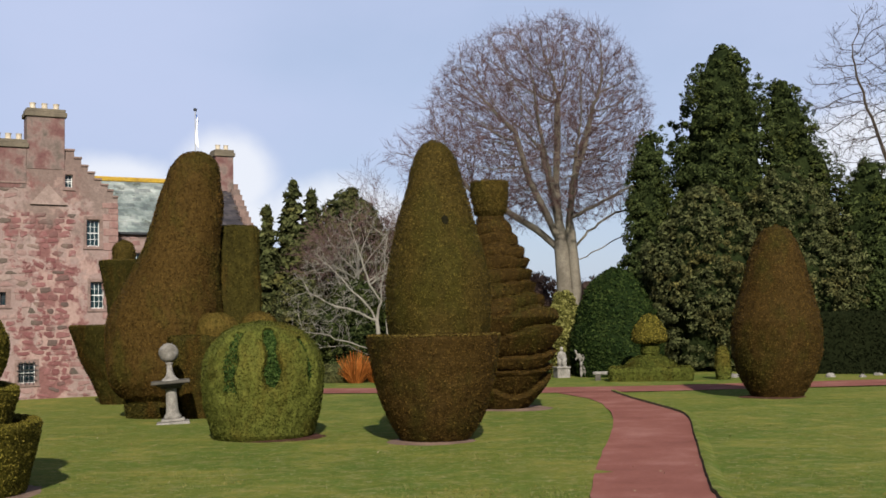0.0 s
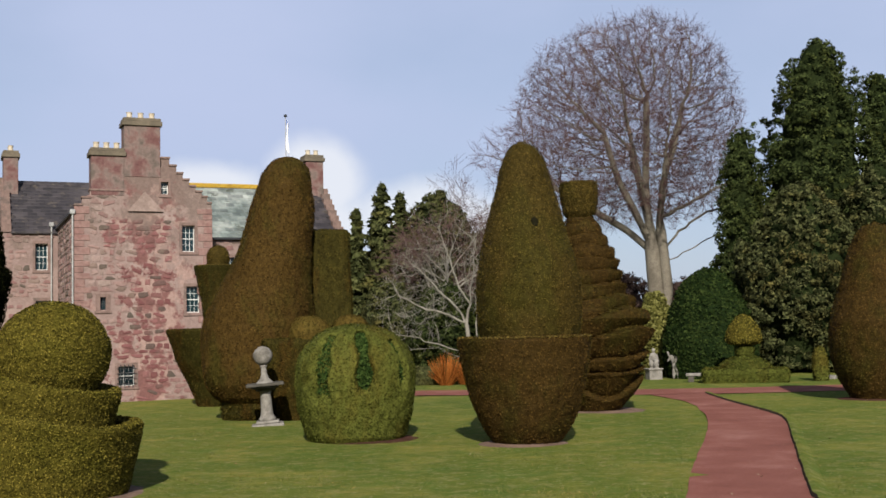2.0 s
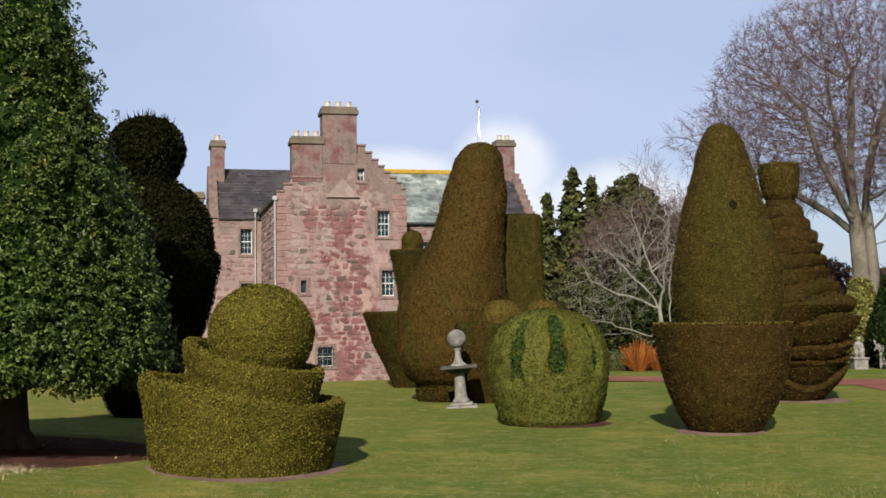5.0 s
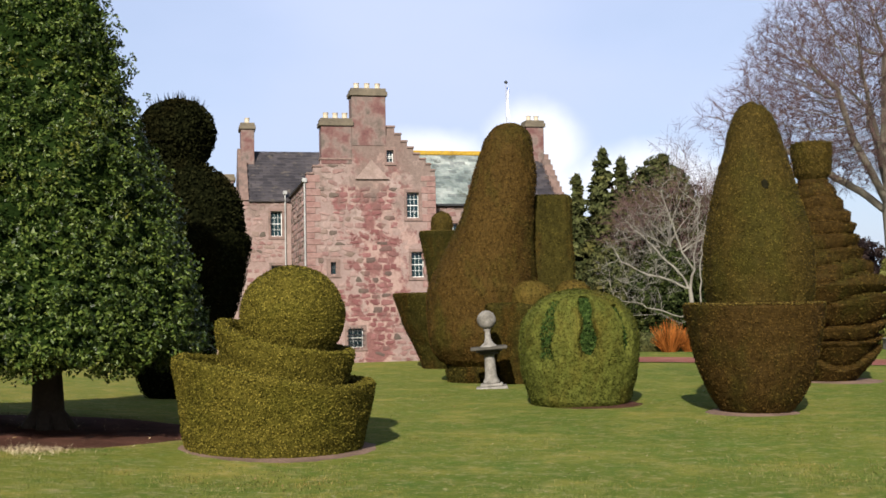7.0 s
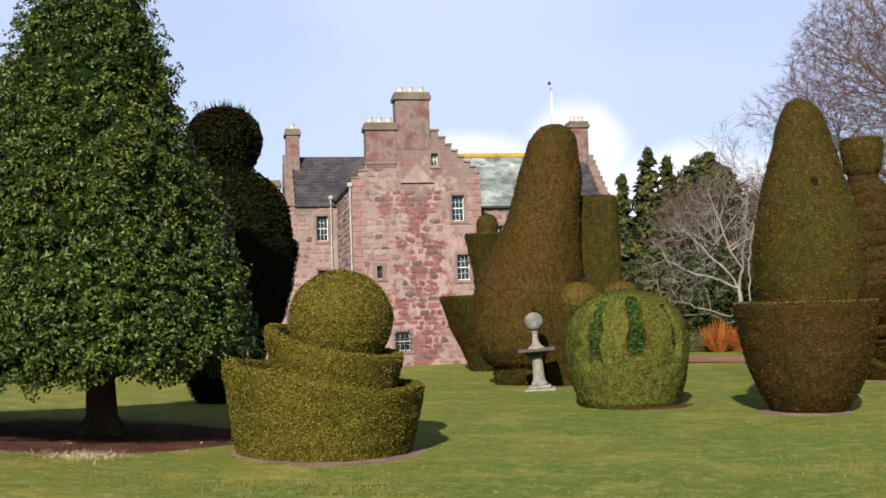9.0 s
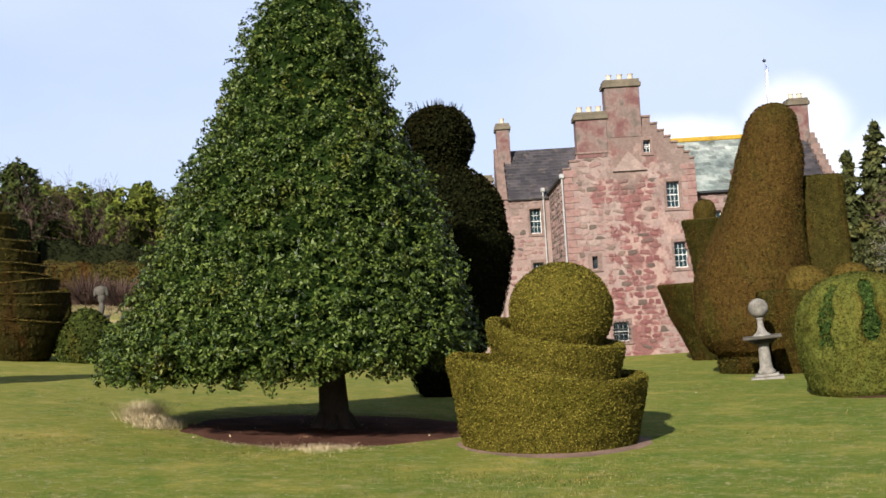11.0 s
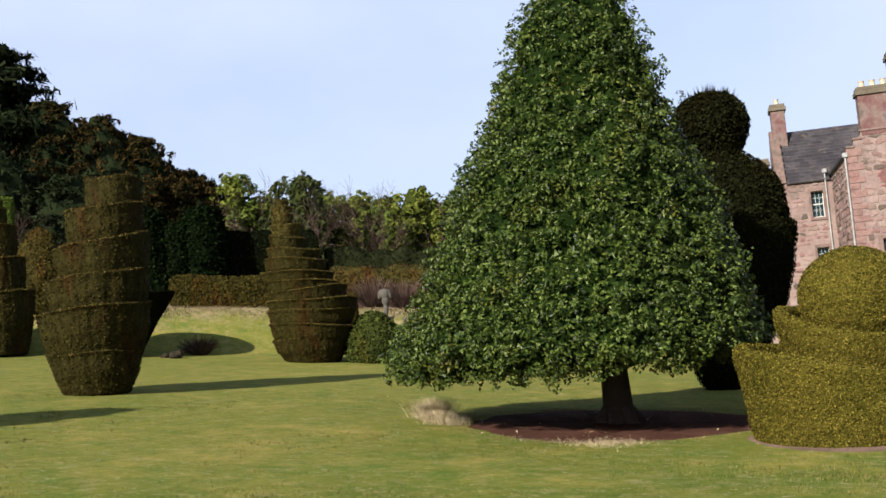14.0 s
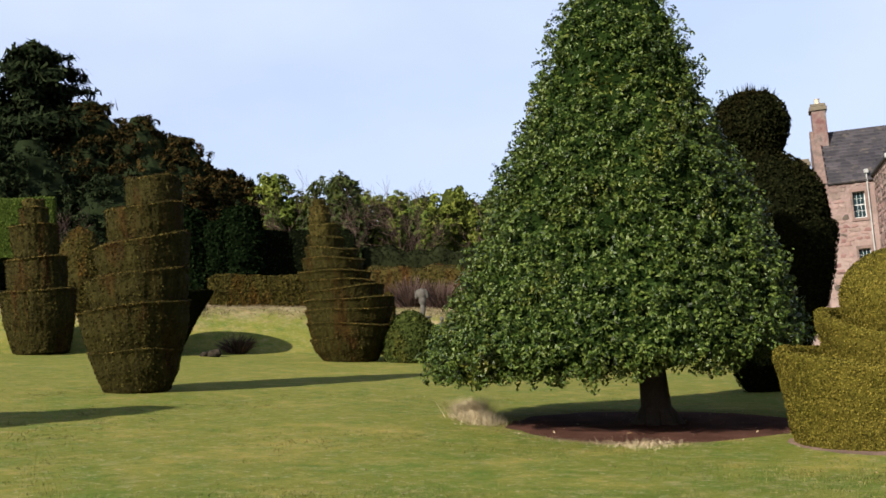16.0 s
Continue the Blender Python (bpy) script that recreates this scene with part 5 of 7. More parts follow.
# the wing set back on one side
LW = 9.0
wall_with_holes("wing_wall", -2.75, 0.02, -0.4, 8.6, LW, 0.45, [(-1.12, -0.5, 6.62, 8.0), (-1.1, -0.5, 3.7, 5.0)], MORTAR)
window(-1.12, -0.5, 6.62, 8.0, LW, 3, 4, castle, surround=0.12)
window(-1.1, -0.5, 3.7, 5.0, LW, 3, 4, castle, surround=0.12)
part("wing_gable", boxes((-2.78, -2.3, LW + 0.45, LW + 6.0, -0.4, 8.6)), MORTAR, castle)
gable_roof("wing_roof", -2.3, 3.0, LW - 0.15, LW + 6.4, 8.55, 11.7, "x", SLATE, 16, "dark slate wing roof")
bm = bmesh.new()
for k in range(8):
    h0 = 8.6 + k * 0.4
    box(bm, -2.78, -2.3, LW - 0.1 + k * 0.4, LW + 6.35 - k * 0.4, h0, h0 + 0.42)
part("wing_crow_steps", bm, ASHLAR_GREY, castle, "stepped gable of the wing")
chimney(-2.6, -1.85, LW + 2.2, LW + 3.6, 10.2, 13.25, 2)
part("rear_block", boxes((-4.0, -2.8, LW + 2.5, LW + 7.5, -0.4, 9.6), bevel=0.02), MORTAR, castle)
chimney(-3.55, -3.0, LW + 2.3, LW + 3.2, 9.4, 10.3, 0)
# lead pipes
for x, y, z0, z1 in ((-0.1, -0.02, 0.0, 8.6), (-0.32, LW - 0.1, 4.6, 8.9)):
    v, f = lathe([(z0, 0.04), (z1, 0.04)], 10, 0.5, rough=0, fine=0)
    pipe = part_np("drainpipe", v, f, LEAD, castle, "grey-white drainpipe", at=pose(x, y, 0))
    part("hopper", boxes((-0.12, 0.12, -0.1, 0.1, z1, z1 + 0.22), bevel=0.03), LEAD, pipe)
part("gutter", boxes((-0.14, 0.0, 0.1, LW, 8.72, 8.84), bevel=0.02), IRON, castle)

# the wing on the other side, with the lichened roof and a far gable
RW = 3.6
wall_with_holes("wing_wall", WIDE, 14.1, -0.4, 7.9, RW, 0.45, [(7.6, 8.2, 5.6, 6.9), (9.9, 10.5, 5.6, 6.9)], MORTAR)
window(7.6, 8.2, 5.6, 6.9, RW, 3, 4, castle)
window(9.9, 10.5, 5.6, 6.9, RW, 3, 4, castle)
gable_roof("wing_roof", WIDE - 0.4, 11.4, RW - 0.15, RW + 6.6, 7.9, 11.0, "x", SLATE_MOSS, 17, "pale lichened slate roof of the long wing")
gable_roof("wing_roof", 11.4, 13.72, RW - 0.15, RW + 6.6, 7.9, 11.0, "x", SLATE, 17, "dark slate end of the long wing's roof")
part("ridge", boxes((WIDE - 0.6, 12.6, RW + 3.0, RW + 3.45, 10.87, 11.13), bevel=0.05), LICHEN, castle, "ridge thick with yellow lichen")
part("gutter", boxes((WIDE, 13.7, RW - 0.22, RW - 0.05, 7.8, 7.92), bevel=0.02), IRON, castle)
part("wing_gable", boxes((13.7, 14.1, RW + 0.45, RW + 6.4, -0.4, 7.9)), MORTAR, castle)
bm = bmesh.new()
for k in range(9):
    h0 = 7.9 + k * 0.34
    box(bm, 13.66, 14.14, RW - 0.15 + k * 0.37, RW + 6.6 - k * 0.37, h0, h0 + 0.36)
part("wing_crow_steps", bm, ASHLAR_GREY, castle, "stepped gable at the wing's end")
chimney(12.85, 13.85, RW + 2.7, RW + 3.7, 10.0, 12.85, 2)
bm = bmesh.new()
box(bm, 9.0, 9.12, RW - 0.05, RW + 1.2, 7.9, 9.0)
part("skew_stone", bm, ASHLAR_GREY, castle)

# a bare climber on the wing wall
gen = np.random.default_rng(640)
stems = []
for k in range(26):
    x0, z0 = gen.uniform(-0.9, -0.15), gen.uniform(0.0, 3.6)
    pts, a = [np.array([x0, 0.0, z0])], radians(gen.uniform(60, 150))
    for q in range(7):
        a += gen.normal(0.06, 0.3)
        pts.append(pts[-1] + np.array([math.cos(a) * 0.34, gen.normal(0, 0.015), math.sin(a) * 0.34]))
    pts = [np.array([max(-2.6, min(-0.05, p[0])), LW - 0.07 + p[1], max(0.0, p[2])]) for p in pts]
    stems.append((pts, list(np.linspace(0.03, 0.008, 8))))
climber = thing("climbing_shrub", "leafless climbing shrub trained up the wing wall", "climber", (-20.73, 49.82, 0), 28.0)
part_np("stem_mass", *tube_set(stems, 5), BARK_DARK, climber, kind="stuff")

# the flag behind the ridge
flag = thing("flagpole", "white flagpole with a limp white flag behind the roof", "flagpole", (-14.1, 64.4, 9.5), 15.0)
part_np("pole", *lathe([(0, 0.035), (6.1, 0.022)], 10, 0.6, rough=0, fine=0), LEAD, flag)
part_np("finial", *lathe([(6.05, 0.0), (6.1, 0.1), (6.2, 0.1), (6.28, 0.0)], 10, 0.05, rough=0, fine=0), IRON, flag)
gv, gf = [], []
for i in range(13):
    for j in range(5):
        u, w = j / 4, i / 12
        gv.append((0.03 + 0.15 * u * (1 - 0.35 * w) + 0.05 * math.sin(5 * w + 3 * u), 0.09 * math.sin(9 * u + 2 * w), 5.95 - 1.75 * w - 0.35 * u))
gf = [[i * 5 + j, i * 5 + j + 1, (i + 1) * 5 + j + 1, (i + 1) * 5 + j] for i in range(12) for j in range(4)]
cloth = part_np("flag_cloth", gv, gf, FLAG_CLOTH, flag, "limp white flag", True)
sol = cloth.modifiers.new("thick", "SOLIDIFY")
sol.thickness = 0.012
bandv = [(x * 1.02, y - 0.02, z) for x, y, z in gv[:15]]
part_np("flag_band", bandv, [[i * 5 + j, i * 5 + j + 1, (i + 1) * 5 + j + 1, (i + 1) * 5 + j] for i in range(2) for j in range(4)], FLAG_BLUE, flag, "blue band of the flag", True)


# ---- single stones of the walls ----


def stone_mesh(seed):
    g = np.random.default_rng(seed)
    n = 7
    a = np.sort(g.uniform(0, 2 * np.pi, n) * 0.25 + np.linspace(0, 2 * np.pi, n, endpoint=False))
    p = np.stack([np.clip(0.62 * np.cos(a) * 1.05, -0.5, 0.5), np.clip(0.62 * np.sin(a) * 1.05, -0.5, 0.5)], 1) * g.uniform(0.93, 1.0, (n, 1))
    outer = np.stack([p[:, 0], np.full(n, 0.6), p[:, 1]], 1)
    face = np.stack([p[:, 0] * 0.86, -0.5 + g.uniform(-0.25, 0.25, n), p[:, 1] * 0.86], 1)
    v = np.concatenate([outer, face, [[0, -0.75, 0]]])
    f = [[i, (i + 1) % n, n + (i + 1) % n, n + i] for i in range(n)] + [[n + i, n + (i + 1) % n, 2 * n] for i in range(n)]
    return v, f


STONE_SHAPES = [stone_mesh(60 + k) for k in range(10)]
STONE_MESHES = [mesh_of("stone", v, f, RUBBLE) for v, f in STONE_SHAPES]


def lay_rubble(x0, x1, z0, z1, y, holes, singly, turn=None, head=None, parent=None, tall=(0.17, 0.36)):
    """Random rubble in rough courses; the first stones are objects of their own, the rest one mesh."""
    rest = []
    z, made = z0, 0
    gen = np.random.default_rng(int(1000 + x0 * 10 + y * 7))
    while z < z1:
        h = gen.uniform(*tall)
        x = x0 + gen.uniform(0, 0.2)
        while x < x1 - 0.12:
            w = gen.uniform(0.26, 0.72)
            cx, cz = x + w / 2, z + h / 2 + gen.normal(0, 0.02)
            lim = head(cx) if head else 99
            clear = not any(a - 0.2 < cx + w / 2 and cx - w / 2 < b + 0.2 and c - 0.22 < cz + h / 2 and cz - h / 2 < d + 0.2 for a, b, c, d in holes)
            if cx + w / 2 < x1 and cz + h / 2 < lim and clear and gen.random() < 0.9:
                k = int(gen.integers(10))
                sc = (w * 0.98, 0.045, h * 0.97)
                m = Matrix.LocRotScale((cx, y, cz), Euler((0, radians(gen.normal(0, 3)), 0)), sc)
                if turn is not None:
                    m = turn @ m
                if made < singly:
                    ob = new("stone", STONE_MESHES[k])
                    ob.parent = parent or castle
                    ob.matrix_basis = m
                    made += 1
                else:
                    v = np.array([(m @ Vector(p))[:] for p in STONE_SHAPES[k][0]])
                    rest.append((v, STONE_SHAPES[k][1]))
            x += w + gen.uniform(0.0, 0.03)
        z += h + 0.015
    if rest:
        tagged(part_np("rubble", *join_np(rest), RUBBLE_REST, castle), kind="stuff")


def gable_head(x):
    return [zz for (xa, zz), (xb, _) in zip(STEPS, STEPS[1:]) if xa <= x < xb][0] - 0.02 if x < STEPS[-1][0] else 9.0


PEDIMENT = (2.3, 4.0, 8.7, 9.75)
lay_rubble(0.5, WIDE - 0.5, 0.05, 11.2, 0.0, FRONT_HOLES + [PEDIMENT, (0.6, 4.0, 9.85, 12), (4.75, 6.3, 2.4, 12)], 290, head=gable_head)
lay_rubble(-2.6, -0.05, 0.0, 8.5, LW, [(-1.12, -0.5, 6.62, 8.0), (-1.1, -0.5, 3.7, 5.0)], 0)
lay_rubble(WIDE + 0.1, 13.9, 2.0, 7.7, RW, [(7.6, 8.2, 5.6, 6.9), (9.9, 10.5, 5.6, 6.9)], 0)
SIDE_TURN = Matrix.Rotation(radians(-90), 4, "Z")
lay_rubble(-8.8, -0.4, 0.0, 8.5, 0.0, [], 0, turn=SIDE_TURN)

# ---- trees ----


def grow(start, direction, length, radius, level, gen, out, spec):
    """One limb and, from it, its branches."""
    n = 6 if level < 3 else (4 if level == 3 else 1)
    p, d = np.array(start, float), np.array(direction, float)
    pts, rad = [p.copy()], [radius]
    for i in range(n):
        d = d + gen.normal(0, spec["bend"] * (0.35 if level == 0 else 1.0), 3) + np.array([0, 0, spec["lift"][min(level, len(spec["lift"]) - 1)]])
        d /= np.linalg.norm(d)
        p = p + d * length / n
        pts.append(p.copy())
        rad.append(radius * (1 - (1 - spec["taper"]) * (i + 1) / n))
    out.append((level, pts, rad))
    if level >= spec["levels"]:
        return
    kids = spec["kids"][level]
    for k in range(kids):
        u = 0.35 + 0.65 * (k + gen.random()) / kids if level else spec["first"] + (1 - spec["first"]) * (k + gen.random()) / kids
        i = min(n - 1, int(u * n))
        q = np.array(pts[i]) + (np.array(pts[i + 1]) - np.array(pts[i])) * (u * n - i)
        axis = unit((np.array(pts[i + 1]) - np.array(pts[i]))[None])[0]
        side = unit(np.cross(axis, gen.normal(0, 1, 3))[None])[0]
        ang = radians(gen.uniform(*spec["angle"]))
        nd = axis * math.cos(ang) + side * math.sin(ang)
        grow(q, nd, length * gen.uniform(*spec["ratio"]), rad[i] * spec["thin"], level + 1, gen, out, spec)


def bare_tree(name, x, y, height, radius, spec, label, bark, twig, seed, lean=(0, 0), group="bare trees"):
    gen = np.random.default_rng(seed)
    t = thing(name, label, "tree", (x, y, gz(x, y) - 0.1), 0, group)
    out = []
    grow((0, 0, 0), (lean[0], lean[1], 1), height, radius, 0, gen, out, spec)
    big = [(p, r) for lv, p, r in out if lv == 0]
    mid = [(p, r) for lv, p, r in out if 1 <= lv <= 2]
    fine = [(p, r) for lv, p, r in out if lv > 2]
    part_np("trunk", *tube_set(big, 12), bark, t, "", True)
    part_np("limb_work", *tube_set(mid, 7), bark, t, "", True, kind="stuff")
    if fine:
        part_np("twig_mass", *tube_set([(p, [max(q, 0.008) for q in r]) for p, r in fine], 4), twig, t, "fine bare twigs", kind="stuff")
    return t


def colonise(lines, aims, step, reach, kill, rise=0.1, rounds=140):
    """Branches that grow from a rough skeleton towards points spread through the crown.
    Returns the nodes, each node's parent and its radius."""
    pos, par = [], []
    for line, at in lines:
        line = np.array(line, float)
        d = np.concatenate([[0], np.cumsum(np.linalg.norm(np.diff(line, axis=0), axis=1))])
        pts = np.stack([np.interp(np.linspace(0, d[-1], max(2, int(d[-1] / step) + 1)), d, line[:, k]) for k in range(3)], 1)
        last = -1
        if pos and at:
            last = int(np.argmin(np.linalg.norm(np.array(pos) - pts[0], axis=1)))
            pts = pts[1:]
        for q in pts:
            pos.append(q)
            par.append(last)
            last = len(pos) - 1
    pos, par = np.array(pos), list(par)
    near, dist = np.zeros(len(aims), int), np.full(len(aims), 1e9)

    def update(first):
        q = pos[first:]
        d = np.sqrt(((aims[:, None, :] - q[None]) ** 2).sum(2))
        k = d.argmin(1)
        dk = d[np.arange(len(aims)), k]
        better = dk < dist
        near[better] = k[better] + first
        dist[better] = dk[better]

    update(0)
    for _ in range(rounds):
        on = (dist > kill) & (dist < reach)
        if not on.any():
            break
        pull = np.zeros((len(pos), 3))
        np.add.at(pull, near[on], unit(aims[on] - pos[near[on]]))
        src = np.unique(near[on])
        d = unit(unit(pull[src]) + np.array([0, 0, rise]))
        fresh = pos[src] + d * step
        # a shoot that would only repeat an older one stops, and gives up its aims
        crowd = np.array([np.min(((pos - q) ** 2).sum(1)) < (0.6 * step) ** 2 for q in fresh])
        stuck = src[crowd]
        first = len(pos)
        pos = np.concatenate([pos, fresh[~crowd]])
        par += list(src[~crowd])
        keep = (dist > kill) & ~np.isin(near, stuck)
        aims, near, dist = aims[keep], near[keep], dist[keep]
        if first == len(pos):
            continue
        if not len(aims):
            break
        update(first)
    return pos, np.array(par)


def branch_radii(par, tip, power, cap):
    n = len(par)
    r = np.zeros(n)
    for i in range(n - 1, -1, -1):
        r[i] = max(tip, r[i] ** (1 / power)) if r[i] else tip
        if par[i] >= 0:
            r[par[i]] += r[i] ** power
    return np.minimum(r, cap)


def chains(pos, par, rad):
    """Runs of nodes from each fork to its tip, the thickest child carrying on."""
    kids = {}
    for i, p in enumerate(par):
        kids.setdefault(int(p), []).append(i)
    out, heads = [], [(i, None) for i in kids.get(-1, [])]
    while heads:
        i, before = heads.pop()
        run = [before, i] if before is not None else [i]
        while i in kids:
            order = sorted(kids[i], key=lambda k: -rad[k])
            heads += [(k, i) for k in order[1:]]
            i = order[0]
            run.append(i)
        if len(run) > 1:
            r = [rad[k] for k in run]
            if before is not None:
                r[0] = min(r[0], r[1] * 1.15)
            out.append(([pos[k] for k in run], r))
    return out


def grown_tree(name, x, y, lines, aims, label, bark, twig, seed, step=0.6, reach=6.0, kill=1.0, tip=0.012, power=2.3, cap=0.7, twigs=3, length=0.7, rise=0.12, split=0.045):
    """A bare tree: trunk and leaders as given, the branches grown into the crown, and fine twigs on them."""
    gen = np.random.default_rng(seed)
    t = thing(name, label, "tree", (x, y, gz(x, y) - 0.1), 0, "bare trees")
    pos, par = colonise(lines, aims, step, reach, kill, rise)
    rad = branch_radii(par, tip, power, cap)
    pos = pos + gen.normal(0, step * 0.09, pos.shape) * (rad < 0.2)[:, None]
    runs = chains(pos, par, rad)
    trunk = max(runs, key=lambda q: q[1][0])
    part_np("trunk", *tube_set([trunk], 14), bark, t, "", True)
    stout = [q for q in runs if q[1][0] > split and q is not trunk]
    if stout:
        part_np("limb_work", *tube_set(stout, 7), bark, t, "", True, kind="stuff")
    fine = [q for q in runs if q[1][0] <= split]
    young = np.where((rad < 0.035) & (par >= 0))[0]
    i = np.repeat(young, twigs)
    along = unit(pos[i] - pos[par[i]])
    d = unit(along + gen.normal(0, 0.55, (len(i), 3)) + np.array([0, 0, 0.15]))
    ln = length * gen.uniform(0.5, 1.3, len(i))[:, None]
    mid = pos[i] + d * ln * 0.5
    end = mid + unit(d + gen.normal(0, 0.35, (len(i), 3)) + np.array([0, 0, 0.15])) * ln * 0.5
    fine += [([a, b, c], [tip * 0.75, tip * 0.65, tip * 0.45]) for a, b, c in zip(pos[i], mid, end)]
    part_np("twig_mass", *tube_set(fine, 4), twig, t, "fine bare twigs", kind="stuff")
    return t


def dome_aims(profile, n, seed, squash=0.9, bias=0.45):
    """Points through a crown given by (height, radius, sideways shift), most of them towards its skin."""
    gen = np.random.default_rng(seed)
    hs, rs, cs = (np.array([p[k] for p in profile], float) for k in range(3))
    h = gen.choice(np.linspace(hs[0], hs[-1], 300), n, p=(lambda w: w / w.sum())(np.interp(np.linspace(hs[0], hs[-1], 300), hs, rs) ** 2 + 0.3))
    a, q = gen.uniform(0, 2 * np.pi, n), gen.random(n) ** bias
    r = np.interp(h, hs, rs) * q
    return np.stack([np.interp(h, hs, cs) + r * np.cos(a), r * np.sin(a) * squash, h + gen.normal(0, 0.2, n)], 1)


def beech():
    """A great spreading beech: two stems grown together, steep leaders and a broad domed crown."""
    lines = [([(0, 0, 0), (-0.15, 0, 2.5), (-0.3, 0, 5.5), (-0.4, 0, 8.0), (-0.6, 0, 10.5), (-0.7, 0.1, 13.0), (-0.5, 0.2, 16.5), (-0.4, 0.3, 19.5)], False),
             ([(0.1, -0.1, 3.0), (0.5, -0.2, 5.5), (0.3, -0.2, 8.0), (0.1, -0.3, 10.5), (0.4, -0.6, 13.0), (1.3, -0.8, 15.5), (2.0, -1.0, 18.5)], True),
             ([(-0.5, 0, 8.6), (-1.4, -0.6, 10.6), (-2.7, -1.0, 13.2), (-3.6, -1.3, 16.5)], True), ([(-0.6, 0, 10.8), (-1.3, -1.2, 13.6), (-2.0, -2.0, 17.0)], True),
             ([(-0.6, 0, 9.8), (-0.9, 1.6, 12.6), (-1.4, 3.2, 16.0)], True), ([(0.1, -0.3, 10.0), (0.8, 1.4, 13.2), (1.6, 2.8, 16.5)], True),
             ([(0.1, -0.3, 9.6), (0.2, -2.0, 12.2), (0.4, -3.8, 15.0)], True), ([(-0.45, 0, 8.2), (-2.0, 0.4, 9.7), (-4.4, 0.6, 11.3), (-7.0, 0.8, 13.0)], True),
             ([(0.35, -0.2, 7.4), (1.8, -0.5, 8.0), (3.4, -0.8, 9.0), (5.6, -1.0, 9.5)], True), ([(0.3, -0.2, 8.2), (1.3, 0.2, 9.4), (3.2, 0.5, 10.8), (5.4, 0.8, 11.4)], True),
             ([(0.0, -0.3, 10.4), (2.0, -0.6, 11.4), (4.2, -0.9, 12.4), (6.0, -1.0, 13.4)], True)]
    aims = dome_aims([(10.2, 4.0, -2.0), (11.8, 7.0, -2.0), (14.0, 8.2, -2.1), (17.5, 8.3, -2.0), (20.2, 7.6, -1.8), (22.0, 6.6, -1.6), (23.6, 4.8, -1.2), (24.6, 2.6, -0.7), (25.0, 1.0, -0.6)], 8200, 3)
    lobe = dome_aims([(12.6, 1.2, -10.0), (14.0, 2.3, -10.2), (15.6, 2.4, -10.4), (17.2, 1.4, -10.2)], 170, 4)
    low = dome_aims([(8.4, 0.8, 6.0), (9.6, 1.8, 5.2), (11.4, 2.2, 5.8), (13.0, 2.0, 6.0)], 90, 5)
    grown_tree("beech_tree", 8.85, 80.0, lines, np.concatenate([aims, lobe, low]), "tall bare winter beech with pale trunk and reddish twigs", BARK_BEECH, TWIG, 12, 0.46, 8.0, 0.44, 0.0112, 1.85, 0.56, 6, 0.8)


beech()
BARE_SPEC = dict(levels=4, kids=[13, 8, 6, 5], bend=0.16, lift=[0.0, 0.05, 0.03, 0.02], taper=0.3, first=0.3, angle=(25, 65), ratio=(0.4, 0.65), thin=0.5)
for x, y, k, sx in ((32.6, 78.0, 31, 1.0), (43.0, 88.0, 32, -1.0)):
    lines = [([(0, 0, 0), (0.2, 0, 5), (0.0, 0, 9), (-0.4, 0, 13), (-0.2, 0, 17), (-0.5, 0, 20)], False),
             ([(0.1, 0, 7), (-1.6 * sx, 0.3, 9.6), (-3.6 * sx, 0.4, 11.2), (-6.0 * sx, 0.5, 12.2)], True), ([(-0.2, 0, 10.5), (-1.8 * sx, -0.6, 13.5), (-3.2 * sx, -0.9, 17.5), (-4.0 * sx, -1.0, 21.0)], True),
             ([(0.1, 0, 8.5), (1.8 * sx, 0.5, 11.5), (3.2 * sx, 0.6, 15.0)], True), ([(-0.3, 0, 12.0), (0.4, 2.2, 15.0), (0.8, 3.6, 18.5)], True)]
    grown_tree("bare_tree", x, y, lines, dome_aims([(9.0, 4.0, -1.0 * sx), (12.0, 6.6, -1.4 * sx), (16.0, 6.6, -1.4 * sx), (20.0, 5.6, -1.4 * sx), (23.0, 4.2, -1.6 * sx), (25.4, 1.4, -1.6 * sx)], 1800, k), "tall bare tree with dark crooked branches", BARK_DARK, BARK_DARK, k, 0.6, 8.0, 0.75, 0.014, 2.1, 0.5, 3, 0.8, 0.05)
bare_tree("bare_tree", -3.0, 92.0, 9.5, 0.35, BARE_SPEC, "bare tree with pale grey twigs in front of the wood", BARK_PALE, TWIG, 15)
bare_tree("bare_tree", -6.5, 83.0, 8.0, 0.3, BARE_SPEC, "bare tree with pale grey twigs in front of the wood", BARK_PALE, TWIG, 16)
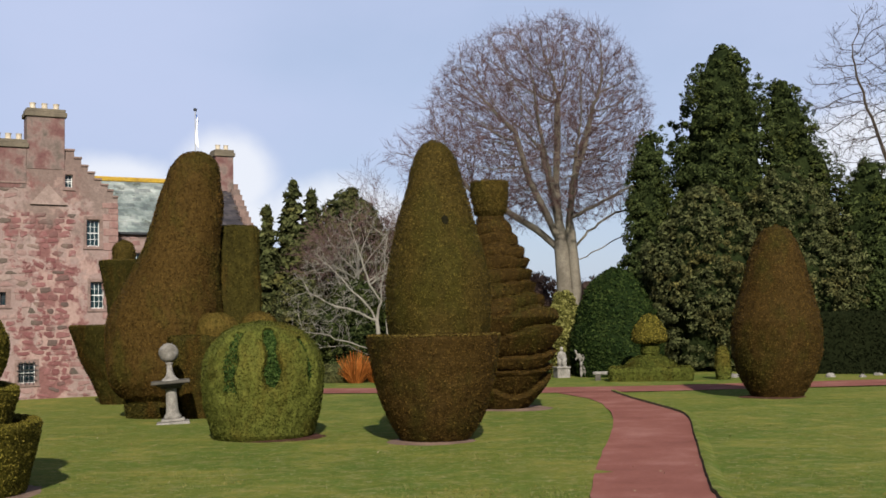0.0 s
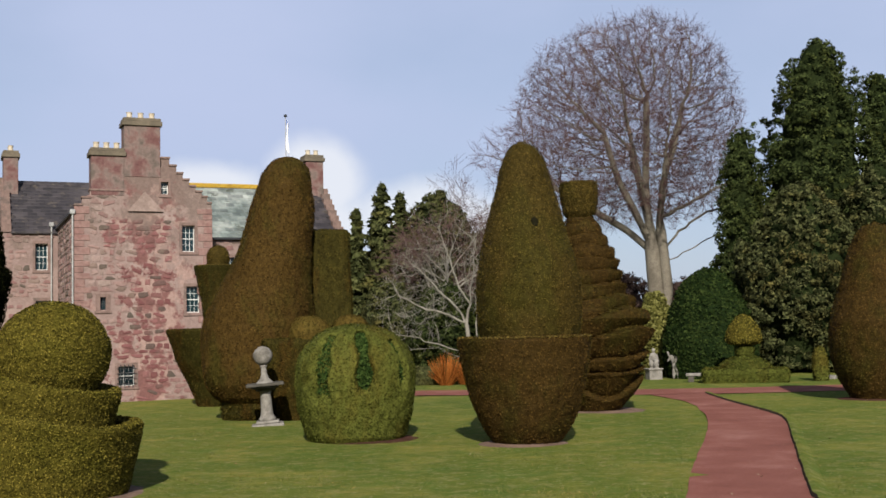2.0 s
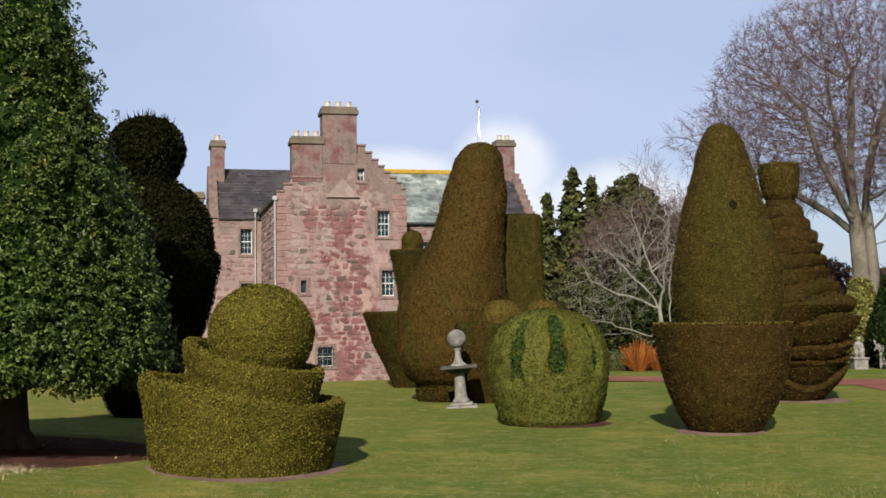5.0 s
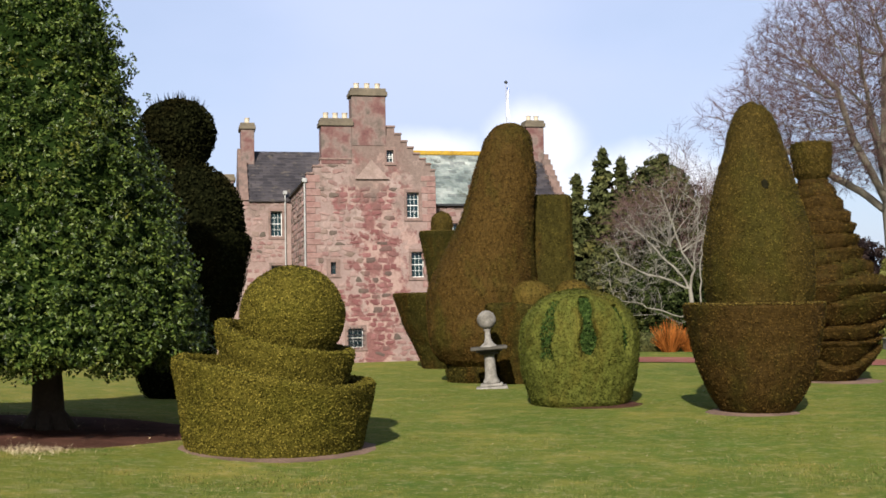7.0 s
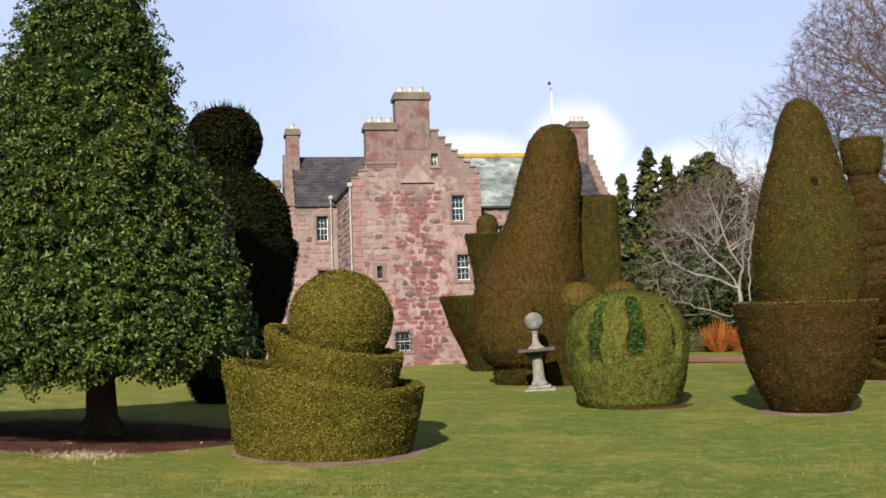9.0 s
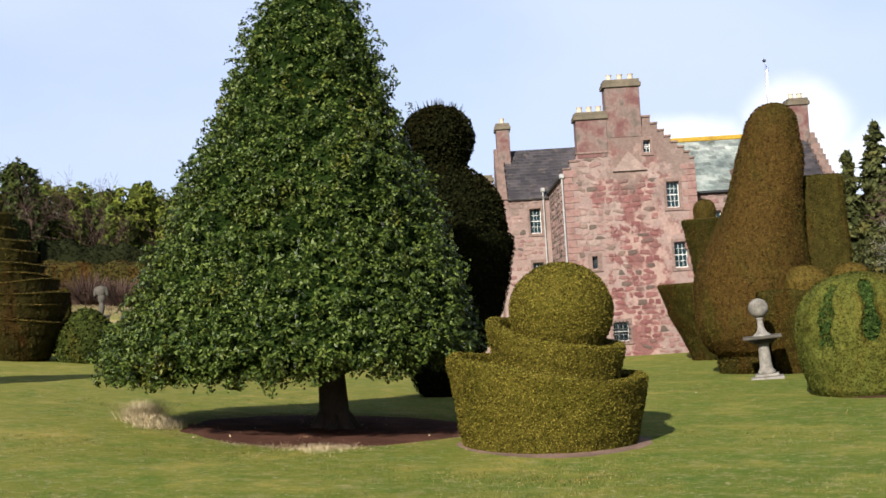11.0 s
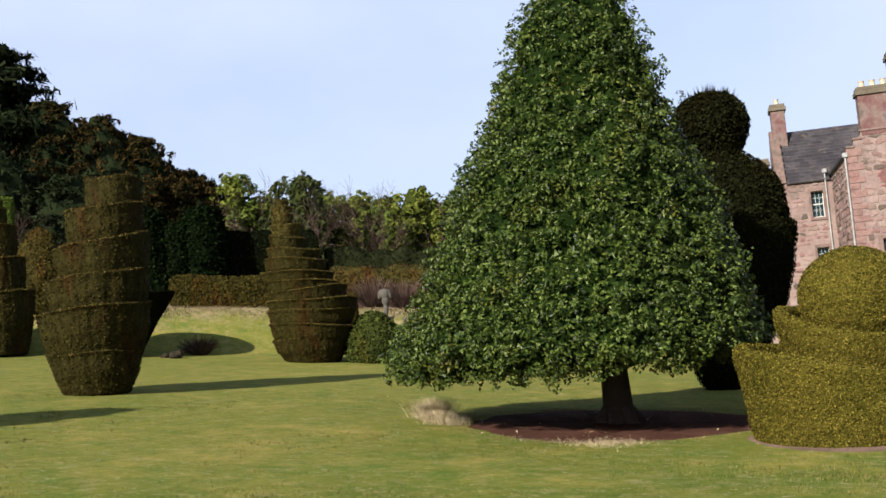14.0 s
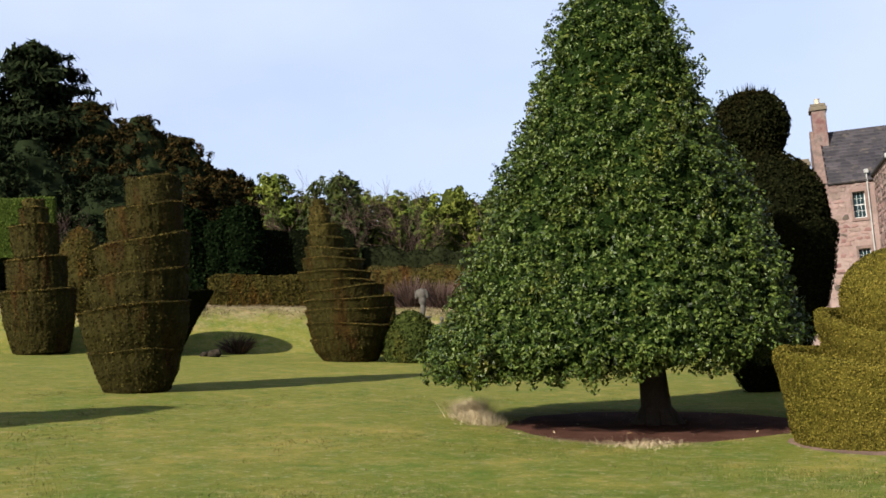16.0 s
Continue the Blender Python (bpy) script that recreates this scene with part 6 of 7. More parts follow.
def dead_trees():
    """Two bleached stems with long crooked boughs, the lowest reaching far out to one side."""
    lines = [([(0, 0, 0), (-0.05, 0, 1.8), (-0.15, 0, 3.4), (0.1, 0, 5.2), (0.35, 0, 7.0), (0.5, 0.1, 8.6)], False),
             ([(-0.1, 0, 2.0), (-0.8, -0.3, 1.75), (-1.6, -0.6, 2.15), (-2.6, -0.9, 2.3), (-3.5, -1.1, 2.75), (-4.7, -1.4, 2.9)], True),
             ([(-0.1, 0, 1.7), (-0.9, -0.5, 1.35), (-1.7, -0.8, 1.9), (-3.2, -1.2, 1.95), (-4.4, -1.4, 1.8)], True),
             ([(-0.15, 0, 3.2), (-0.7, 0.2, 4.4), (-1.6, 0.3, 5.2), (-2.8, 0.4, 6.6)], True), ([(-0.1, 0, 3.4), (-1.4, -0.4, 4.1), (-2.8, -0.6, 4.4), (-4.2, -0.8, 5.2)], True),
             ([(0.0, 0, 4.6), (-0.8, 0.1, 6.4), (-1.4, 0.1, 8.4)], True)]
    aims = dome_aims([(2.6, 2.0, -3.2), (3.6, 3.0, -3.0), (5.4, 3.5, -2.6), (7.4, 3.0, -2.0), (9.0, 2.2, -1.5), (10.4, 1.2, -1.2), (11.2, 0.4, -1.0)], 620, 41, 0.8, 0.6)
    grown_tree("dead_tree", -4.1, 72.0, lines, aims, "leafless bleached tree with pale crooked boughs", BARK_PALE, TWIG_GREY, 23, 0.42, 5.0, 0.5, 0.011, 1.9, 0.3, 3, 0.6, 0.06, 0.03)
    lines = [([(0, 0, 0), (-0.12, 0, 1.6), (-0.3, 0, 3.0), (-0.2, 0, 5.0), (0.2, 0, 7.4)], False)]
    grown_tree("dead_tree", -3.45, 72.6, lines, dome_aims([(4.0, 0.8, 0.2), (6.0, 1.6, 0.6), (8.5, 1.6, 0.8), (10.5, 0.8, 0.8)], 220, 42), "leafless bleached tree with pale crooked boughs", BARK_PALE, TWIG_GREY, 29, 0.42, 5.0, 0.5, 0.011, 2.3, 0.2, 3, 0.6)


dead_trees()


def crown_points(profile, centre, n, gen, deep=0.45, lumps=0.28, scale=0.35, seed=0.0):
    """Clump centres in the outer part of a crown with an uneven outline."""
    hs, rs = np.array([p[0] for p in profile]), np.array([p[1] for p in profile])
    cs = np.array(centre) if len(centre) else np.zeros(len(hs))
    w = np.interp(np.linspace(hs[0], hs[-1], 200), hs, rs) + 0.15
    z = gen.choice(np.linspace(hs[0], hs[-1], 200), n, p=w / w.sum()) + gen.normal(0, 0.1, n)
    a = gen.uniform(0, 2 * np.pi, n)
    r = np.interp(z, hs, rs)
    lump = np.array([noise.noise(Vector((math.cos(q) * 3 * scale * 3 + seed, math.sin(q) * 3 * scale * 3, h * scale))) for q, h in zip(a, z)])
    r = r * (1 + lumps * lump) * (1 - deep * gen.random(n) ** 2)
    p = np.stack([np.interp(z, hs, cs) + r * np.cos(a), r * np.sin(a), z], 1)
    out = unit(np.stack([np.cos(a), np.sin(a), np.full(n, 0.35)], 1))
    return p, out


def tuft_shells(c, o, per, radius, gen, flat=0.75, inner=0.5):
    """Leaf places on small rounded tufts: one tuft at each centre c, fullest on its outward side o."""
    n = len(c)
    size = (radius * gen.uniform(0.6, 1.25, n))[:, None]
    d = unit(gen.normal(0, 1, (n * per, 3)) + np.repeat(o, per, 0) * 0.75 + np.array([0, 0, 0.2]))
    p = np.repeat(c, per, 0) + d * np.repeat(size, per, 0) * (1 - inner * gen.random((n * per, 1)) ** 2) * np.array([1, 1, flat])
    return p, unit(d + np.array([0, 0, 0.25]))


def leafy(name, x, y, profile, label, mat, clumps, per, leaf, seed, centre=(), spread=0.55, trunk=0.35, bark=None, lumps=0.28, scale=0.35, core=0.72, category="tree", group="evergreen trees", base=None, heart=None, long=1.6):
    """A tree or big shrub: trunk, an uneven solid inner mass, by default coloured dark for shade, and a crown of many
    small leaves in clumps.
    """
    gen = np.random.default_rng(seed)
    t = thing(name, label, category, (x, y, (gz(x, y) if base is None else base) - 0.1), facing(x, y), group)
    top = profile[-1][0]
    if trunk:
        part_np("trunk", *tube_set([([(0, 0, 0), (0.05, 0, top * 0.3), (-0.05, 0, top * 0.6), (0, 0, top * 0.9)], [trunk, trunk * 0.8, trunk * 0.5, trunk * 0.15])], 12), bark or BARK_DARK, t, "", True)
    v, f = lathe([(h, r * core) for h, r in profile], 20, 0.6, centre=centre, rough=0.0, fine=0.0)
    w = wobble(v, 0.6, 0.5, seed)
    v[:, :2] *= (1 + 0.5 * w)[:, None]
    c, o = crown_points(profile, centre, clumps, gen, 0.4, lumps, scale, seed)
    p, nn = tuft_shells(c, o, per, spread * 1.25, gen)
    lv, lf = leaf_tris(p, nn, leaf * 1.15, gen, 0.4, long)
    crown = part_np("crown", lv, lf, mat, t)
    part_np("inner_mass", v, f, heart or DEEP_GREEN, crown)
    return t


def conifer(name, x, y, height, radius, label, mat, seed, sprays=34, leaf=0.34, whorl=0.55, power=0.85, group="conifers", bare=0.08, trunk=0.3, base=None, ragged=0.25, long=2.0):
    """A conifer: a straight trunk with whorls of drooping branches set with needle sprays."""
    gen = np.random.default_rng(seed)
    t = thing(name, label, "tree", (x, y, (gz(x, y) if base is None else base) - 0.1), 0, group)
    part_np("trunk", *tube_set([([(0, 0, 0), (0, 0, height * 0.5), (0, 0, height)], [trunk, trunk * 0.55, 0.03])], 10), BARK_DARK, t, "", True)
    limbs, pts, nrm = [], [], []
    z = height * bare
    while z < height - 0.2:
        u = (z - height * bare) / (height * (1 - bare))
        reach = radius * (1 - u) ** power + 0.12
        for k in range(7 if reach > 1 else 5):
            a = gen.uniform(0, 2 * np.pi)
            ln = reach * gen.uniform(1 - 2 * ragged, 1 + ragged * 0.6)
            tip = np.array([math.cos(a) * ln, math.sin(a) * ln, -0.16 * ln + gen.uniform(-0.05, 0.3)])
            s = np.array([0, 0, z])
            limbs.append(([s, s + tip * 0.5 + [0, 0, 0.06 * ln], s + tip], [0.05, 0.03, 0.012]))
            m = max(5, int(sprays * ln / radius))
            q = gen.random(m) ** 0.7
            off = gen.normal(0, 0.11 * ln + 0.05, (m, 3)) * np.array([1, 1, 0.45])
            pts.append(s + tip * q[:, None] + [0, 0, 0.0] + off)
            nrm.append(np.repeat([[math.cos(a) * 0.8, math.sin(a) * 0.8, 0.6]], m, 0))
        z += whorl * gen.uniform(0.7, 1.2)
    lv, lf = leaf_tris(np.concatenate(pts), np.concatenate(nrm), leaf * 1.1, gen, 0.5, long)
    part_np("branch_work", *tube_set(limbs, 4), BARK_DARK, t, kind="stuff")
    part_np("needle_mass", lv, lf, mat, t, kind="stuff")
    return t


# firs and broad evergreens behind the castle's far end
for k, (x, y, h, r, mat) in enumerate(((-13.2, 84.5, 12.4, 2.1, CONIFER), (-11.9, 89.5, 15.2, 2.6, CONIFER), (-10.2, 88.0, 14.2, 2.1, CONIFER), (-12.6, 86.0, 9.0, 2.2, CONIFER), (-11.2, 86.0, 9.5, 2.2, CONIFER), (-14.9, 90.0, 9.5, 2.4, CONIFER))):
    conifer("fir_tree", x, y, h, r, "slender olive-green fir with drooping branches", mat, 50 + k, 110, 0.26, 0.36)
leafy("broad_evergreen", -7.4, 89.0, [(1, 2.6), (4, 3.1), (8, 3.2), (11, 2.6), (12.8, 1.6), (13.9, 0.4)], "rounded grey-green evergreen tree", GREYGREEN, 1300, 30, 0.14, 61, spread=0.38, lumps=0.5)
leafy("broad_evergreen", -4.3, 97.0, [(1, 2.0), (4, 2.6), (8, 2.4), (10.5, 1.5), (11.5, 0.4)], "rounded grey-green evergreen tree", EVERGREEN, 800, 28, 0.15, 62, spread=0.45)
leafy("broad_evergreen", -10.2, 81.0, [(0.3, 2.0), (2, 2.4), (4.0, 2.2), (5.6, 1.2), (6.4, 0.4)], "rounded grey-green evergreen tree", GREYGREEN, 700, 28, 0.13, 63, spread=0.4)
leafy("broad_evergreen", -6.2, 79.0, [(0.3, 2.2), (2, 2.6), (4.0, 2.2), (5.5, 1.2), (6.2, 0.4)], "rounded grey-green evergreen tree", EVERGREEN, 700, 28, 0.13, 64, spread=0.4)
leafy("broad_evergreen", -1.4, 84.0, [(0.3, 2.2), (2, 2.8), (4.0, 2.4), (5.5, 1.4), (6.4, 0.4)], "rounded grey-green evergreen tree", GREYGREEN, 700, 28, 0.13, 65, spread=0.4)
# brown winter growth behind the beech
for k, (x, y, h, r) in enumerate(((3.6, 98.0, 6.5, 3.4), (8.2, 103.0, 7.5, 4.0), (12.6, 99.0, 6.8, 3.6), (30.5, 92.0, 7.0, 3.8), (37.0, 96.0, 7.5, 4.2))):
    leafy("winter_thicket", x, y, [(0.2, r * 0.9), (h * 0.35, r), (h * 0.65, r * 0.9), (h * 0.9, r * 0.5), (h, r * 0.15)], "brown leafless thicket in front of the far woods", HEATHER_TWIG, 300, 24, 0.1, 660 + k, spread=0.5, trunk=0.12, category="shrub", group="winter thickets", lumps=0.6, core=0.5, long=4.0, heart=HEATHER_TWIG)
# the great evergreens beyond the path
leafy("great_evergreen", 18.7, 74.0, [(0.5, 3.8), (4, 4.4), (7, 4.7), (9.5, 4.4), (12.2, 3.7), (15.0, 3.2), (17.7, 2.5), (19.6, 1.7), (20.7, 0.8), (21.1, 0.2)], "very tall dark evergreen tree with dense uneven crown", EVERGREEN, 1900, 34, 0.11, 71, centre=[-0.6, -0.5, -0.4, -0.3, -0.2, 0.0, 0.0, 0.0, 0.1, 0.1], spread=0.34, trunk=0.6, lumps=0.7, core=0.7)
leafy("great_evergreen", 24.3, 78.0, [(0.5, 2.8), (5, 3.0), (9.5, 2.9), (13.5, 2.3), (15.5, 1.7), (17.6, 1.3), (19.0, 0.9), (19.7, 0.2)], "very tall dark evergreen tree with dense uneven crown", EVERGREEN, 1300, 34, 0.11, 72, centre=[1.3, 1.2, 1.0, 0.6, 0.1, -0.3, -0.5, -0.6], spread=0.34, trunk=0.6, lumps=0.7, core=0.7)
leafy("holm_oak", 15.7, 67.0, [(0.4, 2.6), (3, 3.4), (6, 3.5), (8.4, 2.7), (10.2, 1.5), (11.0, 0.4)], "bushy grey-green holm oak", GREYGREEN, 1000, 32, 0.11, 73, spread=0.32, lumps=0.4)
leafy("holm_oak", 21.3, 70.0, [(0.4, 3.4), (3, 4.0), (6, 4.0), (9.0, 3.2), (11, 2.0), (12.4, 0.6)], "bushy grey-green holm oak", GREYGREEN, 1100, 32, 0.115, 74, spread=0.34, lumps=0.4)
leafy("holm_oak", 28.2, 74.0, [(0.4, 3.0), (3, 3.8), (7, 3.6), (10.0, 2.6), (12.0, 1.4), (13.2, 0.5)], "bushy grey-green holm oak", EVERGREEN, 900, 32, 0.12, 75, spread=0.36, lumps=0.45)
leafy("holm_oak", 13.6, 73.5, [(0.3, 1.4), (2, 1.8), (5, 1.9), (9, 1.6), (13, 1.1), (15.2, 0.4)], "slim dark ivy-clad tree", EVERGREEN, 1100, 30, 0.095, 76, spread=0.3)
leafy("holm_oak", 33.0, 80.0, [(0.4, 2.8), (3, 3.4), (6, 3.0), (8.5, 1.4), (9.4, 0.4)], "bushy grey-green holm oak", GREYGREEN, 1000, 28, 0.15, 77, spread=0.4)


# ---- the holly in its round bed ----
def holly():
    gen = np.random.default_rng(90)
    x, y = -14.35, 20.3
    t = thing("holly_tree", "large glossy dark green holly clipped to a broad cone", "tree", (x, y, gz(x, y) - 0.1), facing(x, y), "evergreen trees")
    trunk = [([(0, 0, -0.1), (0.02, 0, 0.35), (0.0, 0, 1.2), (-0.1, 0, 4), (-0.3, 0, 8)], [0.46, 0.34, 0.3, 0.2, 0.05])]
    for k in range(7):
        a = k * 0.9
        trunk.append(([(0.1 * math.cos(a), 0.1 * math.sin(a), 0.5), (0.42 * math.cos(a), 0.42 * math.sin(a), 0.16), (0.62 * math.cos(a), 0.62 * math.sin(a), 0.0)], [0.2, 0.14, 0.05]))
    part_np("trunk", *tube_set(trunk, 14), BARK_DARK, t, "dark fluted trunk", True)
    prof = [(1.8, 0.4), (1.6, 2.4), (1.53, 3.5), (1.65, 4.0), (1.85, 4.12), (2.15, 4.05), (2.6, 3.85), (3.2, 3.57), (3.8, 3.25), (4.43, 3.04), (5.06, 2.82), (5.7, 2.56), (6.3, 2.28), (6.94, 1.99), (7.56, 1.78), (8.2, 1.6), (8.83, 1.36), (9.34, 1.04), (9.8, 0.6), (10.1, 0.1)]
    cen = [-0.7, -0.76, -0.78, -0.78, -0.76, -0.7, -0.58, -0.47, -0.42, -0.36, -0.36, -0.38, -0.35, -0.31, -0.26, -0.21, -0.19, -0.16, -0.15, -0.15]
    v, f = lathe(prof, 72, 0.14, centre=cen, rough=0.0, fine=0.0)
    w = wobble(v, 0.55, 0.22, 3) + wobble(v, 1.3, 0.2, 8) + wobble(v, 2.8, 0.12, 5)
    ax = np.interp(v[:, 2], [p[0] for p in prof[2:]], cen[2:])
    rad = np.stack([v[:, 0] - ax, v[:, 1], np.zeros(len(v))], 1)
    rr = np.linalg.norm(rad, axis=1)
    v = v + unit(rad) * (w * np.minimum(1, rr / 0.5) - 0.14)[:, None]
    v[:, 2] += np.where(v[:, 2] < 2.0, wobble(v, 1.2, 0.3, 4), 0)
    # rounded tufts of leaves, some standing proud, some sunk between the boughs
    n = 5600
    c, nn = tri_points(v, f, n, gen)
    c = c + nn * gen.normal(-0.02, 0.11, n)[:, None]
    p, out = tuft_shells(c, unit(nn + np.array([0, 0, 0.45])), 20, 0.15, gen, 0.85, 0.45)
    lv, lf = leaf_quads(p, out, 0.053, gen, 0.55, 1.7, 0.12)
    dv, dn = tri_points(v, f, 26000, gen)
    iv, if_ = leaf_tris(dv - dn * gen.uniform(0.1, 0.26, 26000)[:, None], dn + np.array([0, 0, 0.4]), 0.07, gen, 0.8)
    # a few long shoots that stand out of the outline
    m = 170
    c2, n2 = tri_points(v, f, m, gen)
    sh = []
    for q in range(8):
        sh.append(c2 + unit(n2 + np.array([0, 0, 0.6])) * (0.12 + q * 0.03) + gen.normal(0, 0.03, (m, 3)))
    sv, sf = leaf_quads(np.concatenate(sh), gen.normal(0, 1, (m * 8, 3)), 0.06, gen, 0.5)
    crown = part_np("crown", *join_np([(lv, lf), (sv, sf), (iv, if_)]), HOLLY, t, "dense glossy dark green foliage")
    # solid core in that dark green, which reads as shade through the gaps
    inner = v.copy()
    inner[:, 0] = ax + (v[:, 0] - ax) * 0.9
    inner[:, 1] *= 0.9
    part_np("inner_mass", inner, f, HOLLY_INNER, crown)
    return x, y


HX, HY = holly()
bed(HX, HY, 3.45, SOIL, "round bed of bare red soil under the holly", dx=-0.1, dy=0.0)

# ---- stone ornaments ----
def pillar():
    x, y = -8.42, 35.15
    t = thing("stone_pillar", "leaning stone pillar with a square moulded slab and a ball finial", "garden ornament", (x, y, gz(x, y) - 0.03), facing(x, y))
    t.matrix_world = t.matrix_world @ pose(0, 0, 0, 0, -3.6, 0)
    base = bmesh.new()
    box(base, -0.5, 0.5, -0.45, 0.45, -0.05, 0.1, 0.03)
    box(base, -0.36, 0.36, -0.34, 0.34, 0.1, 0.19, 0.025)
    part("plinth", base, PALE_STONE, t, "worn pale stone plinth")
    part_np("shaft", *lathe([(0.18, 0.0), (0.18, 0.28), (0.26, 0.27), (0.36, 0.2), (0.5, 0.185), (1.05, 0.165), (1.12, 0.2), (1.15, 0.0)], 20, 0.05, rough=0.004, fine=0.003), PALE_STONE, t, "pale round shaft", True)
    slab = bmesh.new()
    box(slab, -0.3, 0.3, -0.3, 0.3, 1.12, 1.2, 0.02)
    box(slab, -0.42, 0.42, -0.42, 0.42, 1.2, 1.27, 0.02)
    box(slab, -0.58, 0.58, -0.58, 0.58, 1.27, 1.36, 0.02)
    part("slab", slab, DARK_STONE, t, "dark lichened moulded slab")
    part_np("neck", *lathe([(1.36, 0.3), (1.42, 0.22), (1.5, 0.14), (1.62, 0.1), (1.84, 0.085), (1.88, 0.12), (1.92, 0.12), (1.94, 0.0)], 18, 0.04, rough=0.003, fine=0.003), PALE_STONE, t, "", True)
    part_np("ball", *lathe([(1.9, 0.05), (1.94, 0.15), (2.02, 0.24), (2.13, 0.295), (2.22, 0.305), (2.31, 0.29), (2.42, 0.22), (2.49, 0.12), (2.52, 0.0)], 24, 0.04, rough=0.006, fine=0.006), STATUE_STONE, t, "stone ball mottled with pale lichen", True)


pillar()


def ellipsoid(c, r, tilt=0.0, seg=14):
    bm = bmesh.new()
    bmesh.ops.create_uvsphere(bm, u_segments=seg, v_segments=9, radius=1.0, matrix=Matrix.LocRotScale(c, Euler((0, radians(tilt), 0)), r))
    v = np.array([q.co[:] for q in bm.verts])
    f = [[q.index for q in face.verts] for face in bm.faces]
    bm.free()
    return v, f


def statue(x, y, kind, label, mat, height=1.6, plinth=0.0, turn=0.0):
    """A weathered garden figure as one plain shape."""
    k = height / 1.6
    if kind == "seated":
        blobs = [((0, 0, 0.3), (0.32, 0.26, 0.32), 0), ((0, 0.0, 0.72), (0.22, 0.18, 0.34), 6), ((0.03, 0, 1.2), (0.12, 0.12, 0.15), 0), ((0.1, -0.24, 0.52), (0.2, 0.28, 0.14), 10), ((-0.2, 0, 0.78), (0.08, 0.1, 0.26), 18), ((0.24, -0.05, 0.75), (0.08, 0.1, 0.26), -14), ((0.05, -0.4, 0.25), (0.18, 0.14, 0.28), 0)]
    elif kind == "torso":
        blobs = [((0, 0, 0.35), (0.15, 0.14, 0.42), 4), ((0.02, 0, 0.85), (0.2, 0.16, 0.3), 0), ((0, 0, 1.22), (0.27, 0.19, 0.3), 0), ((-0.27, 0, 1.2), (0.1, 0.11, 0.28), 12), ((0.27, 0, 1.2), (0.1, 0.11, 0.28), -12)]
    else:
        blobs = [((-0.1, 0, 0.4), (0.1, 0.12, 0.42), 3), ((0.12, 0, 0.4), (0.11, 0.12, 0.42), -5), ((0.01, 0, 0.78), (0.22, 0.17, 0.2), 0), ((0, 0, 1.1), (0.24, 0.17, 0.3), 4), ((0.02, 0, 1.5), (0.11, 0.12, 0.15), 0), ((-0.3, -0.04, 1.2), (0.08, 0.08, 0.26), 35), ((-0.36, -0.1, 1.44), (0.07, 0.07, 0.2), -20), ((0.28, 0, 1.05), (0.08, 0.09, 0.28), -12), ((0.24, 0.02, 0.4), (0.08, 0.1, 0.4), -3)]
    v, f = join_np([ellipsoid(c, r, a) for c, r, a in blobs])
    v = v * k
    v = v + wobble(v, 7.0, 0.012)[:, None]
    v[:, 2] = np.maximum(v[:, 2], 0.0) + plinth
    if plinth:
        w = 0.36
        bm = boxes((-w, w, -w, w, -0.1, plinth - 0.08), (-w - 0.06, w + 0.06, -w - 0.06, w + 0.06, plinth - 0.08, plinth + 0.02), bevel=0.02)
        bv = np.array([q.co[:] for q in bm.verts])
        bm.verts.index_update()
        bf = [[q.index for q in face.verts] for face in bm.faces]
        bm.free()
        v, f = join_np([(v, f), (bv, bf)])
    ob = new("statue", mesh_of("statue", v, f, mat, True))
    fused = ob.modifiers.new("fuse", "REMESH")
    fused.mode, fused.voxel_size, fused.use_smooth_shade = "VOXEL", 0.035, True
    ob.matrix_world = pose(x, y, gz(x, y) - 0.02, 0, 0, facing(x, y) + turn)
    return tagged(ob, label, "statue", "garden statues")


statue(6.3, 61.7, "seated", "weathered pale stone seated figure on a plinth", PALE_STONE, 1.3, 0.6, 20)
statue(7.45, 61.6, "standing", "weathered pale stone standing figure with a raised arm", PALE_STONE, 1.5, 0.0, -10)
statue(-43.2, 42.0, "torso", "grey stone torso on a plinth on the bank", DARK_STONE, 1.6, 1.0, 0)
statue(-41.1, 41.2, "seated", "grey stone crouching figure beside the clipped shrub", DARK_STONE, 1.5, 0.55, 30)

# stone slab, low blocks and mossy mound at the far border
t = thing("stone_bench", "low pale stone slab on two blocks at the border", "bench", (8.3, 57.5, 0), facing(8.3, 57.5))
part("seat", boxes((-0.85, 0.85, -0.3, 0.3, 0.3, 0.44), bevel=0.03), PALE_STONE, t)
for dx in (-0.6, 0.6):
    part("leg", boxes((dx - 0.14, dx + 0.14, -0.24, 0.24, -0.05, 0.3), bevel=0.02), DARK_STONE, t)


def boulder(x, y, r, label, mat=None, flat=0.6):
    v, f = ellipsoid((0, 0, r * flat * 0.5), (r, r * 0.8, r * flat), 0, 18)
    v = v * (1 + wobble(v, 1.6 / r, 0.3, x) + wobble(v, 4 / r, 0.1, y))[:, None]
    ob = new("boulder", mesh_of("boulder", v, f, mat or STATUE_STONE, False))
    ob.matrix_world = pose(x, y, gz(x, y) - 0.05, 0, 0, x * 40)
    return tagged(ob, label, "stone", "loose stones")


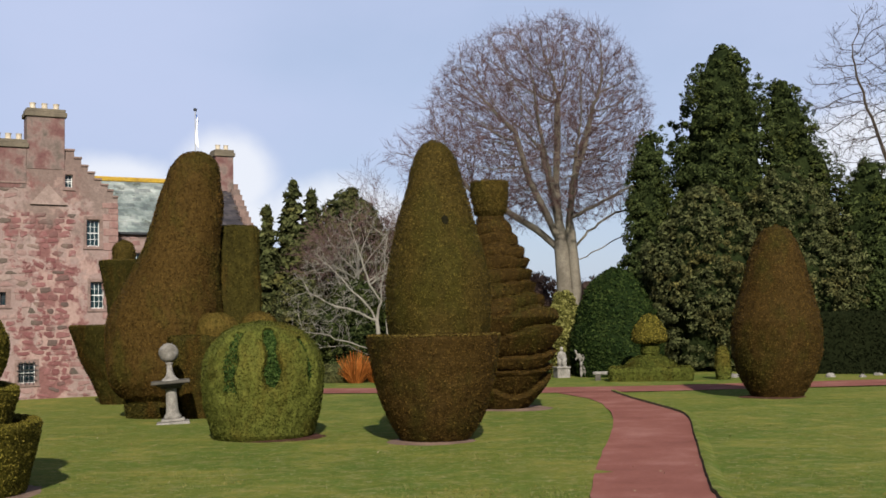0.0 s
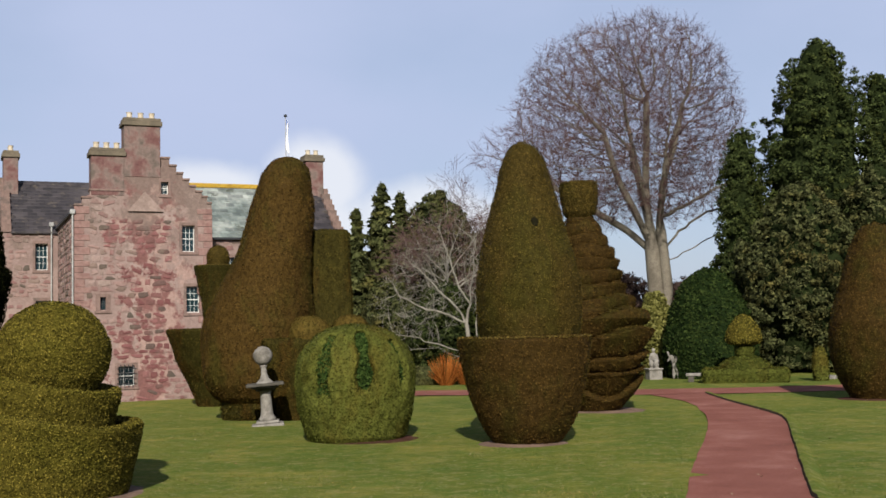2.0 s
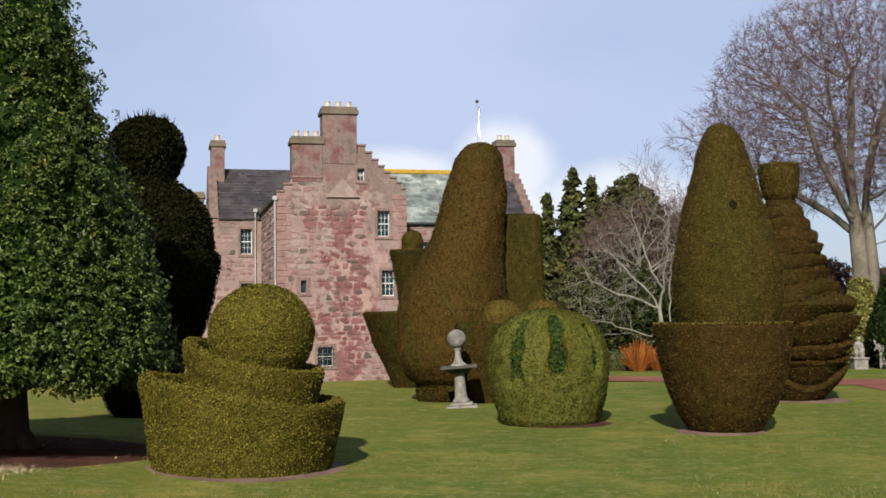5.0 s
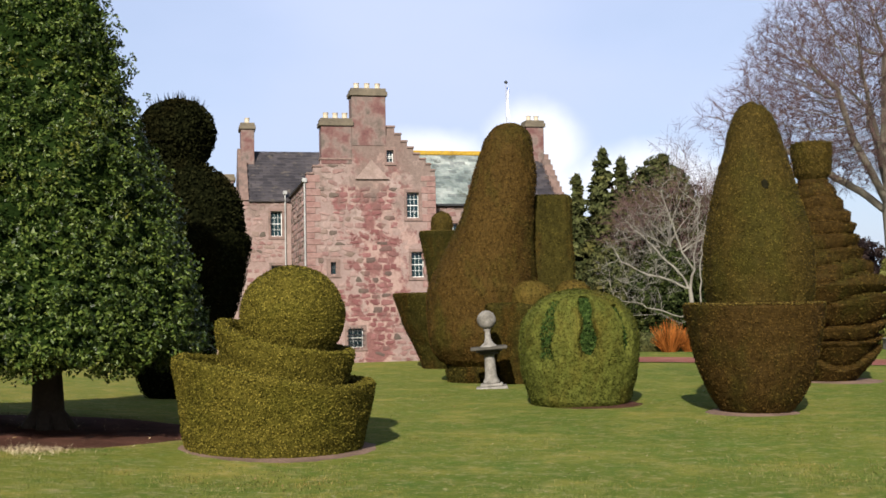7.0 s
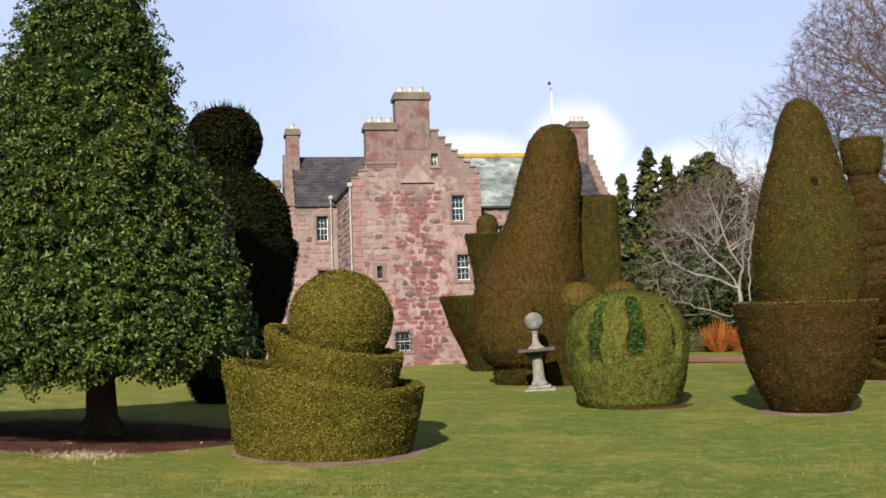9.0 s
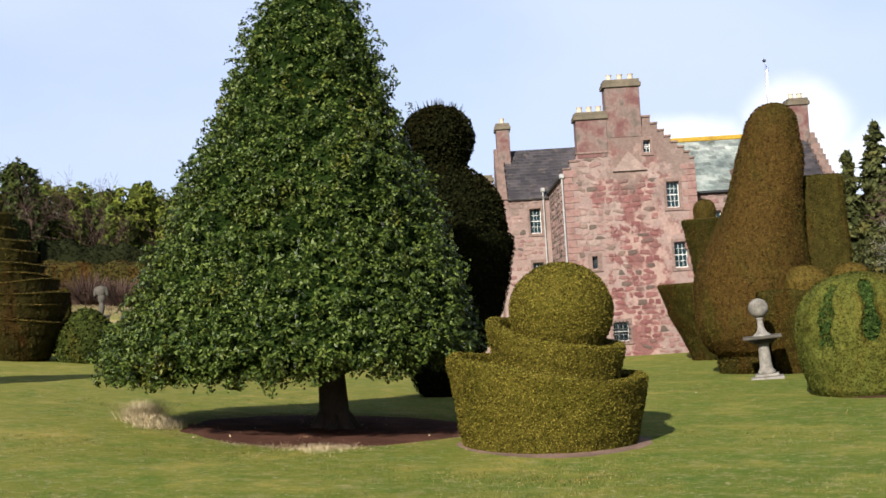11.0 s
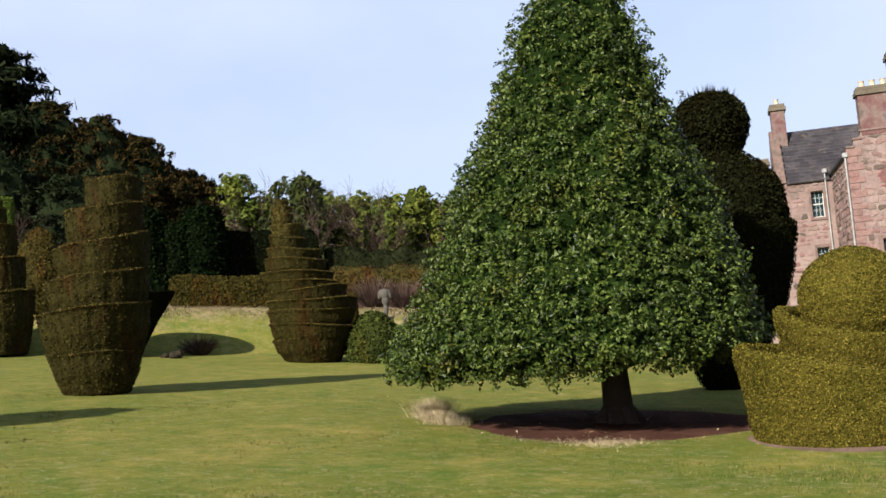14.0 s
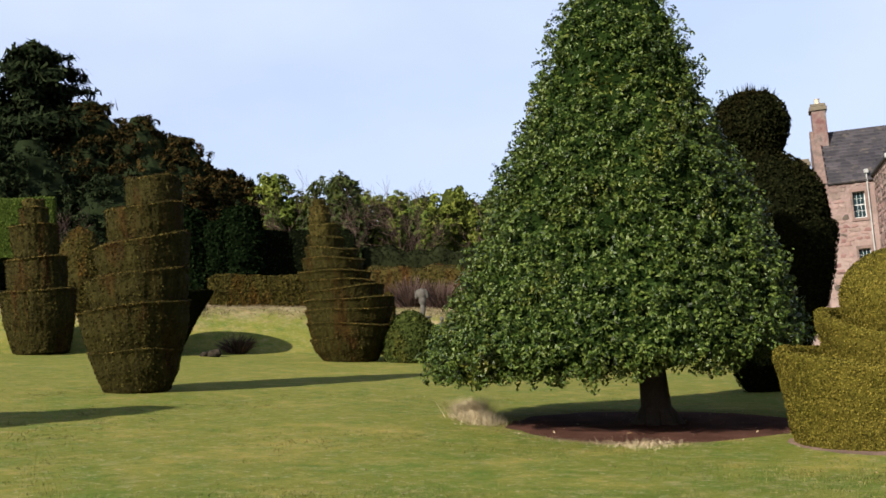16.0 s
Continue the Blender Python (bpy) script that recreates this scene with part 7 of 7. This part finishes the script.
for x, y, r in ((16.6, 55.6, 0.42), (18.9, 55.9, 0.4), (20.2, 55.2, 0.32), (14.6, 57.6, 0.4), (21.6, 56.8, 0.3)):
    boulder(x, y, r * 0.7, "low grey stone at the edge of the gravel walk", PALE_STONE)
MOSSY_STONE = two_scale("mossy_dark_stone", [(0.3, (0.018, 0.015, 0.010)), (0.7, (0.045, 0.036, 0.024))], 3.0, 18.0, depth=0.006, spec=0.05)
for x, y, r in ((-45.4, 30.2, 0.42), (-45.9, 30.0, 0.3)):
    boulder(x, y, r, "mossy dark stone on the rising lawn", MOSSY_STONE)

# ---- smaller clipped pieces at the far border ----
t = clipped("dome_topiary", 9.5, 62.8, "large fresh green dome of clipped ivy and yew")
v, f = lathe([(0, 0), (0, 2.2), (0.8, 2.45), (2.2, 2.4), (3.6, 2.05), (4.8, 1.5), (5.6, 0.85), (5.95, 0.3), (6.02, 0)], seed=33, rough=0.16)
DOME_GREEN = foliage("dome_green", (0.009, 0.018, 0.004), (0.018, 0.031, 0.0065), (0.034, 0.050, 0.012), (0.7, 0.8, 0.8), big=0.9)
part_np("dome", *fuzz(v, f, 15000, 0.1, 33, 0.07, 0.7), DOME_GREEN, t)
t = clipped("ivy_stump_topiary", 7.0, 66.0, "tree stump clad in yellow-green ivy", category="shrub", group="")
v, f = lathe([(0, 0), (0, 0.7), (1.0, 0.8), (2.5, 0.78), (3.8, 0.72), (4.6, 0.5), (4.9, 0)], seed=34, rough=0.2)
part_np("ivy", *fuzz(v, f, 6000, 0.12, 34, 0.1, 0.8), IVY_LIGHT, t)
t = clipped("parterre_topiary", 10.2, 56.6, "clipped cone on a ring above a low square hedge", group="")
v, f = hedge_box(-2.05, 2.05, -1.6, 1.6, 0, 0.72, 0.1, seed=35)
part_np("low_hedge", *fuzz(v, f, 6500, 0.07, 35), BOX_GREEN, t, "low square box hedge")
v, f = lathe([(0.5, 1.3), (0.9, 1.22), (1.15, 0.85), (1.3, 0.5), (1.36, 0)], seed=36, rough=0.04)
part_np("mound", *fuzz(v, f, 3000, 0.07, 36), BOX_GREEN, t)
v, f = lathe([(1.2, 0.3), (1.45, 0.44), (1.75, 0.46), (1.85, 0.3), (1.95, 0.2)], 32, seed=37, rough=0.02)
part_np("ring", *fuzz(v, f, 1400, 0.06, 37), BOX_GREEN, t)
v, f = lathe([(1.85, 0.3), (1.95, 0.78), (2.1, 0.86), (2.5, 0.8), (2.95, 0.55), (3.25, 0.32), (3.36, 0)], 40, seed=38, rough=0.03)
part_np("cone", *fuzz(v, f, 3000, 0.06, 38), BOX_GOLD, t, "gold-green clipped cone")
t = clipped("column_shrub", 13.7, 56.2, "small gold-green clipped column", category="shrub", group="")
v, f = lathe([(0, 0), (0, 0.34), (0.6, 0.38), (1.3, 0.34), (1.65, 0.18), (1.72, 0)], 30, seed=39, rough=0.04)
part_np("column", *fuzz(v, f, 1800, 0.06, 39), BOX_GREEN, t)
# near-black hedge leaves: the shade of the trees is put into their colour
HEDGE_SHADED = foliage("hedge_shade_dark", (0.005, 0.007, 0.003), (0.009, 0.012, 0.005), (0.016, 0.019, 0.008), None, spec=0.0)


def hedge(name, x0, y0, x1, y1, height, thick, label, mat, count, seed, base=None, leaf=0.09, lower=0.15, rough=0.1):
    """A hedge along the ground from one end to the other."""
    dx, dy = x1 - x0, y1 - y0
    ln = math.hypot(dx, dy)
    t = thing(name, label, "hedge", (x0, y0, 0), math.degrees(math.atan2(dy, dx)), "hedges")
    v, f = hedge_box(0, ln, -thick / 2, thick / 2, 0, 1, 0.0, 0.3, rough * 0.5, seed)
    gx = x0 + dx * v[:, 0] / ln - dy / ln * v[:, 1]
    gy = y0 + dy * v[:, 0] / ln + dx / ln * v[:, 1]
    v[:, 2] = ground_z(gx, gy) - lower + np.clip(v[:, 2], 0, 1.2) * (height + lower) + wobble(v, 0.7, rough, seed) * (v[:, 2] > 0.5)
    part_np("hedge_body", *fuzz(v, f, count, leaf, seed, 0.05, 0.7), mat, t)
    return t


hedge("dark_hedge", 19.6, 60.5, 26.5, 58.0, 3.2, 2.0, "yew hedge coloured very dark for shade", HEDGE_SHADED, 9000, 40)
hedge("dark_hedge", 17.2, 60.0, 19.2, 59.6, 0.9, 1.4, "low yew hedge coloured dark for shade", HEDGE_SHADED, 2500, 41)
hedge("border_hedge", -8.5, 62.0, -1.8, 61.0, 1.0, 1.6, "low dull green border planting", GREYGREEN, 5000, 42, rough=0.25)
leafy("dark_shrub", 8.6, 63.0, [(0.1, 0.9), (0.8, 1.1), (1.5, 0.7), (1.9, 0.2)], "low dark shrub beside the statue", SPRUCE, 160, 26, 0.11, 78, spread=0.16, trunk=0, category="shrub", group="")
leafy("dark_shrub", -2.6, 62.2, [(0.1, 1.0), (0.9, 1.2), (1.7, 0.8), (2.2, 0.2)], "low dark shrub in the border", EVERGREEN, 200, 26, 0.11, 79, spread=0.18, trunk=0, category="shrub", group="")
leafy("dark_shrub", 4.0, 64.0, [(0.1, 1.2), (1.4, 1.5), (3.0, 1.1), (3.8, 0.3)], "dark shrub behind the winding yew", EVERGREEN, 260, 26, 0.13, 80, spread=0.22, trunk=0, category="shrub", group="")


def stem_shrub(name, x, y, height, wide, count, mat, label, seed, r=0.014, curve=0.25):
    gen = np.random.default_rng(seed)
    paths = []
    for k in range(count):
        a, q = gen.uniform(0, 2 * np.pi), math.sqrt(gen.random())
        s = np.array([0.3 * q * wide * math.cos(a), 0.3 * q * wide * math.sin(a), 0])
        tip = np.array([q * wide * math.cos(a), q * wide * math.sin(a), height * gen.uniform(0.4, 1.0) * (1 - 0.3 * q)]) + gen.normal(0, 0.06, 3)
        mid = s + (tip - s) * 0.55 + np.array([0, 0, curve * 0.4])
        paths.append(([s, mid, tip], [r, r * 0.75, r * 0.4]))
    t = thing(name, label, "shrub", (x, y, gz(x, y) - 0.05))
    part_np("stem_mass", *tube_set(paths, 4), mat, t, kind="stuff")
    return t


stem_shrub("dogwood", -4.75, 60.0, 1.95, 1.0, 480, ORANGE_STEM, "bright orange-stemmed dogwood, leafless", 90, 0.011)
stem_shrub("dogwood", -3.7, 60.4, 1.6, 0.8, 500, ORANGE_STEM, "bright orange-stemmed dogwood, leafless", 91, 0.010)

# ---- the bank, hedges and woods on the rising side ----
hedge("low_hedge", -55.0, 36.7, -51.2, 41.8, 1.75, 1.3, "clipped brown-topped hedge along the bank", YEW_GREEN, 8000, 45)
hedge("low_hedge", -60.5, 27.5, -56.5, 33.6, 1.6, 1.3, "clipped brown-topped hedge along the bank", YEW_GREEN, 7000, 46)
hedge("tall_hedge", -60.0, 41.0, -55.0, 48.0, 4.4, 2.0, "tall dark clipped hedge", HEDGE_SHADED, 9000, 47, rough=0.25)
hedge("tall_hedge", -55.5, 49.0, -46.5, 60.0, 3.4, 2.0, "tall dark clipped hedge", HEDGE_SHADED, 9000, 48, rough=0.3)
hedge("mid_hedge", -50.5, 44.8, -45.5, 50.0, 2.5, 1.6, "olive clipped hedge below the tall one", YEW_DARK, 5000, 49, rough=0.2)
hedge("mid_hedge", -45.0, 50.5, -39.0, 56.0, 2.6, 1.8, "olive clipped hedge below the tall one", YEW_DARK, 6000, 50, rough=0.25)
t = clipped("square_topiary", -60.7, 28.6, "big square block of bright green clipped yew on a stem", group="")
v, f = hedge_box(-1.75, 1.75, -1.6, 1.6, 2.6, 5.85, 0.1, seed=51)
part_np("block", *fuzz(v, f, 12000, 0.07, 51), foliage("fresh_yew", (0.032, 0.050, 0.007), (0.052, 0.076, 0.011), (0.078, 0.104, 0.018)), t)
part_np("stem", *tube_set([([(0, 0, -0.2), (0, 0, 1.4), (0, 0, 2.6)], [0.4, 0.35, 0.4])], 10), BARK_DARK, t)
SHRUB_GREEN = foliage("shrub_green", (0.022, 0.031, 0.006), (0.038, 0.050, 0.010), (0.058, 0.072, 0.015), (1.25, 0.95, 0.8), big=0.9)
for k, (x, y, r, h, mat) in enumerate(((-36.6, 34.6, 1.25, 2.35, SHRUB_GREEN), (-55.5, 29.2, 1.5, 4.6, YEW_GREEN), (-62.5, 25.0, 2.0, 2.0, YEW_GREEN))):
    t = clipped("round_shrub", x, y, "rounded clipped evergreen shrub", category="shrub", group="rounded shrubs")
    v, f = lathe([(0, 0), (0, r * 0.85), (h * 0.3, r), (h * 0.65, r * 0.86), (h * 0.9, r * 0.45), (h, 0)], 40, seed=60 + k, rough=0.1)
    part_np("foliage", *fuzz(v, f, 5000, 0.09, 60 + k, 0.05, 0.7), mat, t)
t = clipped("flat_topiary", -42.8, 38.6, "small flat clipped block beside the round shrub", group="")
v, f = hedge_box(-0.7, 0.7, -0.6, 0.6, 0, 3.0, 0.0, seed=66)
part_np("block", *fuzz(v, f, 3500, 0.08, 66), YEW_GREEN, t)
for k, (x, y, h, r) in enumerate(((-59.6, 38.6, 5.6, 0.95), (-58.5, 39.9, 5.0, 0.9), (-57.6, 41.1, 5.9, 1.25))):
    t = clipped("draped_cypress", x, y, "blue-green drooping cypress clipped to a column", category="tree", group="drooping cypresses")
    v, f = lathe([(0, 0), (0, r), (h * 0.5, r * 1.02), (h * 0.9, r * 1.0), (h * 0.985, r * 0.85), (h, 0)], 40, seed=70 + k, rough=0.25)
    CYP = foliage("cypress_green", (0.003, 0.006, 0.002), (0.0055, 0.0105, 0.0036), (0.012, 0.020, 0.007), None, spec=0.0, spread=0.7, upright=4.0, fine_scale=5.0) if k == 0 else CYP
    part_np("foliage", *fuzz(v, f, 5000, 0.13, 70 + k, 0.1, 0.6), CYP, t)

# dark wood at the top of the rise
for k, (x, y, h, r, mat) in enumerate(((-86.5, 42.8, 19.8, 8.5, SPRUCE), (-92.0, 38.0, 15.5, 7.0, SPRUCE), (-95.0, 48.0, 13.0, 6.5, SPRUCE), (-88.0, 30.0, 16.0, 6.5, SPRUCE))):
    conifer("cedar_tree", x, y, h, r, "large dark cedar with tiered ragged branches", mat, 200 + k, (360, 90, 60, 90)[k], 0.2 if k == 0 else 0.3, 0.42, 0.47, "dark conifers", 0.02, 0.5, ragged=0.4, long=4.5)
COPPER_PROFILE = [(0, 1.0), (0.3, 1.15), (0.6, 1.0), (0.85, 0.6), (1.0, 0.2)]
for k, (x, y, h, r) in enumerate(((-83.0, 45.5, 15.0, 4.4), (-80.0, 48.0, 13.8, 4.2), (-78.0, 50.5, 12.0, 3.8), (-76.5, 53.5, 9.6, 3.6), (-75.0, 57.0, 7.2, 3.4), (-84.0, 52.0, 13.0, 4.6), (-79.0, 38.0, 11.0, 4.6), (-75.0, 42.0, 8.5, 4.2), (-80.0, 33.0, 12.0, 5.0), (-78.0, 27.0, 11.0, 4.8), (-88.0, 37.0, 14.0, 6.0), (-86.0, 47.0, 14.0, 5.0))):
    leafy("copper_yew", x, y, [(p * h, q * r) for p, q in COPPER_PROFILE], "large yew with coppery brown outer shoots", COPPER if k < 6 else SPRUCE, 620 if k < 6 else 340, 26, 0.125, 220 + k, spread=0.36, trunk=0.3, heart=SPRUCE, group="dark yews on the slope", lumps=0.5, long=3.2)
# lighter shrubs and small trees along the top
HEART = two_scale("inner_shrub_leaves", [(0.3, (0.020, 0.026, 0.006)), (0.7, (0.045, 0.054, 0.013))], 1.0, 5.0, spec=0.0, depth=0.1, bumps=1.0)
gen = np.random.default_rng(5)
for k in range(26):
    az = radians(-60 + k * 1.45 + gen.uniform(-0.4, 0.4))
    d = gen.uniform(88, 104)
    x, y = d * math.sin(az), d * math.cos(az)
    h = (10.4 if k < 14 else 9.0) + gen.uniform(-1.2, 0.9) - gz(x, y) * 0.25
    h = max(3.5, h)
    r = gen.uniform(2.6, 4.2)
    mat = (LIME_LEAF, EVERGREEN, LIME_LEAF)[k % 3]
    leafy("hillside_shrub", x, y, [(0.2, r * 0.9), (h * 0.35, r), (h * 0.65, r * 0.95), (h * 0.9, r * 0.62), (h, r * 0.2)], "bushy yellow-green shrub on the wooded slope" if mat is LIME_LEAF else "bushy dull green shrub on the wooded slope", mat, 300, 24, 0.18, 300 + k, spread=0.5, heart=HEART, trunk=0.12, category="shrub", group="shrubs on the slope", lumps=0.6, core=0.42)
conifer("small_fir", -80.5, 85.5, 10.2, 1.7, "dark young fir standing above the shrubs", SPRUCE, 340, 50, 0.34, 0.6)
HILL_TWIGS = dict(levels=3, kids=[9, 6, 5], bend=0.14, lift=[0.0, 0.06, 0.04], taper=0.3, first=0.1, angle=(15, 50), ratio=(0.4, 0.7), thin=0.5)
for k, (x, y, h) in enumerate(((-69.0, 60.0, 6.5), (-66.5, 63.0, 6.0), (-71.5, 56.5, 6.5), (-62.0, 69.0, 5.5), (-76.0, 33.0, 5.0), (-72.0, 36.0, 5.0), (-67.5, 66.5, 6.0), (-63.8, 37.0, 3.6), (-66.0, 33.0, 3.8))):
    bare_tree("bare_thicket", x * (0.9 if y > 50 else 1.0), y * (0.9 if y > 50 else 1.0), h * 0.78, 0.1, HILL_TWIGS, "thicket of purplish bare twigs", HEATHER_TWIG, HEATHER_TWIG, 350 + k, group="bare thickets")
for k, (x, y, h, w) in enumerate(((-47.8, 45.6, 2.2, 1.6), (-46.2, 46.5, 2.0, 1.6), (-44.6, 47.5, 1.8, 1.4), (-49.6, 43.6, 1.8, 1.4))):
    stem_shrub("brown_shrub", x, y, h, w, 700, HEATHER_TWIG, "leafless reddish-brown shrub on the bank", 380 + k, 0.018)


# ---- distance ----
def far_wood():
    """A low wooded rise all round, far off."""
    gen = np.random.default_rng(400)
    pts, nn = [], []
    for k in range(1000):
        az = radians(gen.uniform(-100, 75))
        d = gen.uniform(135, 190)
        x, y = d * math.sin(az), d * math.cos(az)
        h = gen.uniform(3, 8.5) if az > radians(-30) else gen.uniform(3, 7)
        m = 64
        q = gen.normal(0, 1, (m, 3)) * np.array([1.5, 1.5, h * 0.18]) + np.array([x, y, gz(x, y) + h * 0.5])
        pts.append(q)
        nn.append(np.repeat([[-x / d, -y / d, 0.5]], m, 0))
    v, f = leaf_tris(np.concatenate(pts), np.concatenate(nn), 0.3, gen, 0.5, 1.4)
    FAR = foliage("far_wood", (0.0429, 0.03744, 0.02652), (0.0663, 0.05928, 0.039), (0.0936, 0.0858, 0.05616), (0.7, 0.95, 0.8), rough=0.9, spec=0.1, big=0.04)
    ob = new("far_wood", mesh_of("far_wood", v, f, FAR))
    tagged(ob, "brown and green winter woods in the distance", "woodland", kind="stuff")


far_wood()


# ---- grass tufts and litter ----
def blades(name, spots, height, wide, per, mat, label, seed, lean=0.35, width=0.012):
    gen = np.random.default_rng(seed)
    c = np.repeat(np.array(spots, float), per, 0)
    n = len(c)
    p = c[:, :2] + gen.normal(0, wide, (n, 2))
    z = ground_z(p[:, 0], p[:, 1])
    b = np.stack([p[:, 0], p[:, 1], z - 0.02], 1)
    a = gen.uniform(0, 2 * np.pi, n)
    hgt = height * gen.uniform(0.4, 1.1, n)
    side = np.stack([np.cos(a), np.sin(a), np.zeros(n)], 1) * width
    bow = np.stack([np.cos(a + 1.4), np.sin(a + 1.4), np.zeros(n)], 1) * (lean * hgt)[:, None] * gen.uniform(0.2, 1.2, n)[:, None]
    up = np.array([0, 0, 1.0])
    v = np.stack([b - side, b + side, b + bow + up * hgt[:, None]], 1).reshape(-1, 3)
    f = np.arange(3 * n).reshape(n, 3)
    ob = new(name, mesh_of(name, v, f, mat))
    return tagged(ob, label, "grass", kind="stuff")


PALE_GRASS = foliage("bleached_grass", (0.36, 0.28, 0.16), (0.54, 0.44, 0.27), (0.70, 0.60, 0.40))


def single_tuft(x, y, h, w, n, label, seed):
    return blades("grass_tuft", [(x, y)], h, w, n, PALE_GRASS, label, seed, 1.4, 0.0045)


single_tuft(-18.35, 18.75, 0.5, 0.17, 2600, "pale dry ornamental grass tuft at the soil bed", 500)
single_tuft(-17.85, 18.3, 0.32, 0.18, 1400, "pale dry grass tuft at the soil bed", 501)
single_tuft(-17.2, 17.95, 0.3, 0.22, 600, "pale dry grass tuft at the soil bed", 502)
single_tuft(-12.6, 17.35, 0.1, 0.35, 700, "pale dry grass tuft at the soil bed", 503)
gen = np.random.default_rng(77)
ring = [(HX - 0.1 + 3.47 * math.cos(a), HY + 3.47 * math.sin(a)) for a in gen.uniform(0, 2 * np.pi, 260)]
blades("edge_grass", ring, 0.06, 0.16, 26, DRY_GRASS, "ragged dry grass round the soil bed", 504, 1.3, 0.0045)
# rough straw-coloured grass on the bank
spots = []
while len(spots) < 900:
    x, y = gen.uniform(-64, -40), gen.uniform(20, 50)
    n = -x * math.sin(radians(55)) + y * math.cos(radians(55))
    if 61.5 < n < 69 and -(x * math.cos(LINE) + y * math.sin(LINE)) > 6:
        spots.append((x, y))
blades("bank_grass", spots, 0.16, 0.4, 40, DRY_GRASS, "rough straw-coloured grass on the bank", 505, 1.1, 0.016)
stem_shrub("dead_bracken", -46.6, 32.4, 1.1, 1.1, 380, HEATHER_TWIG, "clump of dead brown stems at the foot of the bank", 506, 0.016)
# short blades over the nearer lawn
GRASS = foliage("grass_blade", (0.0663, 0.0858, 0.0156), (0.1053, 0.1209, 0.0234), (0.1872, 0.1677, 0.0546), (1.25, 0.95, 0.8), rough=0.8, spec=0.15, big=0.4, spread=0.3)
near = []
for k in range(9000):
    az, d = radians(gen.uniform(-67, 24)), 15.5 + 20 * gen.random() ** 1.4
    x, y = d * math.sin(az), d * math.cos(az)
    if math.hypot(x - HX, y - HY) > 3.55 and math.hypot(x - CAKE[0], y - CAKE[1]) > 2.1 and not (np.interp(y, [p[1] for p in PATH_L], [p[0] for p in PATH_L]) - 0.05 < x < np.interp(y, [p[1] for p in PATH_R], [p[0] for p in PATH_R]) + 0.05):
        near.append((x, y))
blades("lawn_grass", near, 0.055, 0.09, 14, GRASS, "short mown grass and moss of the lawn", 507, 0.9, 0.006)
# fallen leaves on the lawn and the bed
LITTER = foliage("fallen_leaf", (0.156, 0.0858, 0.039), (0.2808, 0.1872, 0.0936), (0.429, 0.3588, 0.234), rough=0.8)
lp = []
for k in range(520):
    if k % 3:
        az, d = radians(gen.uniform(-66, 22)), gen.uniform(16, 45)
        lp.append((d * math.sin(az), d * math.cos(az)))
    else:
        a, q = gen.uniform(0, 2 * np.pi), gen.uniform(0.2, 3.7)
        lp.append((HX + q * math.cos(a), HY + q * math.sin(a)))
lp = np.array(lp)
lv, lf = leaf_quads(np.stack([lp[:, 0], lp[:, 1], ground_z(lp[:, 0], lp[:, 1]) + 0.06], 1), np.repeat([[0, 0, 1.0]], len(lp), 0), 0.035, gen, 0.35)
tagged(new("fallen_leaves", mesh_of("fallen_leaves", lv, lf, LITTER)), "scattered fallen leaves on lawn and soil", "leaves", kind="stuff")
